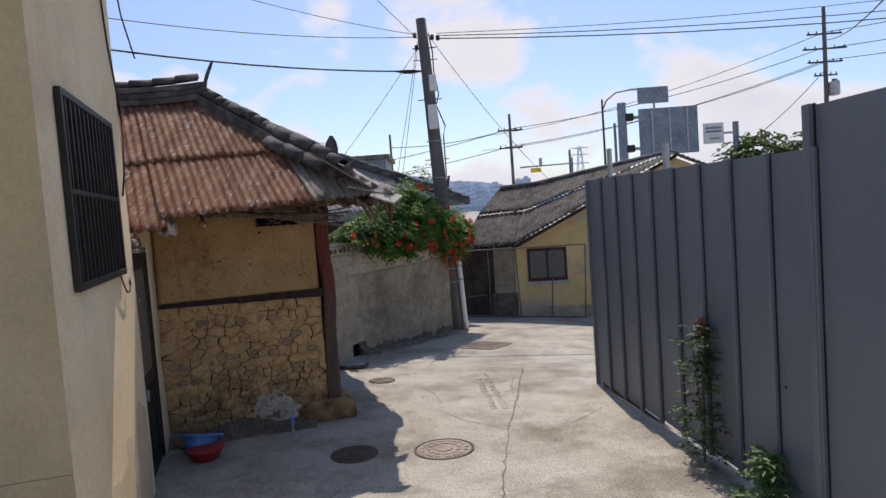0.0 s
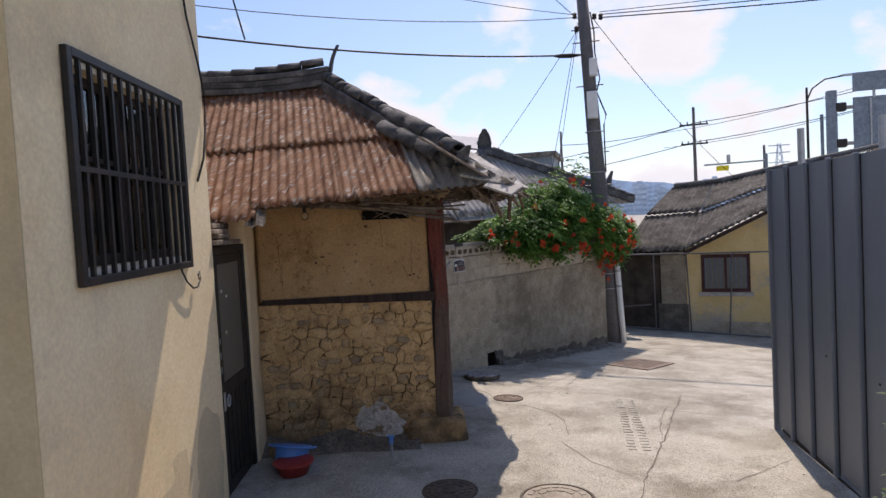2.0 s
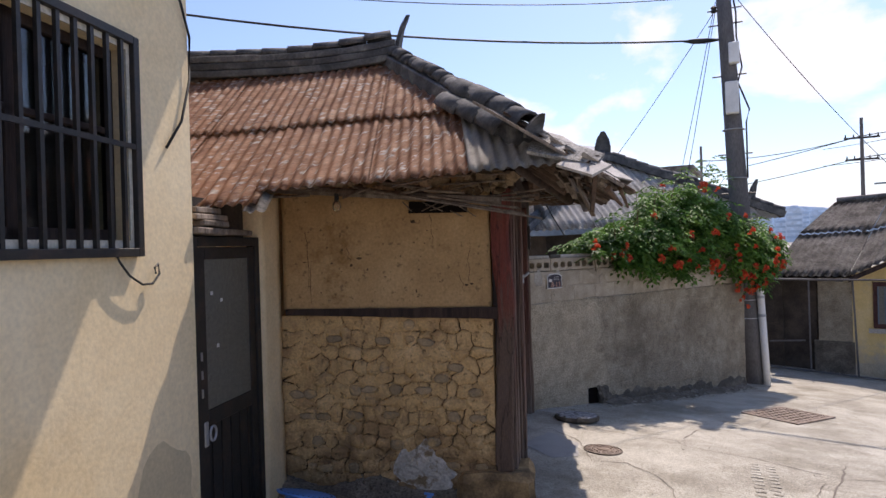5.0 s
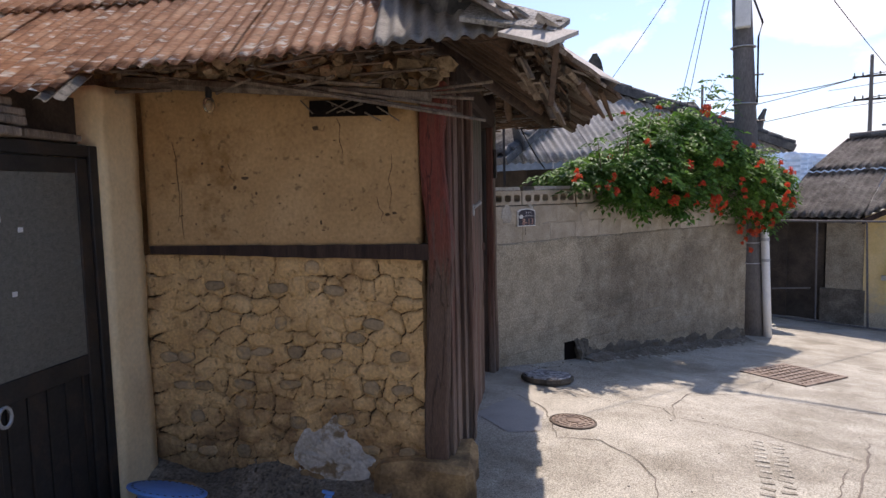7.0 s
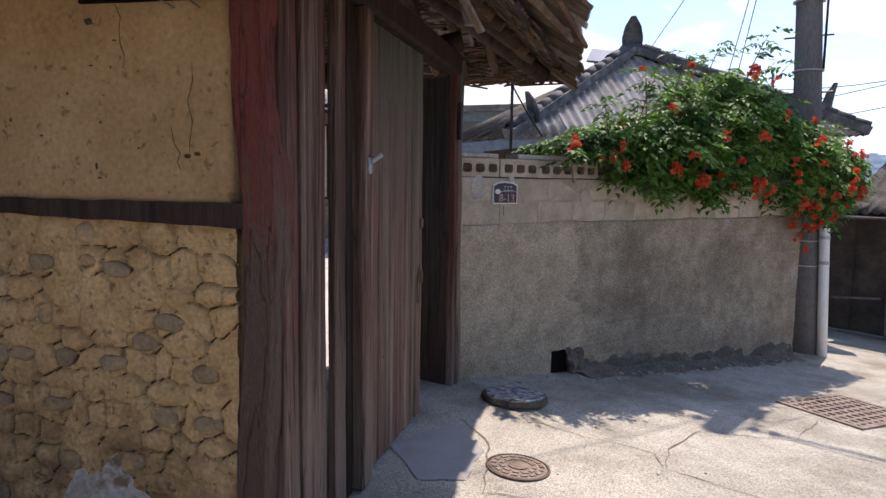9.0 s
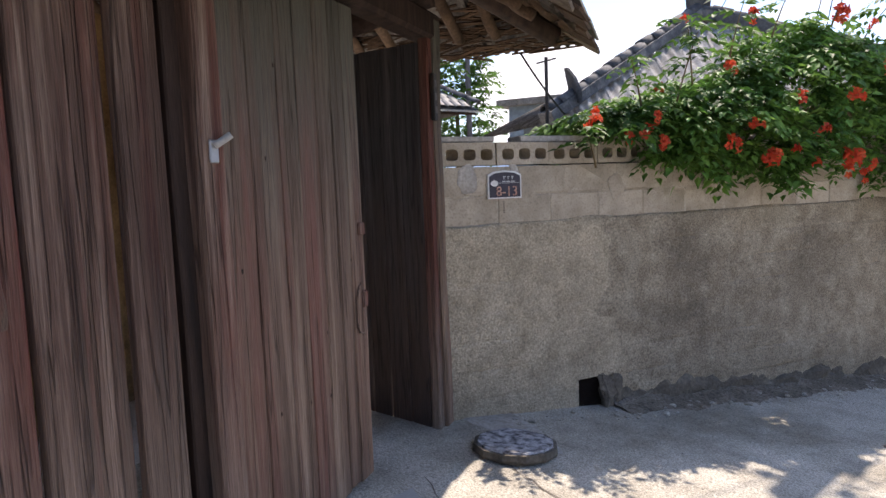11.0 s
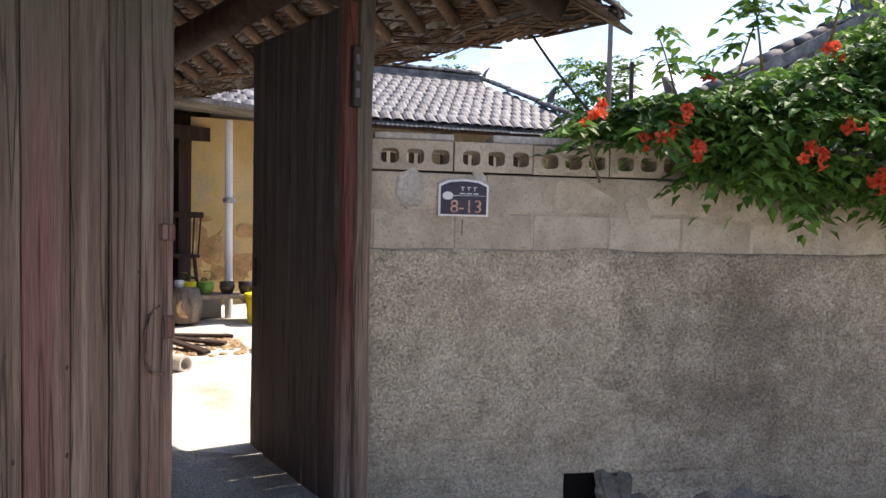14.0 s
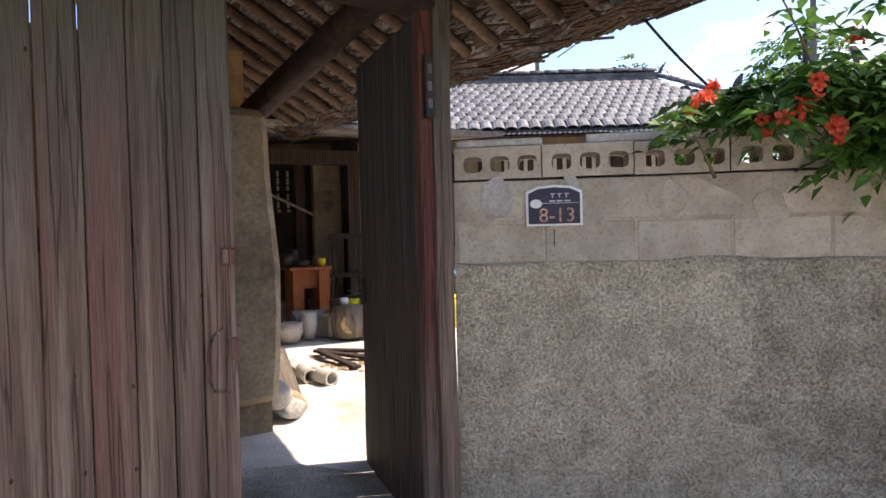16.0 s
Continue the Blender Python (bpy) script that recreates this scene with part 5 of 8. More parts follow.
# ---- trumpet vine over the wall ----
def leaflets(centres, seed, leaf_len=0.055):
    """Compound leaves of paired leaflets, each bent along its middle."""
    r = np.random.RandomState(seed)
    verts, faces = [], []
    for (x, y, z), size, droop in centres:
        az = r.uniform(0, 2 * np.pi)
        d = np.array([np.cos(az), np.sin(az) - 0.35, droop])
        d /= np.linalg.norm(d)
        side = np.cross(d, [0, 0, 1.0])
        side /= np.linalg.norm(side) + 1e-6
        up = np.cross(side, d)
        n = 4
        rach = 0.19 * size
        for k in range(n + 1):
            base = np.array([x, y, z]) + d * rach * (k + 0.6) / (n + 0.6) - np.array([0, 0, 0.5 * rach * (k / n) ** 2 * 0.8])
            for sgn in ((-1, 1) if k < n else (0,)):
                ld = side * sgn * 0.8 + d * (0.55 if sgn else 1.0) - up * r.uniform(0.05, 0.5)
                ld /= np.linalg.norm(ld)
                lw = np.cross(ld, up + r.uniform(-0.5, 0.5, 3))
                lw /= np.linalg.norm(lw) + 1e-6
                L = leaf_len * size * r.uniform(0.8, 1.25)
                W = L * 0.26
                fold = up * W * 0.35
                i = len(verts)
                verts += [base, base + ld * L * 0.42 + lw * W + fold, base + ld * L - up * L * 0.15, base + ld * L * 0.42 - lw * W + fold, base + ld * L * 0.45]
                faces += [(i, i + 4, i + 1), (i + 1, i + 4, i + 2), (i, i + 3, i + 4), (i + 3, i + 2, i + 4)]
    return verts, faces


def foliage(name, centres, seed, material, parent, leaf_len=0.055, label=""):
    v, f = leaflets(centres, seed, leaf_len)
    me = bpy.data.meshes.new(name)
    me.from_pydata([tuple(p) for p in v], [], f)
    me.materials.append(material)
    ob = new(name, me)
    ob.parent = parent
    return tagged(ob, label)


vine = thing("trumpet_vine", "trumpet vine with orange-red flowers spilling over the block wall", "vine", WALL)
S = [0.95, 1.3, 1.7, 2.2, 2.7, 3.2, 3.7, 4.2, 4.7, 5.2, 5.6]
TOP = [1.10, 1.22, 1.34, 1.46, 1.68, 2.0, 1.92, 1.62, 1.46, 1.40, 1.28]
LOW = [1.02, 0.96, 0.84, 0.74, 0.69, 0.65, 0.66, 0.54, 0.36, 0.46, 0.80]
OUT = [0.10, 0.22, 0.34, 0.42, 0.46, 0.48, 0.48, 0.46, 0.42, 0.34, 0.22]
vr = np.random.RandomState(12)
centres = []
while len(centres) < 3200:
    s = vr.uniform(0.95, 5.6)
    top, low, out = np.interp(s, S, TOP), np.interp(s, S, LOW), np.interp(s, S, OUT)
    a = vr.uniform(-0.55, 1.0) * np.pi
    rad = vr.uniform(0.62, 1.0) * (1 + 0.34 * noise.noise((s * 2.6, a * 1.7, 3.0)))
    zc, hz = (top + low) / 2 + 0.04, (top - low) / 2
    y, z = -out * rad * math.cos(a) + (0.28 if math.cos(a) < 0 else 0.04), zc + hz * rad * math.sin(a)
    if noise.noise((s * 3.4, y * 3.4, z * 3.4)) < -0.16:
        continue
    if y > -0.04 and z < 1.08:
        continue
    centres.append(((s, y, z), vr.uniform(0.75, 1.25), vr.uniform(-0.5, 0.25)))
foliage("crown", centres, 5, leaf_mat, vine, 0.074, "glossy green pinnate leaves")
stems = bmesh.new()
shoots = []
for s0, y0, z0, ds, dz, n in ((1.5, -0.1, 1.45, -0.18, 0.22, 6), (1.9, -0.15, 1.65, -0.15, 0.30, 7), (2.3, -0.1, 1.85, 0.05, 0.30, 7), (2.8, -0.05, 2.05, 0.1, 0.25, 6), (3.4, -0.1, 2.15, 0.2, 0.35, 7), (3.9, 0.0, 2.05, 0.3, 0.25, 6), (1.1, -0.1, 1.1, -0.15, 0.10, 4), (1.7, -0.2, 1.5, 0.1, 0.35, 7), (4.6, -0.1, 1.5, 0.15, 0.15, 5)):
    pts = [Vector((s0 + ds * t, y0 - 0.1 * t, z0 - 0.25 + (dz + 0.25) * t - 0.12 * t * t)) for t in (0, 0.25, 0.5, 0.75, 1.0)]
    tube(stems, pts, [0.008, 0.006, 0.005, 0.004, 0.003], 5)
    for k in range(n):
        p = pts[0].lerp(pts[-1], 0.35 + 0.65 * k / n) + Vector((0, 0, 0.06))
        shoots.append((tuple(p), 1.25, vr.uniform(-0.1, 0.4)))
tagged(foliage("shoot", shoots, 6, leaf_mat, vine, 0.065, "long leafy shoots"), kind="stuff")
for k in range(7):
    s = 1.4 + 0.6 * k
    tube(stems, [Vector((4.5, 0.25, -0.9)).lerp(Vector((s, 0.1, 1.2)), t) + Vector((0, 0, 0.9 * math.sin(math.pi * t) if t < 1 else 0)) for t in (0, 0.25, 0.5, 0.75, 1)], [0.03, 0.025, 0.02, 0.015, 0.01], 6)
part("stem", stems, stem_mat, vine, "twisting brown stems", True)


def flower_cluster(seed):
    r = random.Random(seed)
    bm = bmesh.new()
    for _ in range(r.randint(4, 6)):
        d = Vector((r.uniform(-1, 1), r.uniform(-1.0, 0.1), r.uniform(-0.7, 0.7))).normalized()
        q = d.to_track_quat("Z", "Y")
        o = Vector((r.uniform(-0.03, 0.03), 0, r.uniform(-0.03, 0.03)))
        ring0 = [bm.verts.new(o + q @ Vector((0.006 * math.cos(a), 0.006 * math.sin(a), 0))) for a in (2 * math.pi * k / 5 for k in range(5))]
        ring1 = [bm.verts.new(o + q @ Vector((0.014 * math.cos(a), 0.014 * math.sin(a), 0.055))) for a in (2 * math.pi * k / 5 for k in range(5))]
        for k in range(5):
            j = (k + 1) % 5
            bm.faces.new((ring0[k], ring0[j], ring1[j], ring1[k]))
            a = 2 * math.pi * (k + 0.5) / 5
            tip = bm.verts.new(o + q @ Vector((0.042 * math.cos(a), 0.042 * math.sin(a), 0.062 + r.uniform(-0.012, 0.006))))
            l = bm.verts.new(o + q @ Vector((0.034 * math.cos(a - 0.5), 0.034 * math.sin(a - 0.5), 0.066)))
            rr = bm.verts.new(o + q @ Vector((0.034 * math.cos(a + 0.5), 0.034 * math.sin(a + 0.5), 0.066)))
            bm.faces.new((ring1[k], ring1[j], rr, tip, l))
    me = bpy.data.meshes.new("flower")
    bm.to_mesh(me)
    bm.free()
    me.materials.append(flower_mat)
    return me


blooms = [flower_cluster(s) for s in (1, 2, 3, 4)]
fr = random.Random(21)
spots = [(1.02, 1.14), (1.22, 1.04), (1.62, 1.36), (1.95, 0.98), (2.0, 0.95), (2.1, 1.1), (1.85, 1.85), (2.5, 1.25), (2.7, 1.05), (3.0, 1.3), (3.1, 0.85), (3.3, 0.8), (3.4, 1.5), (3.6, 1.1), (2.8, 0.8), (3.8, 0.95), (4.0, 1.3), (4.2, 0.8), (4.3, 0.6), (4.45, 0.5), (4.5, 0.72), (4.55, 0.4), (4.65, 0.55), (4.6, 0.25), (4.75, 0.35), (4.7, 0.12), (4.85, 0.6), (5.0, 1.0), (5.15, 0.8), (5.3, 1.2), (5.4, 0.7), (5.2, 1.2), (4.9, 1.3), (4.4, 1.55), (3.3, 2.0), (2.6, 1.95), (3.9, 1.95), (2.3, 1.55), (4.1, 1.05), (3.5, 0.72), (2.35, 0.86), (1.45, 1.0), (1.08, 1.2)]
for s, z, n in ((4.2, 0.62, 5), (4.55, 0.45, 6), (3.3, 0.82, 4), (4.9, 0.8, 3), (2.4, 0.95, 2), (1.25, 1.08, 2), (3.4, 1.95, 3), (5.2, 0.75, 3)):
    # bunches hang together
    spots += [(s + fr.uniform(-0.16, 0.16), z + fr.uniform(-0.08, 0.08)) for _ in range(n)]
for k, (s, z) in enumerate(spots):
    top, low, out = np.interp(s, S, TOP), np.interp(s, S, LOW), np.interp(s, S, OUT)
    c = max(0.0, 1 - ((z - (top + low) / 2) / ((top - low) / 2 + 0.03)) ** 2) ** 0.5
    f = fr.uniform(0.65, 1.0)
    ob = share("flower", blooms[k % 4], vine, Matrix.Translation((s, -out * c - 0.09, z)) @ pose(0, 0, 0, fr.uniform(-20, 20), fr.uniform(-40, 40), fr.uniform(-40, 40)) @ Matrix.Diagonal((f, f, f, 1)))
tagged(vine.children[-1], "orange-red trumpet flowers")


# ---- utility pole ----
PB, PT = Vector((0.19, 14.31, -1.35)), Vector((-0.125, 14.22, 5.62))


def on_pole(z, dx=0.0, dy=0.0):
    t = (z - PB.z) / (PT.z - PB.z)
    return PB.lerp(PT, t) + Vector((dx, dy, 0))


upole = thing("utility_pole", "leaning concrete utility pole with cables and grey boxes", "utility pole")
part("shaft", tube_bm([on_pole(z) for z in (-1.35, 0.5, 2.5, 4.5, 5.62)], [0.185, 0.165, 0.145, 0.12, 0.108], 18), pole_mat, upole, smooth=True)
for z, w, h, dx in ((4.22, 0.16, 0.34, 0.10), (3.50, 0.20, 0.52, 0.02)):
    c = on_pole(z, dx, -0.17)
    part("terminal_box", boxed(c.x - w / 2, c.x + w / 2, c.y - 0.07, c.y + 0.07, z - h / 2, z + h / 2, bevel=0.015), white_paint, upole, "light grey terminal box")
for z in (2.6, 1.95, 3.9, 4.75, 5.0):
    c = on_pole(z)
    part("step_bolt", rodded(c + Vector((-0.26, -0.02, 0)), c + Vector((0.26, -0.02, 0)), 0.012, seg=6), black_iron, upole)
for z in (2.2, 0.2, 0.9, -0.1, 3.0):
    c = on_pole(z)
    part("band", lathe([(0.172, -0.008), (0.176, 0.0), (0.172, 0.008)], 18, Matrix.Translation(c)), grey_metal, upole)
part("conduit", tube_bm([on_pole(z, 0.21, -0.10) for z in (-1.25, -0.4, 0.3, 0.62)], 0.058, 12), white_paint, upole, "white plastic conduit at the foot", True)
for z in (0.25, 0.42, -0.05):
    c = on_pole(z, 0.21, -0.10)
    part("conduit_band", lathe([(0.060, -0.02), (0.064, 0.0), (0.060, 0.02)], 12, Matrix.Translation(c)), grey_metal, upole)
part("riser_cable", tube_bm([on_pole(5.3, 0.13, -0.06), on_pole(4.9, 0.17, -0.08), on_pole(4.5, 0.15, -0.1), on_pole(4.0, 0.2, -0.1), on_pole(3.75, 0.12, -0.12), on_pole(3.3, 0.26, -0.1), on_pole(3.1, 0.2, -0.1), on_pole(2.2, 0.16, -0.12)], 0.014, 6), cable_mat, upole, "loose black riser cables", True)
for dx, z in ((-0.17, 5.28), (0.2, 5.22), (0.32, 5.2), (-0.16, 5.02)):
    c = on_pole(z, dx, -0.02)
    part("insulator", lathe([(0.02, -0.06), (0.05, -0.04), (0.035, 0.0), (0.05, 0.03), (0.02, 0.06)], 10, Matrix.Translation(c)), black_iron, upole)

# cables
ATT = on_pole(5.25)
for p, q, sag, r, label in (
    (on_pole(4.52, -0.1), (-8.5, 7.2, 4.75), 0.32, 0.017, "thick black service cable strung from the pole"),
    (ATT + Vector((-0.15, 0, 0)), (-8.5, 7.3, 5.15), 0.36, 0.008, "thin service wire strung across the lane"),
    (ATT + Vector((-0.15, 0, 0.05)), (-9.0, 9.5, 7.6), 0.4, 0.007, "thin service wire strung across the lane"),
    (ATT + Vector((-0.1, 0, -0.05)), (-5.5, 2.0, 9.0), 0.3, 0.007, "thin service wire strung across the lane"),
    (ATT + Vector((0.3, 0, 0)), (24.0, 14.0, 6.1), 0.55, 0.010, "black power cable crossing the sky"),
    (ATT + Vector((0.3, 0, -0.06)), (24.0, 13.5, 5.8), 0.6, 0.012, "black power cable crossing the sky"),
    (ATT + Vector((0.3, 0, 0.05)), (24.0, 14.5, 6.6), 0.5, 0.007, "black power cable crossing the sky"),
    (ATT + Vector((0.2, 0, -0.1)), (4.2, 21.5, 1.7), 0.25, 0.007, "thin wire running down to a roof"),
    (ATT + Vector((-0.1, 0, -0.2)), (-3.4, 17.0, 2.0), 0.1, 0.006, "thin wire running down to a roof"),
    (ATT + Vector((-0.1, 0, -0.1)), (-1.0, 14.9, 1.4), 0.05, 0.006, "pair of thin wires down the pole"),
    (ATT + Vector((-0.12, 0, -0.1)), (-1.15, 14.9, 1.4), 0.05, 0.006, "pair of thin wires down the pole"),
    ((-2.13, 10.72, 1.72), (-1.98, 11.1, 1.28), 0.02, 0.008, "black wire from the gate eave to the vine"),
):
    hanging_cable("cable", sagging(p, q, sag), r, label)
sl = bmesh.new()
c0 = on_pole(4.52, -0.12)
tube(sl, [c0, c0 + Vector((-0.2, -0.16, -0.03)), c0 + Vector((-0.36, -0.3, -0.05)), c0 + Vector((-0.5, -0.42, -0.06))], [0.02, 0.045, 0.045, 0.018], 8)
part("cable_joint", sl, cable_mat, upole, "thick black cable joint", True)
hanging_cable("cable", [(-3.1, 6.9, 4.9), (-3.05, 6.5, 4.2), (-2.95, 6.4, 3.6), (-2.9, 6.5, 3.2)], 0.008, "drooping black wire above the roof")
hanging_cable("cable", sagging((-6, 4.0, 6.8), (-2.4, 7.5, 4.3), 0.5), 0.008, "drooping black wire above the roof")


# ---- lane surface ----
def on_ground(x, y, lift=0.0):
    return Vector((x, y, ground_z(x, y) + 0.008 * noise.noise((x * 1.1, y * 1.1, 0)) * (1 if abs(x) < 5 else 0) + lift))


def ground_tilt(x, y):
    n = Vector((ground_z(x - 0.1, y) - ground_z(x + 0.1, y), ground_z(x, y - 0.1) - ground_z(x, y + 0.1), 0.2)).normalized()
    return Matrix.Translation(on_ground(x, y)) @ n.to_track_quat("Z", "Y").to_matrix().to_4x4()


def manhole(x, y, r, label, material, turn):
    m = thing("manhole_cover", label, "manhole cover", ground_tilt(x, y) @ pose(0, 0, 0, 0, 0, turn), "manhole covers in the lane")
    part("ring", lathe([(r, -0.03), (r, 0.008), (r * 0.93, 0.010), (r * 0.92, 0.002), (0.01, 0.002)], 36), cast_iron, m)
    part("lid", lathe([(r * 0.90, -0.02), (r * 0.90, 0.007), (r * 0.87, 0.009), (0.01, 0.009)], 36), material, m)
    bm = bmesh.new()
    for ring, n in ((0.74, 16), (0.5, 11)):
        for k in range(n):
            a = 2 * math.pi * k / n
            w = r * ring * math.pi / n * 0.72
            box(bm, -w, w, -r * 0.07, r * 0.07, 0.008, 0.014, m=pose(0, 0, 0, 0, 0, math.degrees(a)) @ Matrix.Translation((0, r * ring, 0)))
    part("raised_pattern", bm, material, m)
    bm = bmesh.new()
    bmesh.ops.create_cone(bm, cap_ends=True, segments=24, radius1=r * 0.3, radius2=r * 0.3, depth=0.008, matrix=Matrix.Translation((0, 0, 0.011)))
    part("centre_boss", bm, material, m)


worn_lid = mat("worn_iron_lid", [(0.17, 0.12, 0.09), (0.25, 0.19, 0.15), (0.31, 0.25, 0.20)], 9, 0.75, 0.4, 60)
manhole(-0.93, 5.72, 0.215, "dark cast iron manhole cover in the shade", cast_iron, 10)
manhole(-0.12, 5.72, 0.275, "dusty iron manhole cover set in concrete", mat("dusty_iron_lid", [(0.24, 0.205, 0.16), (0.33, 0.29, 0.235), (0.41, 0.365, 0.30)], 9, 0.85, 0.5, 60), 30)
manhole(-0.93, 8.42, 0.175, "small brown iron manhole cover set in concrete", worn_lid, 50)


def drain_grate(x, y):
    g = thing("drain_grate", "rusty steel drain grate with rows of round holes", "drain grate", ground_tilt(x, y) @ pose(0, 0, 0, 0, 0, 6))
    w, l = 0.29, 0.42
    # near-black plate stands in for the shaded depth below the bars
    part("pit", boxed(-w, w, -l, l, 0.002, 0.006), soot_shade, g)
    bm = bmesh.new()
    for a in ((-w - 0.05, -w, -l - 0.05, l + 0.05), (w, w + 0.05, -l - 0.05, l + 0.05), (-w, w, -l - 0.05, -l), (-w, w, l, l + 0.05)):
        box(bm, a[0], a[1], a[2], a[3], -0.02, 0.014)
    part("frame", bm, worn_lid, g)
    for k in range(9):
        yy = -l + 2 * l * (k + 0.5) / 9
        part("cross_bar", boxed(-w, w, yy - 0.018, yy + 0.018, 0.006, 0.013), worn_lid, g)
    for k in range(7):
        xx = -w + 2 * w * (k + 0.5) / 7
        part("long_bar", boxed(xx - 0.016, xx + 0.016, -l, l, 0.006, 0.0125), worn_lid, g)


drain_grate(0.63, 11.5)


def crack(pts, w=0.012):
    """A thin groove across the concrete."""
    r = random.Random(len(pts) * 7 + int(abs(pts[0][0]) * 100))
    fine = []
    for (x0, y0), (x1, y1) in zip(pts, pts[1:]):
        n = max(2, int(math.hypot(x1 - x0, y1 - y0) / 0.09))
        fine += [(x0 + (x1 - x0) * k / n + r.uniform(-0.014, 0.014), y0 + (y1 - y0) * k / n + r.uniform(-0.014, 0.014)) for k in range(n)]
    fine.append(pts[-1])
    bm = bmesh.new()
    prev = None
    for k, (x, y) in enumerate(fine):
        x2, y2 = fine[min(k + 1, len(fine) - 1)]
        x1, y1 = fine[max(k - 1, 0)]
        d = Vector((x2 - x1, y2 - y1, 0)).normalized()
        side = Vector((-d.y, d.x, 0)) * 0.62 * w * r.uniform(0.25, 0.75) * (0.3 if k in (0, len(fine) - 1) else 1)
        p = on_ground(x, y, 0.0045)
        cur = (bm.verts.new(p - side), bm.verts.new(p + side))
        if prev:
            bm.faces.new((prev[0], cur[0], cur[1], prev[1]))
        prev = cur
    part("crack", bm, crack_mat, ground)


crack_mat = mat("crack_dirt", [(0.14, 0.12, 0.10), (0.19, 0.165, 0.14), (0.24, 0.21, 0.18)], 12, 1.0, 0.3)
for pts, w in (
    (((1.02, 9.2), (0.96, 8.71), (0.74, 7.4), (0.51, 6.18), (0.34, 4.93), (0.22, 3.6), (0.3, 1.5)), 0.020),
    (((-0.29, 9.0), (-0.34, 9.35), (-0.28, 9.68), (-0.25, 9.9)), 0.014),
    (((-0.29, 9.0), (0.02, 8.98), (0.34, 8.95), (0.69, 8.77), (0.96, 8.71)), 0.013),
    (((0.82, 8.49), (0.72, 7.9), (0.7, 7.3)), 0.012),
    (((-1.6, 8.9), (-1.2, 8.62), (-0.94, 8.04), (-0.67, 8.14), (-0.41, 7.96), (-0.22, 7.68), (-0.15, 7.2)), 0.014),
    (((-0.78, 5.25), (-0.85, 5.1), (-0.95, 4.94), (-1.1, 4.5), (-1.2, 3.4)), 0.014),
    (((-1.55, 9.4), (-1.0, 9.15), (-0.4, 9.2), (-0.29, 9.0)), 0.010),
    (((0.96, 8.71), (1.4, 8.9), (1.8, 9.5)), 0.012),
    (((-0.25, 9.9), (0.3, 10.2), (1.0, 10.1), (1.9, 10.6)), 0.012),
    (((0.3, 10.2), (0.45, 11.0)), 0.010),
    (((0.51, 6.18), (0.1, 6.5), (-0.2, 7.0)), 0.009),
    (((0.5, 6.1), (1.2, 6.3), (1.7, 6.9)), 0.009),
    (((1.3, 12.3), (2.4, 12.0), (3.2, 12.6)), 0.012),
    (((-2.3, 5.2), (-1.6, 5.5), (-0.9, 5.3)), 0.009),
):
    crack(pts, w)


def ground_patch(name, ring, material, label, lift=0.006):
    bm = bmesh.new()
    cx, cy = sum(p[0] for p in ring) / len(ring), sum(p[1] for p in ring) / len(ring)
    c = bm.verts.new(on_ground(cx, cy, lift + 0.004))
    fine = []
    for (x0, y0), (x1, y1) in zip(ring, ring[1:] + ring[:1]):
        for k in range(4):
            t = k / 4
            x, y = x0 + (x1 - x0) * t, y0 + (y1 - y0) * t
            n = noise.noise_vector((x * 6, y * 6, 2))
            fine.append((x + n[0] * 0.03, y + n[1] * 0.03))
    vs = [bm.verts.new(on_ground(x, y, lift)) for x, y in fine]
    for a, b in zip(vs, vs[1:] + vs[:1]):
        bm.faces.new((a, b, c))
    bmesh.ops.recalc_face_normals(bm, faces=bm.faces[:])
    ob = part(name, bm, material, ground, label)
    return ob


smooth_cement = mat("smooth_cement", [(0.33, 0.32, 0.30), (0.38, 0.37, 0.35), (0.42, 0.41, 0.385)], 3, 0.85, 0.1, 70, fine_amount=0.08)
ground_patch("cement_patch", [(-1.62, 8.2), (-1.55, 8.75), (-1.19, 8.5), (-1.07, 8.1), (-1.28, 7.95)], smooth_cement, "smooth pale cement patch by the gate")
ground_patch("cement_patch", [(-2.0, 9.72), (-1.9, 10.02), (-1.72, 10.0), (-1.45, 9.85), (-1.22, 9.66), (-1.5, 9.6)], white_cement, "whitish cement fillet below the wall")
rum = bmesh.new()
rr = random.Random(31)
for k in range(22):
    y = 6.9 + 0.088 * k
    x = 0.50 - 0.07 * (y - 6.9)
    for dx in (-0.07, 0.05):
        p = on_ground(x + dx + rr.uniform(-0.01, 0.01), y, 0.002)
        box(rum, -0.045 * rr.uniform(0.5, 1), 0.045, -0.018, 0.018, -0.01, rr.uniform(0.002, 0.005), m=Matrix.Translation(p) @ pose(0, 0, 0, 0, 0, rr.uniform(-15, 15)), bevel=0.004)
part("tread_print", rum, concrete, ground, "ridged print pressed into the concrete")
grit = bmesh.new()
for k in range(120):
    x, y = rr.uniform(-1.6, 1.9), rr.uniform(4.0, 13.0)
    r = rr.uniform(0.003, 0.007)
    bmesh.ops.create_icosphere(grit, subdivisions=1, radius=r, matrix=Matrix.Translation(on_ground(x, y, r * 0.4)) @ Matrix.Diagonal((1.3, 1, 0.7, 1)))
for k in range(120):
    s = rr.uniform(0.3, 4.5)
    p = WALL @ Vector((s, -rr.uniform(0.08, 0.35), 0))
    r = rr.uniform(0.006, 0.022)
    bmesh.ops.create_icosphere(grit, subdivisions=1, radius=r, matrix=Matrix.Translation(on_ground(p.x, p.y, r * 0.4)) @ Matrix.Diagonal((1.3, 1, 0.7, 1)))
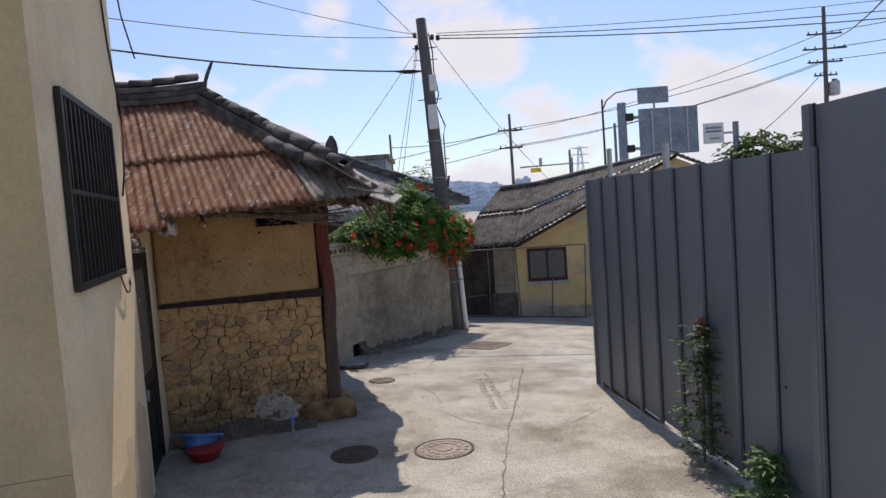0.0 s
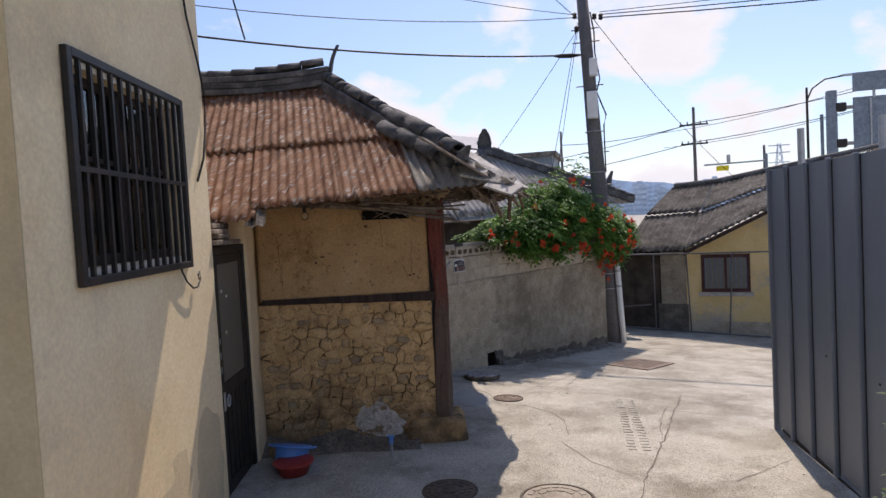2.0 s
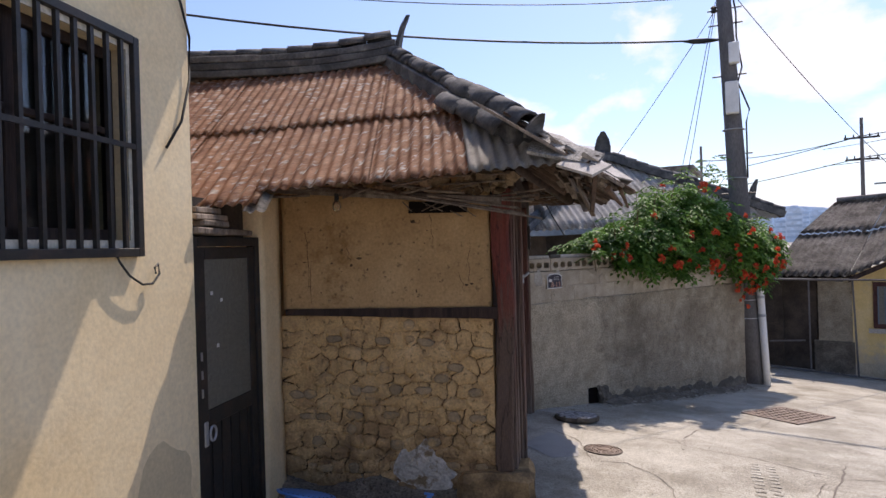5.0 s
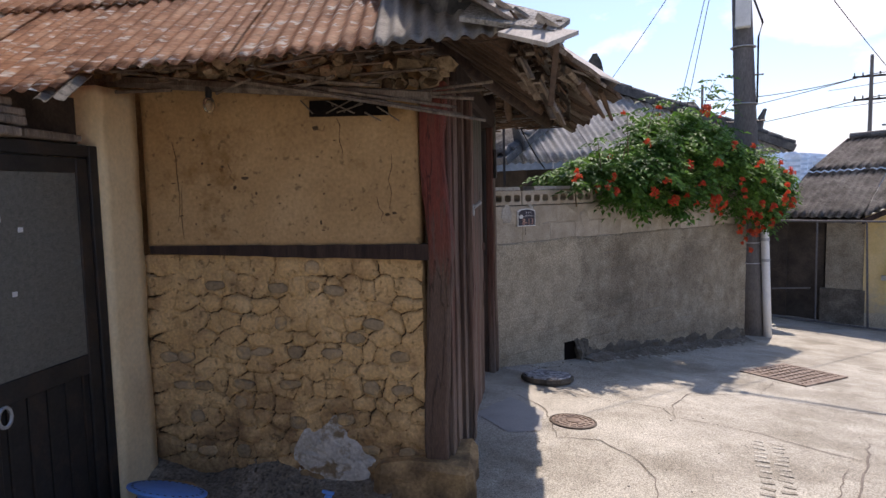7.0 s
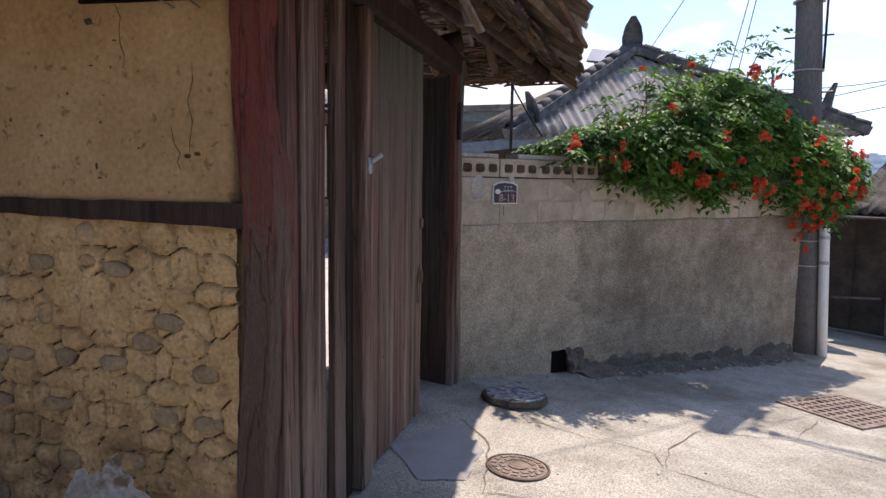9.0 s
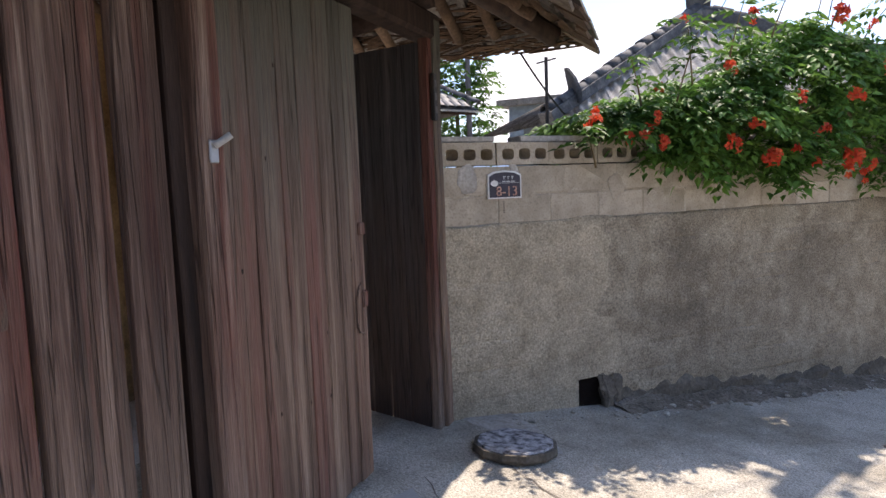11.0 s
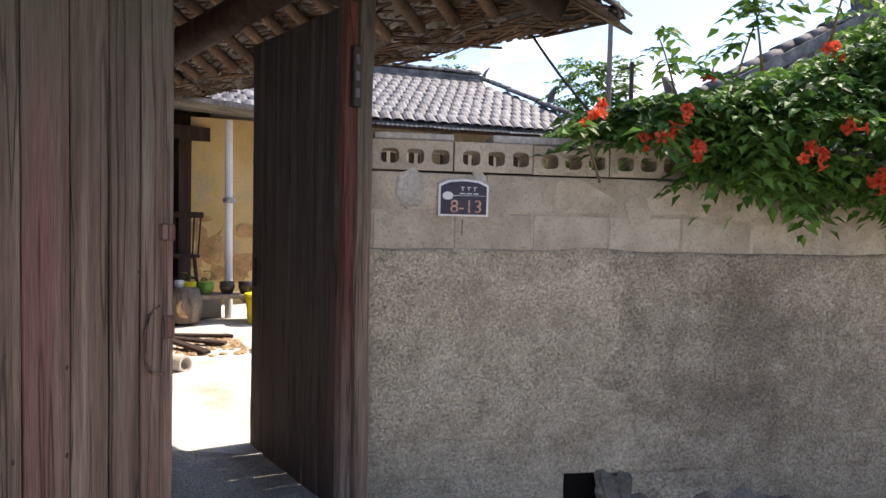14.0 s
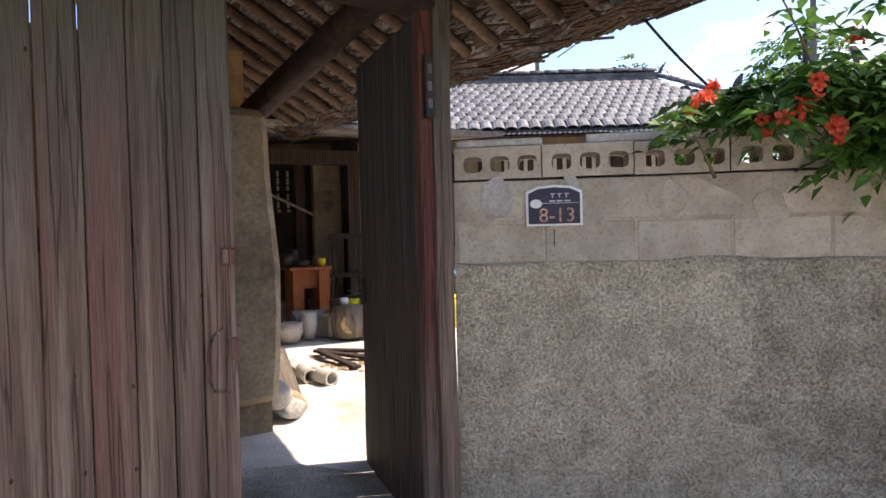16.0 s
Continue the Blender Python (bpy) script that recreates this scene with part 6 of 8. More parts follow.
tagged(part("grit", grit, concrete, None), "scattered grit and small stones on the lane", "grit", kind="stuff")
mortar_dirt = mat("lane_dirt", [(0.14, 0.118, 0.09), (0.21, 0.18, 0.14), (0.29, 0.25, 0.20)], 6, 0.95, 0.9, 60, fine_amount=0.45, pits=40.0, pit_depth=0.5, pit_at=(0.5, 0.68), bump_dist=0.02)
# dirt heaped against the walls
for nm, m, s0, s1, h in (("dirt", WALL, 1.25, 4.6, 0.05), ("dirt", MUD, -0.1, 1.35, 0.10)):
    bm = bmesh.new()
    n = int((s1 - s0) / 0.03)
    rows = []
    for k in range(n + 1):
        s = s0 + (s1 - s0) * k / n
        row = []
        for j, (o, hh) in enumerate(((0.03, 1.0), (-0.10, 0.62), (-0.20, 0.25), (-0.34, -0.25))):
            p = m @ Vector((s, o * (1 + 0.4 * noise.noise((s * 3, j, 4))), 0))
            row.append(bm.verts.new(on_ground(p.x, p.y, h * hh * (1 + 0.8 * noise.noise((s * 2.4, j * 1.3, 9)) + (0.6 if m is WALL else 0.2) * noise.noise((s * 13, j * 2.3, 5))))))
        rows.append(row)
    for a, b in zip(rows, rows[1:]):
        for j in range(3):
            bm.faces.new((a[j], a[j + 1], b[j + 1], b[j]))
    part(nm, bm, mortar_dirt, ground, "dark dirt banked along a wall foot", True)


def basin(name, x, y, r, h, material, label, tilt=(0, 0), lift=0.0, category="basin"):
    b = thing(name, label, category, Matrix.Translation(on_ground(x, y, lift)) @ pose(0, 0, 0, tilt[0], tilt[1], 0))
    part("bowl", lathe([(r * 0.72, 0.0), (r * 0.95, h * 0.9), (r * 1.04, h), (r * 1.04, h + 0.006), (r * 0.93, h * 0.92), (r * 0.70, 0.012), (0.01, 0.012)], 28), material, b, smooth=True)
    part("rim", lathe([(r * 1.02, h - 0.008), (r * 1.07, h - 0.004), (r * 1.07, h + 0.006), (r * 1.02, h + 0.008)], 28), material, b, smooth=True)
    return b


basin("basin", -2.32, 5.86, 0.16, 0.10, plastic_red, "faded red plastic basin on the ground")
lid = thing("bath_board", "blue plastic oval bath board leaning on a basin", "basin", Matrix.Translation(on_ground(-2.42, 6.04, 0.15)) @ pose(0, 0, 0, -14, 8, 20) @ Matrix.Diagonal((1.12, 0.85, 1, 1)))
part("board", lathe([(0.17, 0.0), (0.185, 0.008), (0.185, 0.016), (0.175, 0.02), (0.01, 0.02)], 30), plastic_blue, lid, smooth=True)
bm = bmesh.new()
for k in range(30):
    a = 2 * math.pi * k / 30
    box(bm, -0.006, 0.006, -0.003, 0.003, 0.019, 0.022, m=Matrix.Translation((0.16 * math.cos(a), 0.16 * math.sin(a), 0)))
tagged(part("rim_dots", bm, cable_mat, lid), kind="stuff")
part("stand", lathe([(0.12, -0.15), (0.13, 0.0), (0.01, 0.0)], 20), plastic_blue, lid)
tap = thing("standpipe", "short blue standpipe tap beside the stone wall", "tap", Matrix.Translation(on_ground(-1.62, 6.34)))
part("pipe", rodded((0, 0, -0.02), (0, 0, 0.12), 0.012, seg=10), grey_metal, tap)
part("tap_body", lathe([(0.012, 0.11), (0.02, 0.125), (0.02, 0.165), (0.012, 0.18)], 12), plastic_blue, tap, "blue tap body")
part("lever", boxed(-0.035, 0.035, -0.008, 0.008, 0.18, 0.195, bevel=0.003), plastic_blue, tap)
part("spout", rodded((0, 0, 0.145), (0.02, -0.045, 0.125), 0.009, seg=8), grey_metal, tap)
stone = bmesh.new()
bmesh.ops.create_icosphere(stone, subdivisions=3, radius=0.13, matrix=Matrix.Translation(on_ground(-2.58, 6.22, 0.03)) @ Matrix.Diagonal((1.2, 0.8, 0.45, 1)))
wobble(stone, 0.03, 7)
tagged(part("stone", stone, grey_stone, None, smooth=True), "flat grey stone lying at the wall corner", "stone")


def stone_disc():
    d = thing("floor_slab", "flat round slab with black and white speckled top", "slab", ground_tilt(-1.47, 9.52) @ pose(0, 0, 0, 0, 3, 20))
    speck = mat("speckled_top", [(0.04, 0.04, 0.045), (0.30, 0.30, 0.31), (0.55, 0.55, 0.56)], 22, 0.7, 0.2, 90, detail=2)
    part("rubber_base", lathe([(0.235, 0.0), (0.245, 0.02), (0.24, 0.05), (0.01, 0.05)], 12), dark_cement, d)
    bm = lathe([(0.22, 0.048), (0.215, 0.062), (0.01, 0.064)], 12)
    wobble(bm, 0.008, 12)
    part("speckled_face", bm, speck, d)


stone_disc()


# ---- steel fence ----
def fence_panel(s, w, z0, z1, m, parent):
    p = part("panel", boxed(s + 0.006, s + w - 0.006, -0.006, 0.0, z0, z1, m=m), steel, parent)
    return p


FM = along((2.16, 3.77), (-0.09, 0.99))
fence = thing("fence", "tall blue-grey ribbed steel hoarding along the lane", "fence")
n = 9
pw = 4.1 / n
for k in range(n):
    s = k * pw - 0.05
    zb = ground_z(*(FM @ Vector((s + pw / 2, 0, 0))).to_2d())
    fence_panel(s, pw, zb + 0.05, 1.70 + 0.003 * k, FM, fence)
    add_to(fence, "rib", boxed(s - 0.022, s + 0.022, -0.002, 0.034, zb + 0.04, 1.71 + 0.003 * k, bevel=0.008), steel, FM)
    # black strips draw in the dark crease line on both sides of each rib
    add_to(fence, "rib_edge", boxed(s - 0.032, s - 0.022, 0.0, 0.004, zb + 0.04, 1.705), black_iron, FM)
    add_to(fence, "rib_edge", boxed(s + 0.022, s + 0.030, 0.0, 0.012, zb + 0.04, 1.705), black_iron, FM)
add_to(fence, "end_post", boxed(4.04, 4.08, -0.03, 0.03, -1.0, 1.73, bevel=0.004), steel, FM)
add_to(fence, "foot_rail", boxed(0, 3.97, -0.035, -0.01, -0.75, -0.68), black_iron, FM)
for k in range(5):
    add_to(fence, "bolt", boxed(0.3 + 0.85 * k, 0.315 + 0.85 * k, 0.0, 0.006, 0.2, 0.215), black_iron, FM)
for s, zt in ((3.6, 2.05), (2.15, 1.95)):
    add_to(fence, "post", rodded((s, -0.12, -1.0), (s, -0.12, zt), 0.03, seg=10), grey_metal, FM, "round steel support post")
tall = thing("fence", "taller plain grey steel hoarding panel beside the lane", "fence")
for k in range(6):
    s = -0.75 * (k + 1)
    fence_panel(s, 0.75, -0.55, 1.94, FM, tall)
    if k:
        add_to(tall, "rib", boxed(s + 0.73, s + 0.77, 0.0, 0.03, -0.5, 1.95, bevel=0.006), steel, FM)
add_to(tall, "edge_post", boxed(-0.06, 0.0, -0.02, 0.045, -0.6, 1.95, bevel=0.006), steel, FM)
# thin black strip draws in the panel's dark edge line
add_to(tall, "edge_strip", boxed(-0.066, -0.06, 0.0, 0.012, -0.6, 1.95), black_iron, FM)


def weed(name, x, y, h, seed, label, spread=0.16, n=46, leaf=0.06):
    w = thing(name, label, "weed", Matrix.Translation(on_ground(x, y)))
    r = random.Random(seed)
    bm = bmesh.new()
    cs = []
    for k in range(n):
        t = r.random() ** 0.8
        a = r.uniform(0, 2 * math.pi)
        rad = spread * (1 - 0.75 * t) * r.uniform(0.3, 1)
        p = Vector((rad * math.cos(a), rad * math.sin(a), h * (0.03 + 0.95 * t)))
        cs.append((tuple(p), r.uniform(0.5, 0.95), r.uniform(0.0, 0.8)))
    for k in range(4):
        a = r.uniform(0, 6.28)
        tube(bm, [(0, 0, 0), (0.03 * math.cos(a), 0.03 * math.sin(a), h * 0.5), (0.07 * math.cos(a), 0.07 * math.sin(a), h * r.uniform(0.75, 1.0))], [0.008, 0.006, 0.003], 5)
    part("stem", bm, stem_mat, w, smooth=True)
    foliage("leaves", cs, seed, bush_leaf, w, leaf)


weed("weed", 1.94, 4.98, 1.12, 3, "tall green weed growing at the fence foot", 0.19, 150)
weed("weed", 2.03, 4.15, 0.34, 4, "low bright green weed tuft by the fence", 0.22, 80, 0.07)
dead = bmesh.new()
bmesh.ops.create_icosphere(dead, subdivisions=2, radius=0.05, matrix=Matrix.Translation((0.02, 0, 1.08)) @ Matrix.Diagonal((0.8, 0.8, 1.3, 1)))
wobble(dead, 0.04, 22)
part("dry_seed_head", dead, mat("dry_leaf", [(0.15, 0.06, 0.03), (0.2, 0.09, 0.05), (0.25, 0.12, 0.07)], 9), bpy.data.objects["weed"], "rust-brown dry seed head")


# ---- yellow house with the slate roof at the bend ----
HD = (0.98, -0.2)
SH = along((1.80, 16.41), HD)
shouse = thing("house", "low yellow plaster house with a mossy grey slate roof", "house", SH)
old_yellow = mat("stained_yellow", [(0.55, 0.40, 0.16), (0.64, 0.48, 0.22), (0.68, 0.53, 0.28)], 1.5, 0.85, 0.2, 40, stain=(0.40, 0.36, 0.30), stain_scale=0.9, stain_at=(0.52, 0.66), fine_amount=0.1)
bm = bmesh.new()
o = [(0, -1.7), (6.0, -1.7), (6.0, 1.36), (4.0, 2.34), (0, 0.48)]
for y in (0, 0.2):
    bm.faces.new([bm.verts.new((x, y, z)) for x, z in o])
bm.verts.ensure_lookup_table()
for k in range(5):
    bm.faces.new((bm.verts[k], bm.verts[(k + 1) % 5], bm.verts[5 + (k + 1) % 5], bm.verts[5 + k]))
bmesh.ops.recalc_face_normals(bm, faces=bm.faces[:])
part("wall_gable", bm, old_yellow, shouse)
bm = bmesh.new()
box(bm, 0.02, 5.9, -0.008, 0.0, -1.7, -1.12)
part("wall_foot", bm, render_coat, shouse, "damp grey wall foot")
part("wall_side", boxed(0.0, 0.2, 0.2, 5.0, -1.7, 0.45), render_coat, shouse)
w = part("window", boxed(0.32, 1.30, -0.03, -0.004, -0.47, 0.36), mat("dark_red_wood", [(0.05, 0.022, 0.02), (0.08, 0.035, 0.03), (0.10, 0.05, 0.04)], 5), shouse, "barred window in a dark red frame")
part("pane", boxed(0.39, 1.23, -0.036, -0.03, -0.39, 0.28), frosted, w)
for k in range(9):
    x = 0.40 + 0.82 * k / 8
    part("bar", boxed(x - 0.01, x + 0.01, -0.06, -0.037, -0.39, 0.28), mat("blue_grey_bar", [(0.10, 0.13, 0.16), (0.13, 0.16, 0.19), (0.16, 0.19, 0.22)], 5) if k == 0 else bpy.data.materials["blue_grey_bar"], w)
part("mullion", boxed(0.79, 0.84, -0.066, -0.03, -0.45, 0.33), bpy.data.materials["dark_red_wood"], w)
part("sill", boxed(0.25, 1.36, -0.05, 0.0, -0.56, -0.48), white_cement, w)
# shed in the corner, open front; its inner shade is painted near-black
part("shed_back", boxed(-1.5, 0.0, 1.0, 1.1, -1.7, 0.5), soot_shade, shouse)
part("shed_wall", boxed(-0.55, 0.0, 0.02, 0.12, -0.75, 0.42), dark_render, shouse, "grey rendered shed wall")
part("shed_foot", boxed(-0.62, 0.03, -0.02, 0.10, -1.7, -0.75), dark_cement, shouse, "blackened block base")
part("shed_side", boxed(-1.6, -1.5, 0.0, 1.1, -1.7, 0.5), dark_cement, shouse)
part("shed_door", boxed(-1.15, -0.58, 0.10, 0.14, -1.6, 0.4), soot_shade, shouse, "doorway sheet painted black for the unlit inside")
part("shed_panel", boxed(-1.5, -1.15, 0.04, 0.1, -1.7, 0.45), soot_shade, shouse)
# roof planes
A, B, C = Vector((-1.35, -0.25, 0.47)), Vector((-0.02, -0.25, 0.47)), Vector((4.0, -0.25, 2.45))
ridge_b = Vector((4.6, 5.0, 2.75))
vrow = [B, C, ridge_b, Vector((0.35, 4.2, 2.05))]


def ribbed(corners, pitch, amp, thick, nv=6):
    """A wavy four-cornered sheet: waves follow from corner 0 to 1 and run towards 3 and 2."""
    a, b, c, d = [Vector(p) for p in corners]
    nn = (b - a).cross(d - a).normalized()
    nu = max(2, int(max((b - a).length, (c - d).length) / pitch * 4))
    bm = bmesh.new()
    g = []
    for j in range(nv + 1):
        t = j / nv
        p, q = a.lerp(d, t), b.lerp(c, t)
        g.append([bm.verts.new(p.lerp(q, i / nu) + nn * (amp * math.sin(2 * math.pi * i / 4) + 0.012 * noise.noise((i * 0.05, j, 1)))) for i in range(nu + 1)])
    for j in range(nv):
        for i in range(nu):
            bm.faces.new((g[j][i], g[j][i + 1], g[j + 1][i + 1], g[j + 1][i]))
    bmesh.ops.solidify(bm, geom=bm.faces[:], thickness=thick)
    return bm


far_slate = slate
lowz = Vector((0, 0, -0.012))
m1, m2 = B.lerp(vrow[3], 0.52), C.lerp(ridge_b, 0.30)
mA = Vector((-1.15, 1.9, 1.25))
part("roof_sheet", ribbed([A, B, m1, mA], 0.13, 0.018, 0.012), far_slate, shouse, "grey corrugated slate, lichen-stained", True)
part("roof_sheet", ribbed([B, C, C + Vector((0.1, 1.6, 0.12)), m1], 0.13, 0.018, 0.012), far_slate, shouse, "grey corrugated slate, lichen-stained", True)
part("roof_sheet", ribbed([mA + lowz * -2, m1 + lowz * -2, vrow[3], Vector((-0.75, 4.2, 2.0))], 0.13, 0.018, 0.012), far_slate, shouse, "grey corrugated slate, lichen-stained", True)
part("roof_sheet", ribbed([m1 + lowz * -2, C + Vector((0.1, 1.6, 0.145)), ridge_b, vrow[3]], 0.13, 0.018, 0.012), far_slate, shouse, "grey corrugated slate, lichen-stained", True)
part("roof_sheet", ribbed([C, Vector((8.0, -0.25, 0.47)), Vector((8.6, 5.0, 0.77)), ridge_b], 0.13, 0.018, 0.012), far_slate, shouse, "grey corrugated slate, lichen-stained", True)
part("verge_board", slabbed([B + Vector((0, 0.0, -0.02)), B + Vector((0, 0, -0.11)), C + Vector((0, 0, -0.11)), C + Vector((0, 0, -0.02))], 0.03), dark_wood, shouse, "dark timber verge board")
part("eave_pipe", rodded((-1.4, -0.3, 0.42), (-0.1, -0.3, 0.40), 0.022, seg=8), pole_mat, shouse)
part("ridge_cap", tube_bm([(-0.7, 4.2, 2.05), (0.4, 4.2, 2.1), (4.6, 5.0, 2.8)], 0.07, 8), slate, shouse)

gate_frame = thing("metal_gate", "rusty steel frame gate leaning before the shed", "gate", SH @ Matrix.Translation((0, -0.45, 0)))
for p, q in (((-1.42, 0, -1.22), (-1.42, 0, 0.42)), ((-0.62, 0.02, -1.25), (-0.62, -0.05, 0.42)), ((0.12, 0, -1.30), (0.06, 0, 0.40)), ((0.88, 0, -1.34), (0.98, 0, 0.40)), ((1.68, 0, -1.36), (1.76, 0, 0.42)), ((-1.42, 0, 0.42), (1.76, 0, 0.42)), ((-1.42, 0, -1.22), (1.68, 0, -1.36)), ((-1.3, 0, -0.75), (-0.7, 0, -0.7))):
    part("tube", rodded(p, q, 0.016, seg=6), pole_mat, gate_frame)


# ---- house behind the vine ----
vhouse = thing("house", "farmhouse with grey corrugated hip roof and dark ridge tiles", "house")
L0, R0, TOPF = Vector((-3.25, 13.0, 1.42)), Vector((0.75, 16.6, 1.60)), Vector((-2.56, 16.0, 2.92))
TOPR = TOPF + Vector((0.2, 0.04, -0.07))
bleached = mat("bleached_slate", [(0.40, 0.385, 0.36), (0.54, 0.525, 0.50), (0.64, 0.625, 0.60)], 3, 0.9, 0.4, 45, stain=(0.22, 0.21, 0.19), stain_scale=2.5, stain_at=(0.54, 0.70), fine_amount=0.3)
vu = (R0 - L0).normalized()
vn = vu.cross(TOPF - L0).normalized()
vv = vn.cross(vu).normalized()
va, vb, vl = (TOPF - L0).dot(vu), (TOPF - L0).dot(vv), (R0 - L0).length
vr2 = (TOPR - L0).dot(vu)
x = 0.0
while x < vl:
    dx = x
    bm = corrugated(L0 + vu * x, vu, vv, min(0.8, vl - x) + 0.02, vb, pitch=0.13, amp=0.02, keep=lambda a, b: va * b / vb - 0.05 < a + dx < vl - (vl - vr2) * b / vb + 0.05, vstep=0.3, thick=0.008, sag=0.02)
    part("roof_sheet", bm, bleached, vhouse, "pale grey corrugated slate", True) if len(bm.faces) else bm.free()
    x += 0.8
LB = Vector((-6.0, 15.5, 1.5))
part("roof_side", ribbed([LB, L0, TOPF, TOPF + Vector((-0.6, 0.8, 0))], 0.13, 0.02, 0.008, 3), slate, vhouse, "", True)
part("roof_back", ribbed([R0, Vector((-2.5, 20.5, 1.6)), TOPF + Vector((-0.6, 0.8, 0)), TOPR], 0.13, 0.02, 0.008, 3), slate, vhouse, "", True)
# near-black colour carries the shade of the eave on this wall
part("wall", slabbed([(-3.1, 13.7, 1.35), (-0.1, 16.4, 1.45), (-2.4, 19.5, 1.4), (-5.2, 16.0, 1.4)], 2.6), soot_shade, vhouse, "wall under the eave, shade painted near-black")
for a, b, sd in ((L0, TOPF, 1), (TOPF, TOPR, 2), (R0, TOPR, 3)):
    a, b = a + Vector((0, 0, 0.05)), b + Vector((0, 0, 0.07))
    bm = boxed(0, (b - a).length, -0.10, 0.10, -0.06, 0.06)
    add_to(vhouse, "ridge_course", bm, tile, facing(a, b - a))
    tile_row(vhouse, a + Vector((0, 0, 0.06)), b + Vector((0, 0, 0.06)), small_tile, 0.24, 0.012, sd)
finial(vhouse, TOPF + Vector((0, 0, 0.08)), (0.3, -0.9), 0.48, 0.30)
finial(vhouse, L0 + Vector((0.16, 0.45, 0.22)), (-0.6, -0.8), 0.40, 0.24)
finial(vhouse, Vector((0.16, 16.48, 1.86)), (0.9, -0.3), 0.48, 0.28)
tile_row(vhouse, Vector((0.1, 16.45, 1.82)), TOPR + Vector((0, 0, 0.1)), small_tile, 0.24, 0.012, 7)

# ---- courtyard ----
MH = along((-8.3, 12.48), (0.305, 0.952))
main = thing("house", "long farmhouse with a grey tiled roof across the courtyard", "house", MH)
bm = bmesh.new()
pan = half_tile(0.10, 0.30, 0.015, 5)
part("wall_front", boxed(-6.0, 4.0, 1.0, 1.15, -0.7, 2.5), clay_grey, main, "brown clay plastered wall")
part("wall_low", boxed(-6.0, 4.0, 0.96, 1.0, -0.7, 0.3), clay_grey, main)
part("wall_end", boxed(3.9, 4.0, 1.0, 5.0, -0.7, 2.5), ochre, main)
part("platform", boxed(-6.0, 4.2, 0.1, 1.0, -0.8, -0.35), smooth_cement, main)
for x in (-4.6, -2.4, -0.2, 2.0, 3.6):
    part("timber_post", boxed(x - 0.09, x + 0.09, 0.9, 1.06, -0.5, 2.4), dark_wood, main)
for x0 in (-4.3, -2.1, 0.1, 2.2):
    d = part("lattice_window", boxed(x0, x0 + 1.6, 0.93, 1.0, 0.45, 1.95), dark_wood, main, "dark timber lattice window")
    for k in range(10):
        part("lattice_bar", boxed(x0 + 0.16 * k + 0.04, x0 + 0.16 * k + 0.10, 0.915, 0.93, 0.5, 1.9), cream, d)
part("eave_soffit", slabbed([(-6.4, 0.05, 2.10), (4.5, 0.05, 2.10), (4.3, 1.2, 2.5), (-6.4, 1.2, 2.5)], 0.04), dark_wood, main)
part("eave_sheet", ribbed([(-6.4, -0.12, 2.10), (4.55, -0.12, 2.10), (4.5, 0.25, 2.22), (-6.4, 0.25, 2.22)], 0.076, 0.012, 0.006, 1), white_paint, main, "white corrugated eave strip", True)
bm = bmesh.new()
slab(bm, [(-6.4, 0, 2.17), (4.5, 0, 2.17), (3.0, 2.2, 3.32), (-6.4, 2.2, 3.32)], 0.06)
part("roof_bed", bm, tile, main)
bm = bmesh.new()
slab(bm, [(4.5, 0, 2.17), (4.5, 5.0, 2.17), (3.0, 2.4, 3.32), (3.0, 2.2, 3.32)], 0.06)
part("roof_hip", bm, tile, main)
slope = Vector((0, 2.2, 1.15)).normalized()
tr = random.Random(77)
tile_white = mat("weathered_pan_tile", [(0.045, 0.045, 0.046), (0.10, 0.10, 0.10), (0.21, 0.21, 0.205)], 7.0, 0.6, 0.3, 40, vary=0.2, spec=0.5)
pan2 = pan.copy()
pan2.materials.clear()
pan2.materials.append(tile_white)
tv, tf = [], []
src = [v.co.copy() for v in pan2.vertices]
sf = [tuple(p.vertices) for p in pan2.polygons]
for row in range(11):
    for k in range(58):
        x = -6.3 + 0.185 * k + (0.09 if row % 2 else 0)
        y = 0.21 * row
        if x > 4.45 - 1.5 * y / 2.2:
            continue
        m = facing(Vector((x, y, 2.17 + 1.15 * y / 2.2 + 0.012)), slope)
        m = m @ pose(tr.uniform(-0.01, 0.01), 0, 0.05 * 0, tr.uniform(-3, 3), -5, tr.uniform(-2, 2)) @ Matrix.Diagonal((1, 1.0, 0.55, 1))
        i = len(tv)
        tv += [tuple(m @ c) for c in src]
        tf += [tuple(i + q for q in f) for f in sf]
me = bpy.data.meshes.new("roof_tiles")
me.from_pydata(tv, [], tf)
me.materials.append(tile_white)
ob = new("roof_tiles", me)
ob.parent = main
tagged(ob, "rows of grey sun-bleached roof tiles", kind="stuff")
bm = bmesh.new()
for j in range(3):
    box(bm, -6.4, 3.1, 2.12 + 0.02 * j, 2.46 - 0.02 * j, 3.28 + 0.08 * j, 3.35 + 0.08 * j)
part("ridge_course", bm, tile, main)
tile_row(main, (-6.4, 2.3, 3.55), (3.1, 2.3, 3.55), small_tile, 0.26, 0.008, 8)
tile_row(main, (4.5, 0.0, 2.28), (3.1, 2.25, 3.44), small_tile, 0.24, 0.012, 9)
finial(main, Vector((3.15, 2.3, 3.5)), (1, 0), 0.22, 0.12)
finial(main, Vector((3.95, 0.95, 2.85)), (0.5, -0.85), 0.28, 0.16)

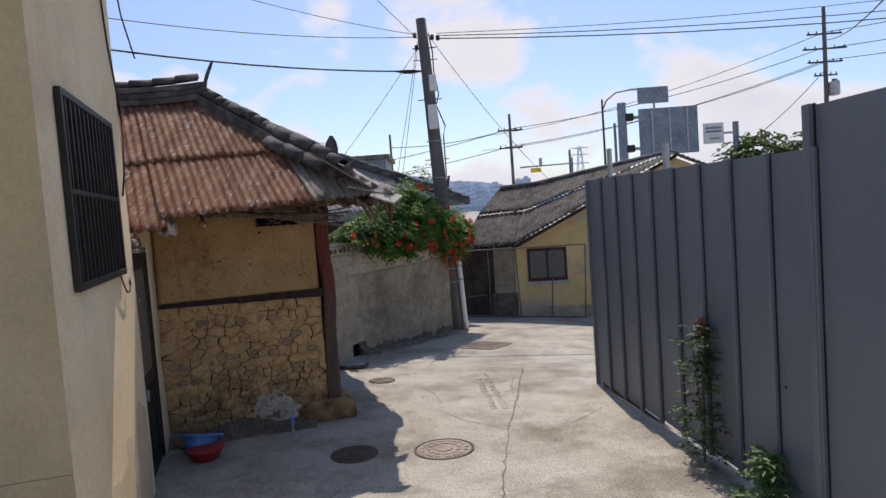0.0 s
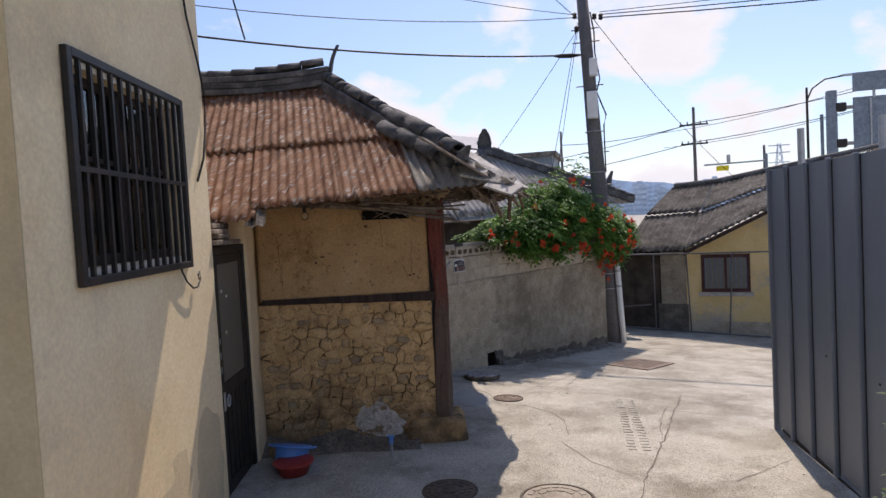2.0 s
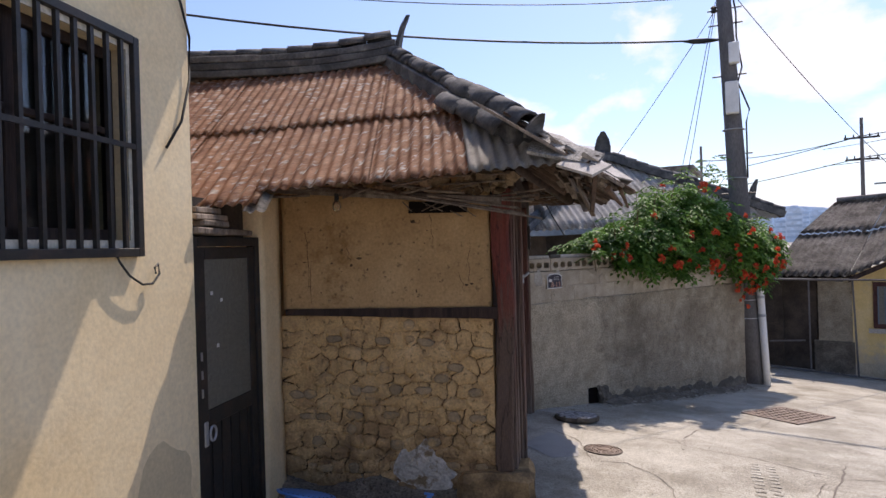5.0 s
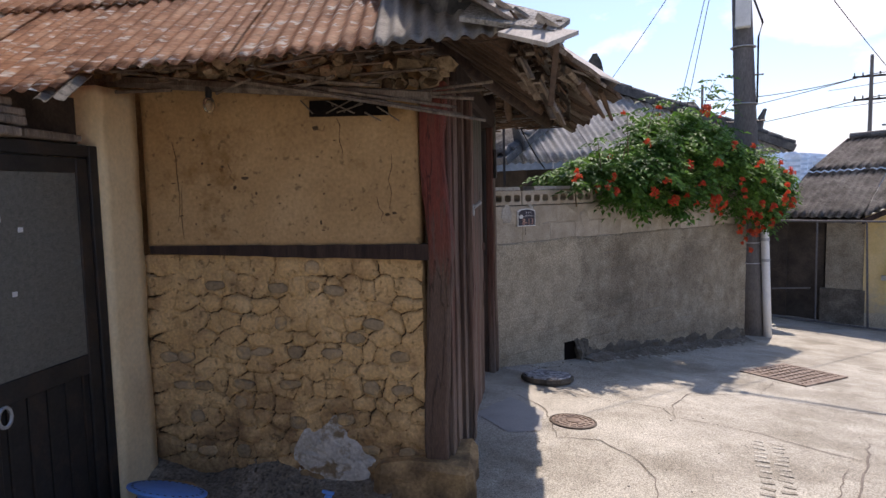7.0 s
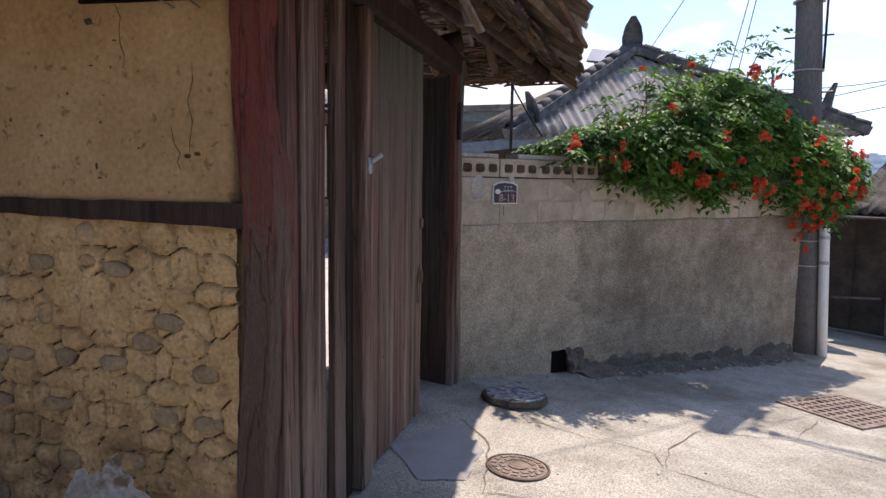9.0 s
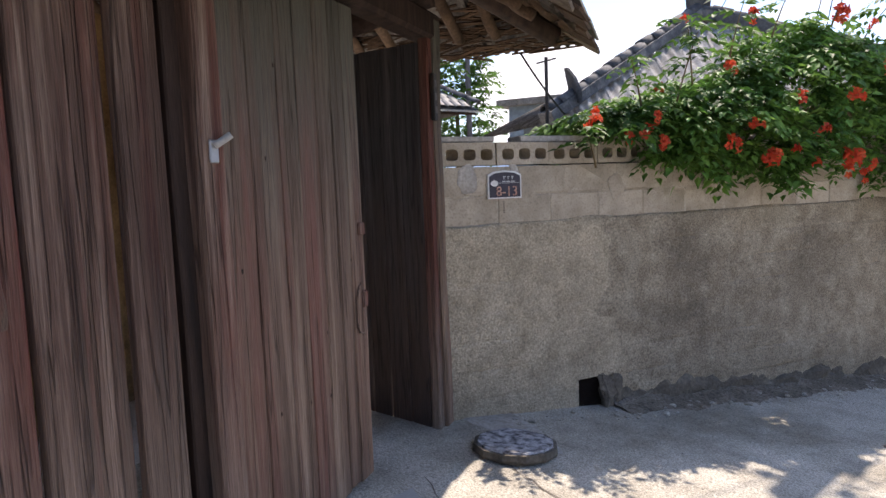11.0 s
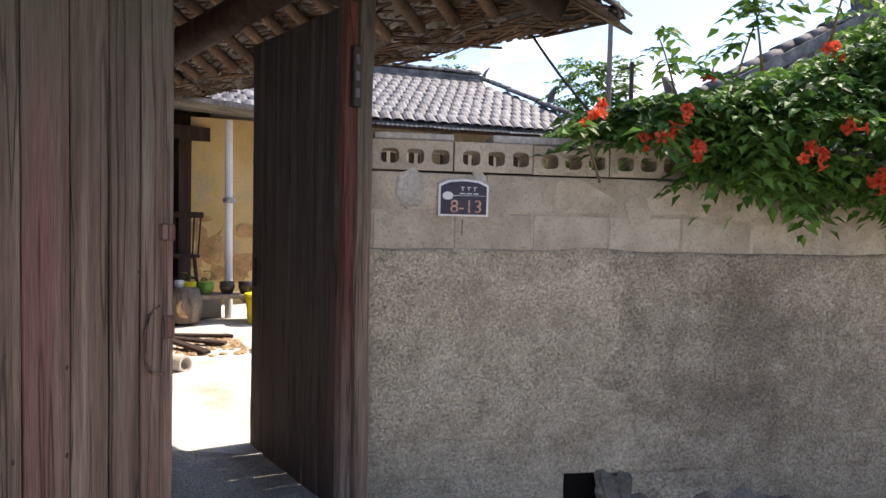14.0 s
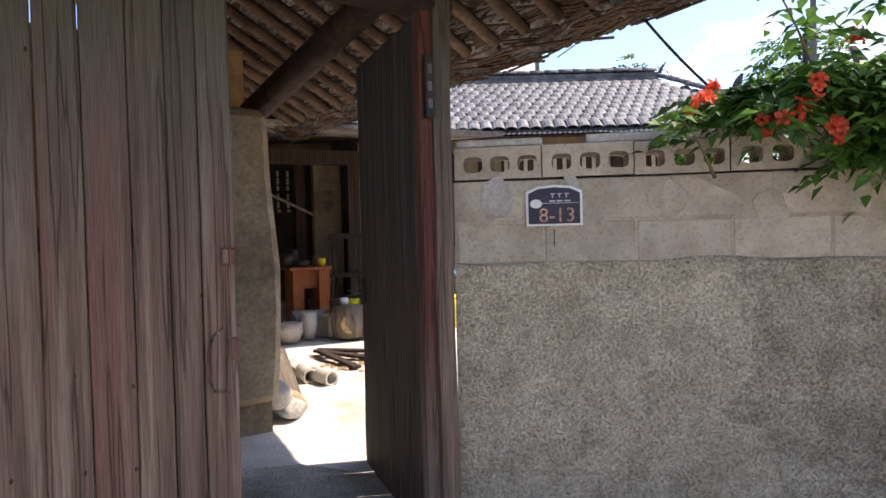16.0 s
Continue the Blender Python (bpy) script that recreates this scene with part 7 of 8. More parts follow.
# open shed at the left of the yard
SHED = along((-8.15, 10.28), (0.15, -0.99))
shed = thing("shed", "dark open shed with clay walls and timber posts", "shed", SHED)
bm = bmesh.new()
panel_with_hole(bm, -0.2, 3.4, -0.6, 2.0, -1.9, -1.8, 0.40, 0.78, 1.05, 1.72)
# near-black back wall: the shed's inner shade is in its colour
part("wall_back", bm, soot_shade, shed)
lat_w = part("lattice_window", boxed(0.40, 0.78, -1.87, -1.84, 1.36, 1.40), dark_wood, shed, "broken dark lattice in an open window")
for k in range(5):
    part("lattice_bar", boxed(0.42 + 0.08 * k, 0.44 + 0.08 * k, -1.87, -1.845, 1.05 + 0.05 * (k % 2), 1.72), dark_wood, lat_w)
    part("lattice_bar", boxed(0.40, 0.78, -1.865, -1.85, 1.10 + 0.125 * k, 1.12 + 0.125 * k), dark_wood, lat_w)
# added wall, near-black, that blocks the sun from the shed's inside
part("side_wall", boxed(-0.32, -0.2, -1.9, -0.1, -0.6, 2.2), soot_shade, shed, "near-black side wall added to keep sun out")
part("wall_pier", boxed(-0.02, 0.39, -1.0, -0.85, -0.6, 1.9), clay_grey, shed, "bare clay pier")
part("post", boxed(0.52, 0.66, -0.98, -0.86, -0.6, 1.9), dark_wood, shed, "dark square timber post")
part("post", boxed(0.0, 0.16, -0.06, 0.08, -0.6, 1.75), dark_wood, shed, "dark square timber post")
part("post", boxed(2.6, 2.78, -0.06, 0.08, -0.6, 1.75), dark_wood, shed, "dark square timber post")
part("beam", boxed(-0.3, 3.3, -0.08, 0.1, 1.62, 1.8), dark_wood, shed)
part("brace", rodded((1.9, 0.0, 1.55), (0.5, -0.4, 0.95), 0.02, seg=6), grey_wood, shed)
part("roof", slabbed([(-1.2, 1.9, 1.80), (3.6, 1.9, 1.80), (3.6, -2.3, 2.25), (-1.2, -2.3, 2.25)], 0.05), slate, shed)
part("side_wall", boxed(3.3, 3.4, -1.8, 0.0, -0.6, 1.9), mortar, shed)
yw = tagged(part("wall_yard", boxed(0, 1.05, 0.0, 0.15, -0.6, 1.93), old_yellow, None), "yellow plaster courtyard wall, flaking at the foot", "wall", kind="structure")
yw.matrix_world = along((-8.15, 10.30), (0.26, 0.965))
bm = bmesh.new()
for k in range(16):
    bmesh.ops.create_icosphere(bm, subdivisions=2, radius=tr.uniform(0.10, 0.24), matrix=Matrix.Translation((tr.uniform(0.1, 0.85), 0.0, tr.uniform(-0.5, 0.15) if k > 3 else tr.uniform(0.1, 0.55))) @ Matrix.Diagonal((1.2, 0.03, 0.8, 1)))
wobble(bm, 0.05, 5)
part("flaked_plaster", bm, mortar, yw, "bare patches where plaster has fallen")
pipe = thing("drain_pipe", "pale grey downpipe standing in the courtyard", "pipe", Matrix.Translation((-6.86, 10.42, -0.55)))
part("tube", rodded((0, 0, 0), (-0.05, 0, 2.3), 0.045, seg=12), white_paint, pipe)
part("collar", lathe([(0.05, 1.35), (0.075, 1.36), (0.075, 1.40), (0.05, 1.41)], 12), grey_metal, pipe)

orange_wood = mat("orange_varnish", [(0.38, 0.10, 0.025), (0.46, 0.14, 0.04), (0.52, 0.18, 0.055)], 4, 0.4, 0.1, 40, stretch=(1, 1, 0.3), spec=0.5)
table = thing("table", "orange varnished wooden table under the shed roof", "table", along((-8.0, 9.6), (0.15, -0.99), -0.5))
part("tabletop", boxed(-0.26, 0.34, -0.30, 0.25, 0.72, 0.76, bevel=0.008), orange_wood, table)
for x in (-0.12, 0.22):
    part("leg_panel", boxed(x - 0.07, x + 0.07, -0.28, 0.2, 0.0, 0.72), orange_wood, table)
part("apron", boxed(-0.05, 0.15, 0.10, 0.13, 0.48, 0.72), orange_wood, table)


def pot(x, y, z, r, h, material, label, name="pot", group="pots on the table and bench"):
    p = thing(name, label, "pot", Matrix.Translation((x, y, z)), group)
    part("body", lathe([(r * 0.65, 0), (r, h * 0.55), (r * 0.92, h), (r * 0.8, h), (r * 0.8, h * 0.9), (0.005, h * 0.85)], 16), material, p, smooth=True)
    part("rim", lathe([(r * 0.92, h - 0.006), (r * 1.02, h), (r * 0.92, h + 0.008)], 16), material, p, smooth=True)
    return p


dark_pot = mat("dark_glaze", [(0.03, 0.022, 0.018), (0.05, 0.035, 0.028), (0.08, 0.06, 0.045)], 6, 0.35, 0.1, spec=0.5)
green_p = mat("green_plastic", [(0.12, 0.28, 0.04), (0.16, 0.34, 0.06), (0.2, 0.38, 0.08)], 5, 0.5, 0.05)
clayware = mat("clay_ware", [(0.35, 0.31, 0.26), (0.45, 0.41, 0.35), (0.50, 0.46, 0.40)], 5, 0.8, 0.2)
for x, y, r, h, mt, lb in ((-6.12, 9.30, 0.11, 0.07, dark_pot, "shallow brown dish on the table"), (-6.1, 9.55, 0.05, 0.10, plastic_yellow, "small yellow cup on the table edge"), (-6.15, 9.45, 0.035, 0.14, dark_pot, "dark slim vase on the table"), (-6.2, 9.12, 0.09, 0.16, dark_pot, "dark glazed jar on the table"), (-6.35, 9.2, 0.07, 0.22, dark_pot, "tall dark pot on the table")):
    pot(x - 1.78, y + 0.18, 0.26, r, h, mt, lb)
bench = thing("bench", "low plank bench on blocks against the yard wall", "bench", along((-6.75, 9.95), (0.26, 0.965), -0.5))
part("plank", boxed(-0.35, 0.9, -0.18, 0.18, 0.24, 0.28), grey_wood, bench)
for x in (-0.2, 0.7):
    part("block_foot", boxed(x - 0.08, x + 0.08, -0.15, 0.15, 0.0, 0.24), block, bench)
for k, (s, mt, lb) in enumerate(((-0.2, dark_pot, "dark bowl on the bench"), (0.0, plastic_yellow, "yellow plant pot on the bench"), (0.18, green_p, "green plant pot on the bench"), (0.4, dark_pot, "dark bowl on the bench"), (0.6, dark_pot, "dark bowl on the bench"), (0.8, dark_pot, "dark bowl on the bench"))):
    p = along((-6.75, 9.95), (0.26, 0.965)) @ Vector((s, -0.02, -0.22))
    pot(p.x, p.y, p.z, 0.085, 0.13, mt, lb)
    if k in (1, 2):
        weedlet = thing("pot_plant", "small green plant growing in a pot", "plant", Matrix.Translation(p + Vector((0, 0, 0.12))))
        foliage("leaves", [((tr.uniform(-0.05, 0.05), tr.uniform(-0.05, 0.05), tr.uniform(0.0, 0.12)), 0.5, 0.6) for _ in range(9)], k, bush_leaf, weedlet)
log = thing("log_stool", "sawn tree-trunk stool with pale cut end", "stool", along((-6.62, 9.86), (0.95, 0.1), -0.5))
bm = lathe([(0.18, 0), (0.19, 0.18), (0.178, 0.36), (0.01, 0.36)], 18)
wobble(bm, 0.025, 5)
part("trunk", bm, grey_wood, log, smooth=True)
bm = lathe([(0.115, 0.0), (0.105, 0.015), (0.01, 0.02)], 14, pose(0.168, -0.02, 0.17, 0, 90, 0))
wobble(bm, 0.012, 9)
part("cut_face", bm, mat("cut_wood", [(0.30, 0.16, 0.06), (0.42, 0.27, 0.13), (0.52, 0.38, 0.22)], 14, 0.8, 0.2), log, "orange ringed cut end")
pot(-6.62, 9.82, -0.14, 0.05, 0.08, white_paint, "white cup on a log stool")
pot(-6.55, 9.2, -0.5, 0.15, 0.2, clayware, "grey round jar on the ground")
pot(-6.7, 9.42, -0.5, 0.10, 0.30, clayware, "tall pale grey jar by the stool")


def chair(m):
    c = thing("chair", "dark spindle-back wooden chair by the wall", "chair", m)
    part("seat", lathe([(0.21, 0.44), (0.215, 0.46), (0.20, 0.475), (0.01, 0.475)], 18), dark_wood, c)
    for x, y in ((-0.15, -0.15), (0.15, -0.15), (-0.15, 0.15), (0.15, 0.15)):
        part("leg", rodded((x * 1.3, y * 1.3, 0), (x, y, 0.45), 0.018, seg=7), dark_wood, c)
    for k in range(7):
        x = -0.19 + 0.38 * k / 6
        part("spindle", rodded((x, 0.16, 0.47), (x * 1.15, 0.24, 0.92), 0.010, seg=6), dark_wood, c)
    part("back_rail", boxed(-0.25, 0.25, 0.22, 0.26, 0.90, 0.97, bevel=0.012), dark_wood, c)
    part("stretcher", rodded((-0.18, 0, 0.2), (0.18, 0, 0.2), 0.012, seg=6), dark_wood, c)


chair(pose(-7.15, 9.95, -0.5 + 0.22, 0, 0, 75))
part_step = tagged(part("step", boxed(-7.62, -6.9, 9.3, 10.35, -0.6, -0.28), smooth_cement, None), "low cement step under the chair", "step", kind="structure")


def bucket(x, y, z, r, h, material, label):
    b = thing("bucket", label, "bucket", Matrix.Translation((x, y, z)))
    part("body", lathe([(r * 0.78, 0), (r, h), (r * 0.94, h), (r * 0.74, 0.015), (0.005, 0.015)], 22), material, b, smooth=True)
    part("rim", lathe([(r, h - 0.03), (r * 1.05, h - 0.025), (r * 1.05, h), (r, h + 0.004)], 22), material, b, smooth=True)
    part("handle", tube_bm([(r * math.cos(a), 0.02, h - 0.02 - 0.55 * r * math.sin(a)) for a in (math.pi * k / 8 for k in range(9))], 0.005, 5), grey_metal, b)


bucket(-6.35, 10.62, YARD, 0.17, 0.36, plastic_yellow, "bright yellow plastic bucket in the courtyard")
bucket(-7.05, 11.25, YARD, 0.19, 0.42, plastic_yellow, "bright yellow plastic tub by the house")
st = thing("stool", "blue plastic stool standing by the house wall", "stool", Matrix.Translation((-7.75, 11.6, -0.52)) @ Matrix.Diagonal((1.3, 1.3, 1.5, 1)))
part("seat", boxed(-0.16, 0.16, -0.16, 0.16, 0.40, 0.44, bevel=0.015), plastic_blue, st)
for x in (-0.13, 0.13):
    for y in (-0.13, 0.13):
        part("leg", rodded((x * 1.2, y * 1.2, 0), (x, y, 0.41), 0.03, 0.025, 8), plastic_blue, st)
bk = thing("basket", "orange-yellow plastic basket on a ledge", "basket", Matrix.Translation((-8.0, 11.85, 0.18)))
part("body", lathe([(0.15, 0), (0.2, 0.24), (0.19, 0.24), (0.14, 0.012), (0.005, 0.012)], 18), mat("orange_plastic", [(0.6, 0.28, 0.02), (0.7, 0.34, 0.03), (0.75, 0.4, 0.05)], 5, 0.45, 0.05), bk, smooth=True)
part("rim", lathe([(0.2, 0.22), (0.215, 0.23), (0.2, 0.25)], 18), bpy.data.materials["orange_plastic"], bk)
part("shelf", boxed(-0.3, 0.3, -0.2, 0.2, -0.72, -0.002), smooth_cement, bk)
cl2 = tagged(part("towel", boxed(-0.09, 0.09, -0.01, 0.01, -0.28, 0.28, bevel=0.004), mat("pink_cloth", [(0.62, 0.12, 0.25), (0.70, 0.18, 0.32), (0.74, 0.25, 0.38)], 8, 0.9, 0.3), None), "pink cloth hanging on a post", "towel")
cl2.matrix_world = MH @ Matrix.Translation((-0.14, 0.885, 1.36))
# rubble, clay pipes and stones by the back wall
for k, (x, y, r) in enumerate(((-3.95, 8.93, 0.16), (-3.72, 8.98, 0.13), (-3.78, 9.0, 0.11), (-3.62, 8.88, 0.14))):
    bm = bmesh.new()
    bmesh.ops.create_icosphere(bm, subdivisions=3, radius=r, matrix=Matrix.Translation((x, y, YARD + r * 0.5 + (0.12 if k == 3 else 0))) @ Matrix.Diagonal((1.3, 0.9, 0.75, 1)))
    wobble(bm, 0.05, 6, k)
    tagged(part("stone", bm, white_cement if k % 2 else grey_stone, None, smooth=True), "weathered boulder at the wall corner", "stone", "stones by the back wall")
for k, (x, y, a) in enumerate(((-4.75, 9.2, 10), (-4.6, 9.32, 25), (-5.0, 9.1, -10))):
    c = thing("clay_pipe", "broken grey clay pipe lying in the courtyard", "pipe", pose(x, y, YARD + 0.065, 0, 90, a), "broken clay pipes")
    part("tube", lathe([(0.045, -0.14), (0.065, -0.14), (0.065, 0.14), (0.045, 0.14), (0.045, -0.13)], 16), clayware, c, smooth=True)
rub = bmesh.new()
for k in range(170):
    x, y = tr.uniform(-5.9, -4.9), tr.uniform(9.35, 10.1)
    r = tr.uniform(0.015, 0.05)
    bmesh.ops.create_icosphere(rub, subdivisions=1, radius=r, matrix=Matrix.Translation((x, y, YARD + 0.01)) @ Matrix.Diagonal((1.6, 1.1, 0.6, 1)))
wobble(rub, 0.015, 20)
tagged(part("rubble", rub, grey_stone, None), "heap of broken tile and stone rubble", "rubble", kind="stuff")
for k in range(3):
    bm = boxed(-0.35, 0.35, -0.04, 0.04, 0, 0.03, bevel=0.005)
    wobble(bm, 0.01, 5, k)
    o2 = tagged(part("board", bm, dark_wood, None), "short dark board lying on rubble", "board", "boards on the rubble")
    o2.matrix_world = pose(-5.3 - 0.2 * k, 9.55 + 0.1 * k, YARD + 0.05, 0, 4, 20 + 30 * k)
sgn = tagged(part("dust_pan", boxed(-0.02, 0.02, -0.12, 0.12, 0, 0.42, bevel=0.008), grey_wood, None), "grey board leaning on the back wall", "board")
sgn.matrix_world = pose(-3.95, 9.05, YARD, 0, -20, 60)
cn = thing("can", "red and white can on the courtyard floor", "can", Matrix.Translation((-4.15, 9.0, YARD)))
part("body", lathe([(0.05, 0), (0.05, 0.2), (0.01, 0.2)], 14), plastic_red, cn)
part("band", lathe([(0.052, 0.08), (0.052, 0.13), (0.05, 0.13)], 14), white_paint, cn)
part("low_band", lathe([(0.052, 0.01), (0.052, 0.06), (0.05, 0.06)], 14), green_p, cn)

# ---- distance ----
def far_pole(x, y, z0, z1, arms, r=0.14, label="distant utility pole with crossarms and wires"):
    p = thing("utility_pole", label, "utility pole", Matrix.Translation((x, y, 0)))
    part("shaft", rodded((0, 0, z0), (0, 0, z1), r, r * 0.6, 10), pole_mat, p)
    for k, (z, w) in enumerate(arms):
        part("crossarm", boxed(-w, w, -0.05, 0.05, z - 0.05, z + 0.05), black_iron, p)
        for s in (-0.9, -0.45, 0.45, 0.9):
            part("insulator", rodded((w * s, 0, z), (w * s, 0, z + 0.22), 0.05, 0.03, 6), black_iron, p)
    return p


far_pole(5.2, 45, -2.4, 7.7, ((6.6, 0.85), (5.4, 0.8)))
far_pole(27.1, 45, -2.4, 13.4, ((11.6, 1.2), (10.6, 1.5), (9.7, 1.2), (8.8, 0.8)), 0.2, "tall distant power pole crowded with insulators")
bx = part("transformer", lathe([(0.35, 7.4), (0.4, 7.5), (0.4, 8.3), (0.2, 8.5)], 12, Matrix.Translation((0.5, 0, 0))), grey_metal, bpy.data.objects["utility_pole.002"])
far_pole(-3.1, 45, -2.4, 6.9, (), 0.12, "plain grey pole far off")
far_pole(9.2, 45, -2.4, 5.0, (), 0.12, "plain grey pole far off")
sign_mat = mat("sign_back", [(0.16, 0.20, 0.24), (0.20, 0.245, 0.285), (0.25, 0.295, 0.335)], 0.8, 0.6, 0.05, 6)
gantry = thing("road_sign", "large road sign seen from behind on a grey mast", "road sign", Matrix.Translation((0, 45, 0)))
part("mast", rodded((12.95, 0, -2.4), (12.95, 0, 7.9), 0.32, 0.3, 14), sign_mat, gantry, "thick grey steel mast")
part("sign_back", boxed(14.1, 18.15, -0.05, 0.05, 4.2, 7.4), sign_mat, gantry, "back of a direction sign")
part("small_sign", boxed(14.1, 16.2, -0.05, 0.05, 7.75, 8.85), sign_mat, gantry)
for z in (4.75, 6.9):
    part("arm", rodded((12.9, 0.25, z), (18.2, 0.25, z), 0.12, seg=8), grey_metal, gantry)
    part("clamp", boxed(13.0, 13.7, -0.25, 0.3, z - 0.25, z + 0.25, bevel=0.05), black_iron, gantry)
for x in (15.0, 16.2, 17.4):
    part("stiffener", boxed(x - 0.05, x + 0.05, -0.12, -0.05, 4.3, 7.3), grey_metal, gantry)
part("small_post", rodded((15.2, 0, 7.3), (15.2, 0, 7.8), 0.08, seg=6), grey_metal, gantry)
part("stay", rodded((12.5, 0.3, -2.4), (12.5, 0.3, 6.6), 0.1, seg=8), sign_mat, gantry)
lampost = thing("street_lamp", "tall street lamp with a curved arm", "street lamp", Matrix.Translation((11.9, 46, 0)))
part("pole", rodded((0, 0, -2.4), (0, 0, 8.4), 0.10, 0.07, 8), black_iron, lampost)
part("arm", tube_bm([(0, 0, 7.6), (0.3, 0, 8.3), (1.0, 0, 8.8), (2.2, 0, 8.95)], 0.05, 6), black_iron, lampost, smooth=True)
part("lamp_head", boxed(1.9, 2.6, -0.15, 0.15, 8.88, 9.0, bevel=0.04), grey_metal, lampost)
white_sign = thing("direction_sign", "small white direction sign beside the road", "road sign", Matrix.Translation((0, 45, 0)))
part("board", boxed(18.5, 19.9, -0.04, 0.04, 4.7, 6.1), white_paint, white_sign)
bm = bmesh.new()
for z in (5.7, 5.45):
    box(bm, 18.65, 19.75, -0.06, -0.04, z, z + 0.14)
box(bm, 18.9, 19.6, -0.06, -0.04, 5.0, 5.1)
part("writing", bm, sign_mat, white_sign, "unreadable writing")
part("arm", boxed(19.9, 20.7, -0.04, 0.04, 5.3, 5.45), grey_metal, white_sign)
part("post", rodded((20.75, 0, -2.4), (20.75, 0, 6.1), 0.2, seg=10), sign_mat, white_sign)
cam_mast = thing("traffic_signal", "thin mast arm with a traffic signal far off", "traffic signal", Matrix.Translation((0, 44, 0)))
part("arm", rodded((5.6, 0, 3.95), (9.1, 0, 4.0), 0.05, seg=6), sign_mat, cam_mast)
part("signal", boxed(6.3, 7.0, -0.1, 0.1, 3.55, 3.85, bevel=0.03), plastic_yellow, cam_mast)
part("mast", rodded((9.1, 0, -2.4), (9.1, 0, 4.4), 0.09, seg=8), sign_mat, cam_mast)
part("camera", boxed(6.9, 7.1, -0.1, 0.1, 4.0, 4.5, bevel=0.03), grey_metal, cam_mast)
lat = thing("lattice_tower", "distant steel lattice pylon", "pylon", Matrix.Translation((66, 300, 0)))
bm = bmesh.new()
for sx, sy in ((-1, -1), (1, -1), (1, 1), (-1, 1)):
    rod(bm, (sx * 3, sy * 3, -4), (sx * 0.5, sy * 0.5, 26), 0.22, 0.15, 5)
for k in range(8):
    z = 2 + 3 * k
    w = 3 - 2.5 * (z + 4) / 30
    for sx in (-1, 1):
        rod(bm, (-w * sx, -w, z), (w * sx * 0.9, -w * 0.9, z + 3), 0.12, 0.12, 4)
part("lattice", bm, tower_mat, lat)
for z in (18, 22, 25):
    part("arm", boxed(-4, 4, -0.2, 0.2, z, z + 0.4), tower_mat, lat)


def far_tree(x, y, z0, r, h, seed, label):
    t = thing("tree", label, "tree", Matrix.Translation((x, y, z0)))
    part("trunk", tube_bm([(0, 0, 0), (0.05 * r, 0, h * 0.4), (0, 0.05, h * 0.7)], [r * 0.10, r * 0.08, r * 0.04], 8), stem_mat, t)
    rg3 = random.Random(seed)
    cs = []
    while len(cs) < 420:
        p = Vector((rg3.uniform(-1, 1), rg3.uniform(-1, 1), rg3.uniform(-1, 1)))
        q = p.length * (1 + 0.35 * noise.noise(p * 2 + Vector((seed, 0, 0))))
        if 0.45 < q < 0.95:
            cs.append(((p.x * r, p.y * r, h * 0.72 + p.z * h * 0.36), rg3.uniform(3.2, 5.0) * r / 2.0, rg3.uniform(-0.4, 0.5)))
    foliage("crown", cs, seed, leaf_mat, t, 0.075, "dark green clumped crown")


far_tree(23.0, 45, -2.2, 3.2, 7.2, 3, "rounded green tree behind the hoarding")
far_tree(-10.0, 20.0, -0.6, 1.1, 4.9, 5, "small green tree behind the tiled house")
far_tree(-13.2, 18.2, -0.6, 1.0, 5.1, 6, "small green tree behind the tiled house")
far_tree(-16.0, 15.5, -0.6, 0.9, 5.1, 7, "small green tree behind the tiled house")
for x, y, zt in ((-14.2, 16.0, 5.3), (-14.9, 15.2, 5.3), (-9.2, 19.5, 5.2)):
    far_pole(x, y, -0.6, zt, (), 0.09, "plain dark pole behind the tiled house")
mast = thing("antenna_mast", "thin dark mast beside the hip roof", "pole", pose(-3.15, 12.85, 1.35))
part("pole", rodded((0, 0, -2.2), (0, 0, 0.75), 0.02, seg=8), black_iron, mast)
part("cross_arm", rodded((-0.12, 0, 0.7), (0.12, 0, 0.72), 0.01, seg=6), black_iron, mast)
bar = thing("factory_building", "long dark building with a row of windows", "building", along((-11, 24), (0.95, 0.2)))
part("wall", boxed(0, 8.5, 0, 6, -1, 3.1), sign_mat, bar)
for k in range(5):
    part("window", boxed(0.5 + 1.6 * k, 1.8 + 1.6 * k, -0.05, 0.02, 2.2, 2.8), frosted, bar)
part("roof", boxed(-0.3, 8.8, -0.3, 6.3, 3.1, 3.3), slate, bar)
# roofs and solar frame behind the ridge
bh = thing("house", "distant house with grey flat roof", "house", Matrix.Translation((-5.0, 32, 0)))
part("wall", boxed(0, 2.5, 0, 4, -2, 4.2), sign_mat, bh)
part("roof", boxed(-0.2, 2.7, -0.2, 4.2, 4.2, 4.4), slate, bh)
sol = thing("solar_panel", "tilted solar panel on a steel frame", "solar panel", along((-4.9, 20.5), (0.9, 0.3)))
part("panel", slabbed([(0, 0, 3.75), (1.5, 0, 3.55), (1.6, 1.2, 4.05), (0.1, 1.2, 4.25)], 0.05), mat("solar_glass", [(0.05, 0.06, 0.08), (0.07, 0.08, 0.10), (0.09, 0.10, 0.12)], 3, 0.25, 0, spec=0.5), sol)
for x in (0.2, 1.3):
    part("leg", rodded((x, 0.6, 0), (x, 0.6, 3.9), 0.03, seg=6), grey_metal, sol)

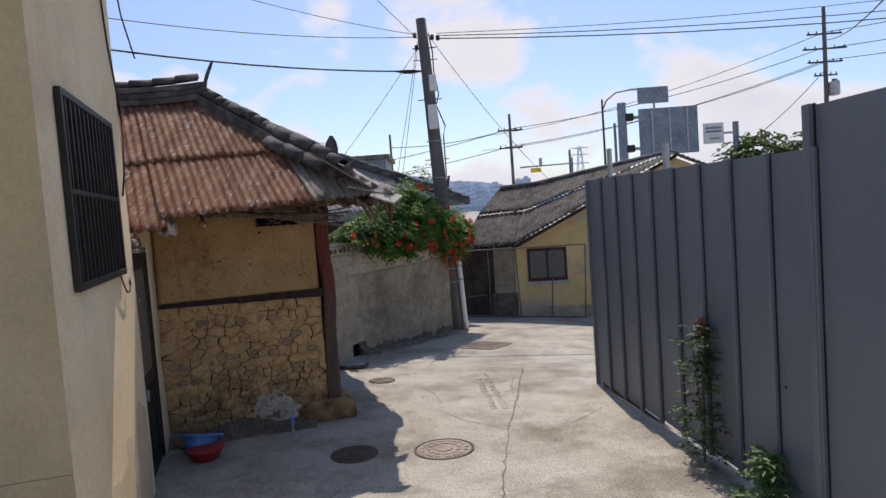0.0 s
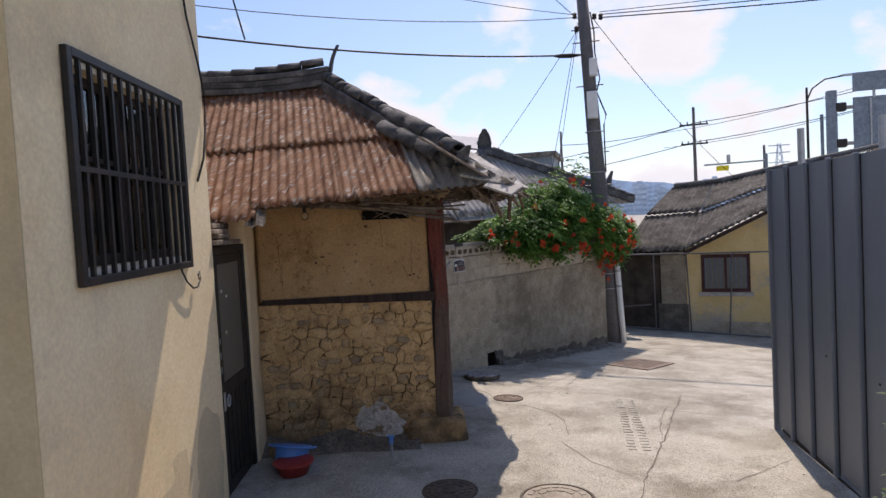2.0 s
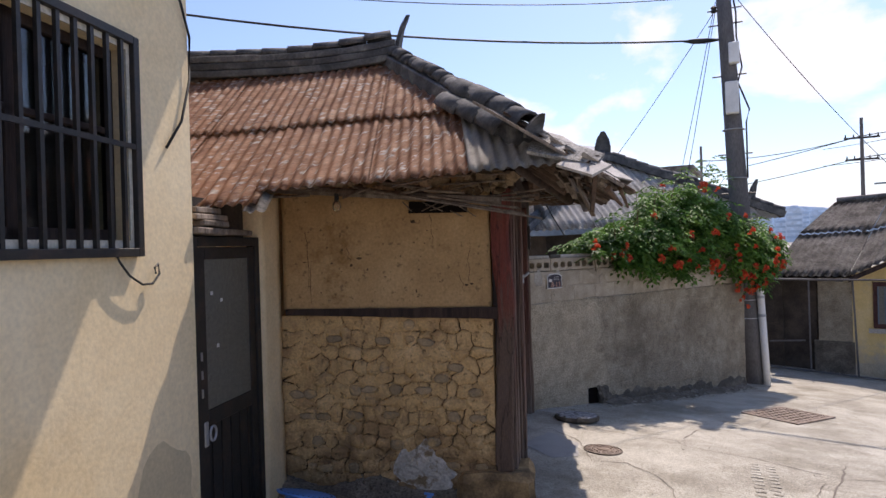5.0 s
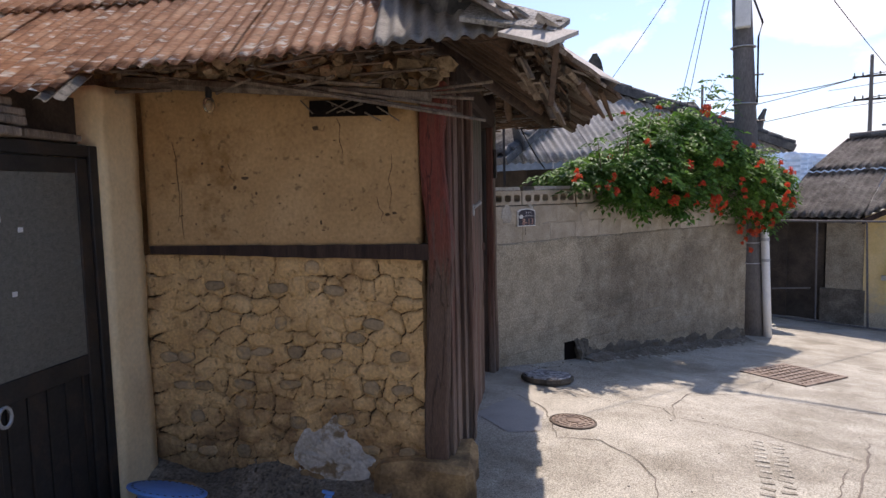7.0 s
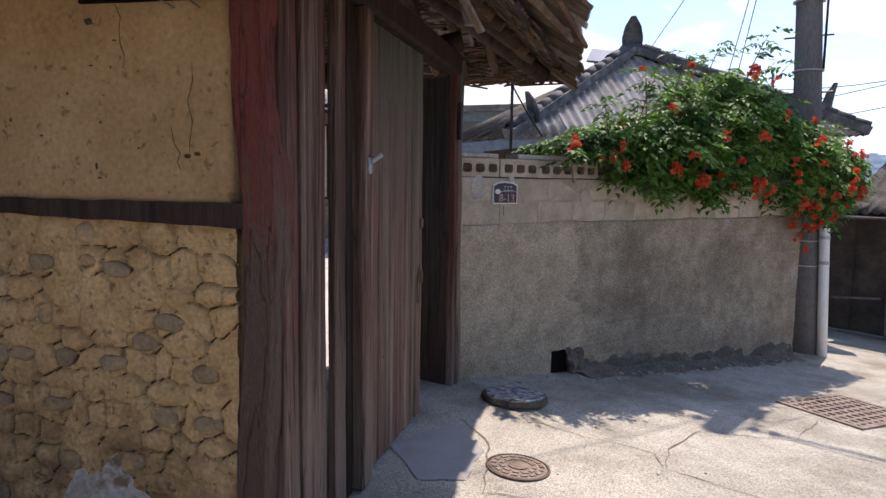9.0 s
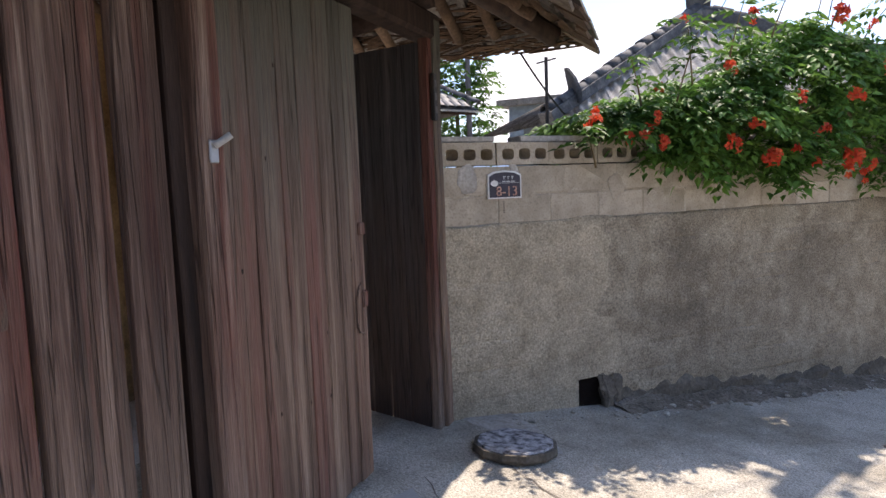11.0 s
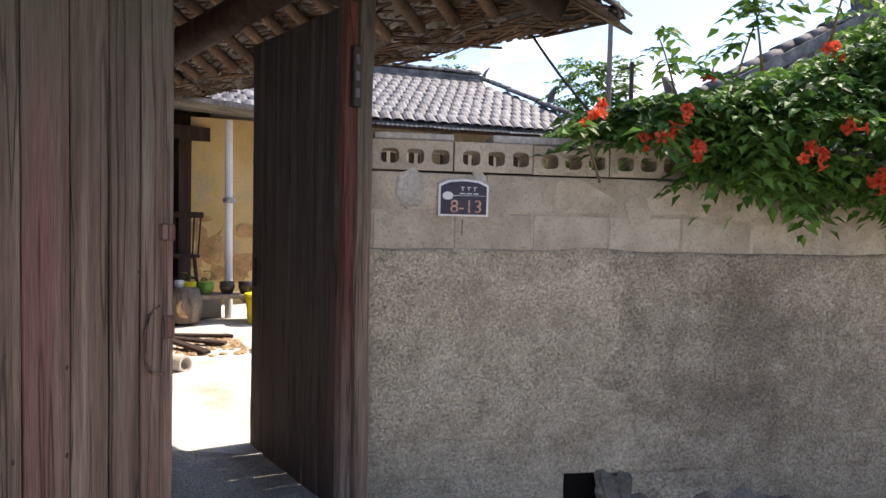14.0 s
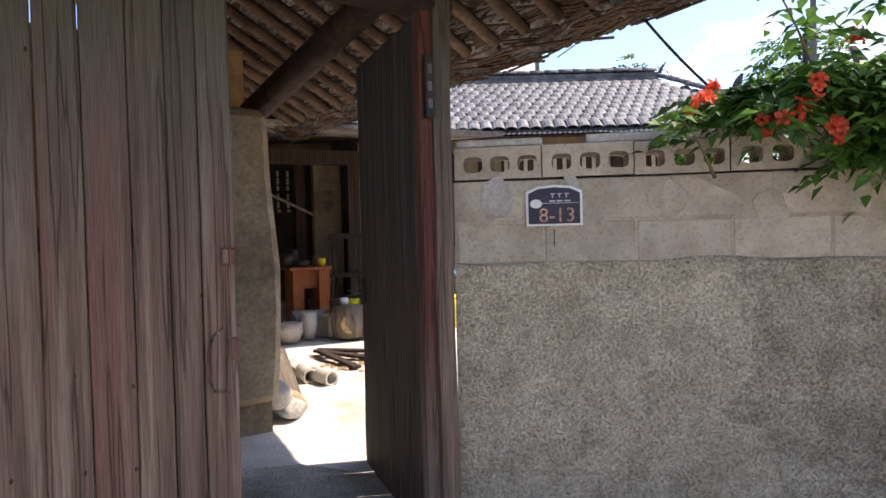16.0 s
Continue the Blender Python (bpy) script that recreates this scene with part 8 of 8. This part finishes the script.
# hills and apartment blocks on the horizon
bm = bmesh.new()
hr = []
for k in range(121):
    a = radians(-75 + 150 * k / 120)
    hgt = 40 + 55 * max(0, noise.noise((k * 0.07, 1.3, 0)) + 0.35) + 18 * noise.noise((k * 0.25, 4, 0)) + 30 * math.exp(-((math.degrees(a) + 6) / 7) ** 2)
    p = Vector((1500 * math.sin(a), 1500 * math.cos(a), 0))
    hr.append((bm.verts.new(p + Vector((0, 0, -15))), bm.verts.new(p * 1.05 + Vector((0, 0, hgt)))))
for a, b in zip(hr, hr[1:]):
    bm.faces.new((a[0], b[0], b[1], a[1]))
tagged(part("backdrop", bm, hill_mat, None, smooth=True), "hills on the horizon, haze painted pale blue", "hills", kind="structure")
tw = random.Random(44)
def far_block(x, y, w, h):
    t = thing("apartment_building", "distant apartment tower, haze painted pale blue", "building", Matrix.Translation((x, y, -4)), "distant apartment towers")
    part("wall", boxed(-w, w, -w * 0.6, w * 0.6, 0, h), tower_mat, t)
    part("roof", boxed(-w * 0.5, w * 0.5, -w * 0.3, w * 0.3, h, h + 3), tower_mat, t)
    bm = bmesh.new()
    for k in range(int(h / 6)):
        box(bm, -w * 0.9, w * 0.9, -w * 0.6 - 0.3, -w * 0.6, 4 + 6 * k, 6.5 + 6 * k)
    tagged(part("window_band", bm, hill_mat, t), kind="stuff")


for k in range(34):
    a = radians(tw.uniform(-4.5, 10))
    d = tw.uniform(780, 950)
    far_block(d * math.sin(a), d * math.cos(a), tw.uniform(5, 9), tw.uniform(18, 42))
for p, q, sg in (((5.2, 45, 6.7), (27.1, 45, 10.7), 0.6), ((5.2, 45, 5.5), (27.1, 45, 9.7), 0.6), ((5.2, 45, 6.7), (-20, 60, 5.5), 0.8), ((5.2, 45, 5.5), (-20, 60, 4.5), 0.8), ((27.1, 45, 11.7), (60, 30, 16), 1), ((27.1, 45, 10.6), (60, 30, 14.5), 1), ((27.1, 45, 9.8), (60, 30, 13), 1), ((27.1, 45, 11.7), (5, 70, 9), 1), ((27.1, 45, 9.8), (5, 70, 7.5), 1), ((27.1, 45, 11.2), (10.0, 12.0, 6.5), 0.7), ((27.1, 45, 9.2), (20.5, 42, 4.6), 0.2), ((5.2, 45, 6.7), (-3.1, 45, 6.0), 0.3)):
    hanging_cable("cable", sagging(p, q, sg), 0.025, "distant power cable against the sky")


# ---- stones of the clay wall, one by one ----
sr = random.Random(18)
seeds = []
z, row = 0.635, 0
while z > -0.66:
    # tall courses daubed over, thin courses with bare stones between them
    thin = row % 2 == 1
    x = -0.06 + sr.uniform(0.0, 0.05)
    while x < 1.46:
        w = sr.uniform(0.07, 0.13) if thin else sr.uniform(0.10, 0.19)
        if not (z < -0.30 and 0.78 < x + w / 2 < 1.14):
            bare = sr.random() < (0.42 if thin else 0.05)
            seeds.append((x + w / 2 + sr.uniform(-0.01, 0.01), z + sr.uniform(-0.014, 0.014) + 0.012 * math.sin(3 * x + row), bare))
        x += w
    z -= 0.115 if row == 0 else sr.uniform(0.088, 0.102)
    row += 1
# the clay skin: a lump over each hidden stone, cracked where the lumps meet
sx = np.array([p[0] for p in seeds])
sz = np.array([p[1] for p in seeds])
lump = np.array([sr.uniform(-0.011, 0.011) for p in seeds])
step = 0.0065
gx, gz = np.meshgrid(np.arange(-0.10, 1.531, step), np.arange(-0.90, 0.716, step))
wx, wz = np.empty_like(gx), np.empty_like(gx)
opened, rough_n, edge_ = np.empty_like(gx), np.empty_like(gx), np.empty_like(gx)
for j in range(gx.shape[0]):
    for i in range(gx.shape[1]):
        x, z = float(gx[j, i]), float(gz[j, i])
        a = noise.noise_vector((x * 8, z * 8, 4))
        b = noise.noise_vector((x * 26, z * 26, 8))
        wx[j, i], wz[j, i] = x + 0.030 * a[0] + 0.010 * b[0], z + 0.030 * a[2] + 0.010 * b[2]
        opened[j, i] = noise.noise((x * 5.5, z * 4.0, 21)) + 0.3 * b[1]
        rough_n[j, i] = noise.fractal((x * 9, z * 9, 2), 1.0, 2.0, 5)
        edge_[j, i] = a[1]
d1, d2, near = np.full(gx.shape, 9.0), np.full(gx.shape, 9.0), np.zeros(gx.shape, int)
for k in range(len(seeds)):
    d = np.hypot(wx - sx[k], (wz - sz[k]) * 1.15)
    first = d < d1
    d2 = np.where(first, d1, np.minimum(d2, d))
    near = np.where(first, k, near)
    d1 = np.minimum(d1, d)
gap = d2 - d1
wide = 0.0095 * np.clip(opened * 2.2 + 0.62, 0, 1.3)
groove = np.clip(1 - gap / (wide + 1e-4), 0, 1) * (wide > 0.0025)
surf = 0.012 - lump[near] * np.clip(gap / 0.05, 0, 1) - 0.012 * np.clip(gap / 0.09, 0, 1) ** 0.5 + 0.007 * rough_n + 0.024 * np.minimum(groove * 1.8, 1)
for k, p in enumerate(seeds):
    if p[2]:
        # a seat for the bare stone
        w, h = 0.034 + 0.038 * ((k * 37) % 10) / 10, 0.024 + 0.018 * ((k * 53) % 10) / 10
        q = np.hypot((gx + 0.012 * edge_ - p[0]) / w, (gz - p[1]) / h)
        surf = np.where(q < 1.05, np.maximum(surf, 0.02), surf)
        # lower rim coloured dark, as shade under the stone
        groove = np.where((q < 1.05) & (q > 0.9) & (gz < p[1] + 0.2 * h), 1.0, groove)
        bm = bmesh.new()
        bmesh.ops.create_icosphere(bm, subdivisions=3, radius=1.0, matrix=Matrix.Diagonal((w * 1.05, 0.022, h * 1.05, 1)))
        for v in bm.verts:
            # blunt, slightly squared field stone
            v.co.y = max(v.co.y, -0.014)
            v.co.x, v.co.z = v.co.x * (1 + 0.14 * abs(v.co.z) / h), v.co.z * (1 + 0.14 * abs(v.co.x) / w)
            v.co.x += 0.012 * noise.noise((v.co.x * 22, v.co.z * 22, k)) + 0.004 * noise.noise((v.co.x * 70, v.co.z * 70, k))
            v.co.z += 0.010 * noise.noise((v.co.x * 22, v.co.z * 22, k + 40)) + 0.003 * noise.noise((v.co.x * 70, v.co.z * 70, k))
            v.co.y += 0.004 * noise.noise((v.co.x * 40, v.co.z * 40, k))
        me = bpy.data.meshes.new("stone")
        bm.to_mesh(me)
        bm.free()
        me.materials.append(grey_stone)
        me.polygons.foreach_set("use_smooth", [True] * len(me.polygons))
        share("stone", me, lower, MUD @ Matrix.Translation((p[0], 0.014 + sr.uniform(-0.003, 0.006), p[1])) @ pose(0, 0, 0, sr.uniform(-6, 6), sr.uniform(-9, 9), sr.uniform(-5, 5)))
h_, w_ = gx.shape
verts = [tuple(MUD @ Vector((float(gx[j, i] + (0.018 * edge_[j, i] if i > w_ - 4 else 0)), float(surf[j, i]), float(gz[j, i])))) for j in range(h_) for i in range(w_)]
faces = [(j * w_ + i, j * w_ + i + 1, (j + 1) * w_ + i + 1, (j + 1) * w_ + i) for j in range(h_ - 1) for i in range(w_ - 1)]
me = bpy.data.meshes.new("clay_skin")
me.from_pydata(verts, [], faces)
me.materials.append(daub)
me.materials.append(crack_soil_shade)
# groove faces take the dark colour, painting in the cracks' shade
me.polygons.foreach_set("material_index", [int(groove[j, i] > 0.35) for j in range(h_ - 1) for i in range(w_ - 1)])
me.polygons.foreach_set("use_smooth", [True] * len(faces))
skin = new("clay_skin", me)
skin.parent = lower
tagged(skin, "ochre clay daub, lumpy and cracked round the stones")
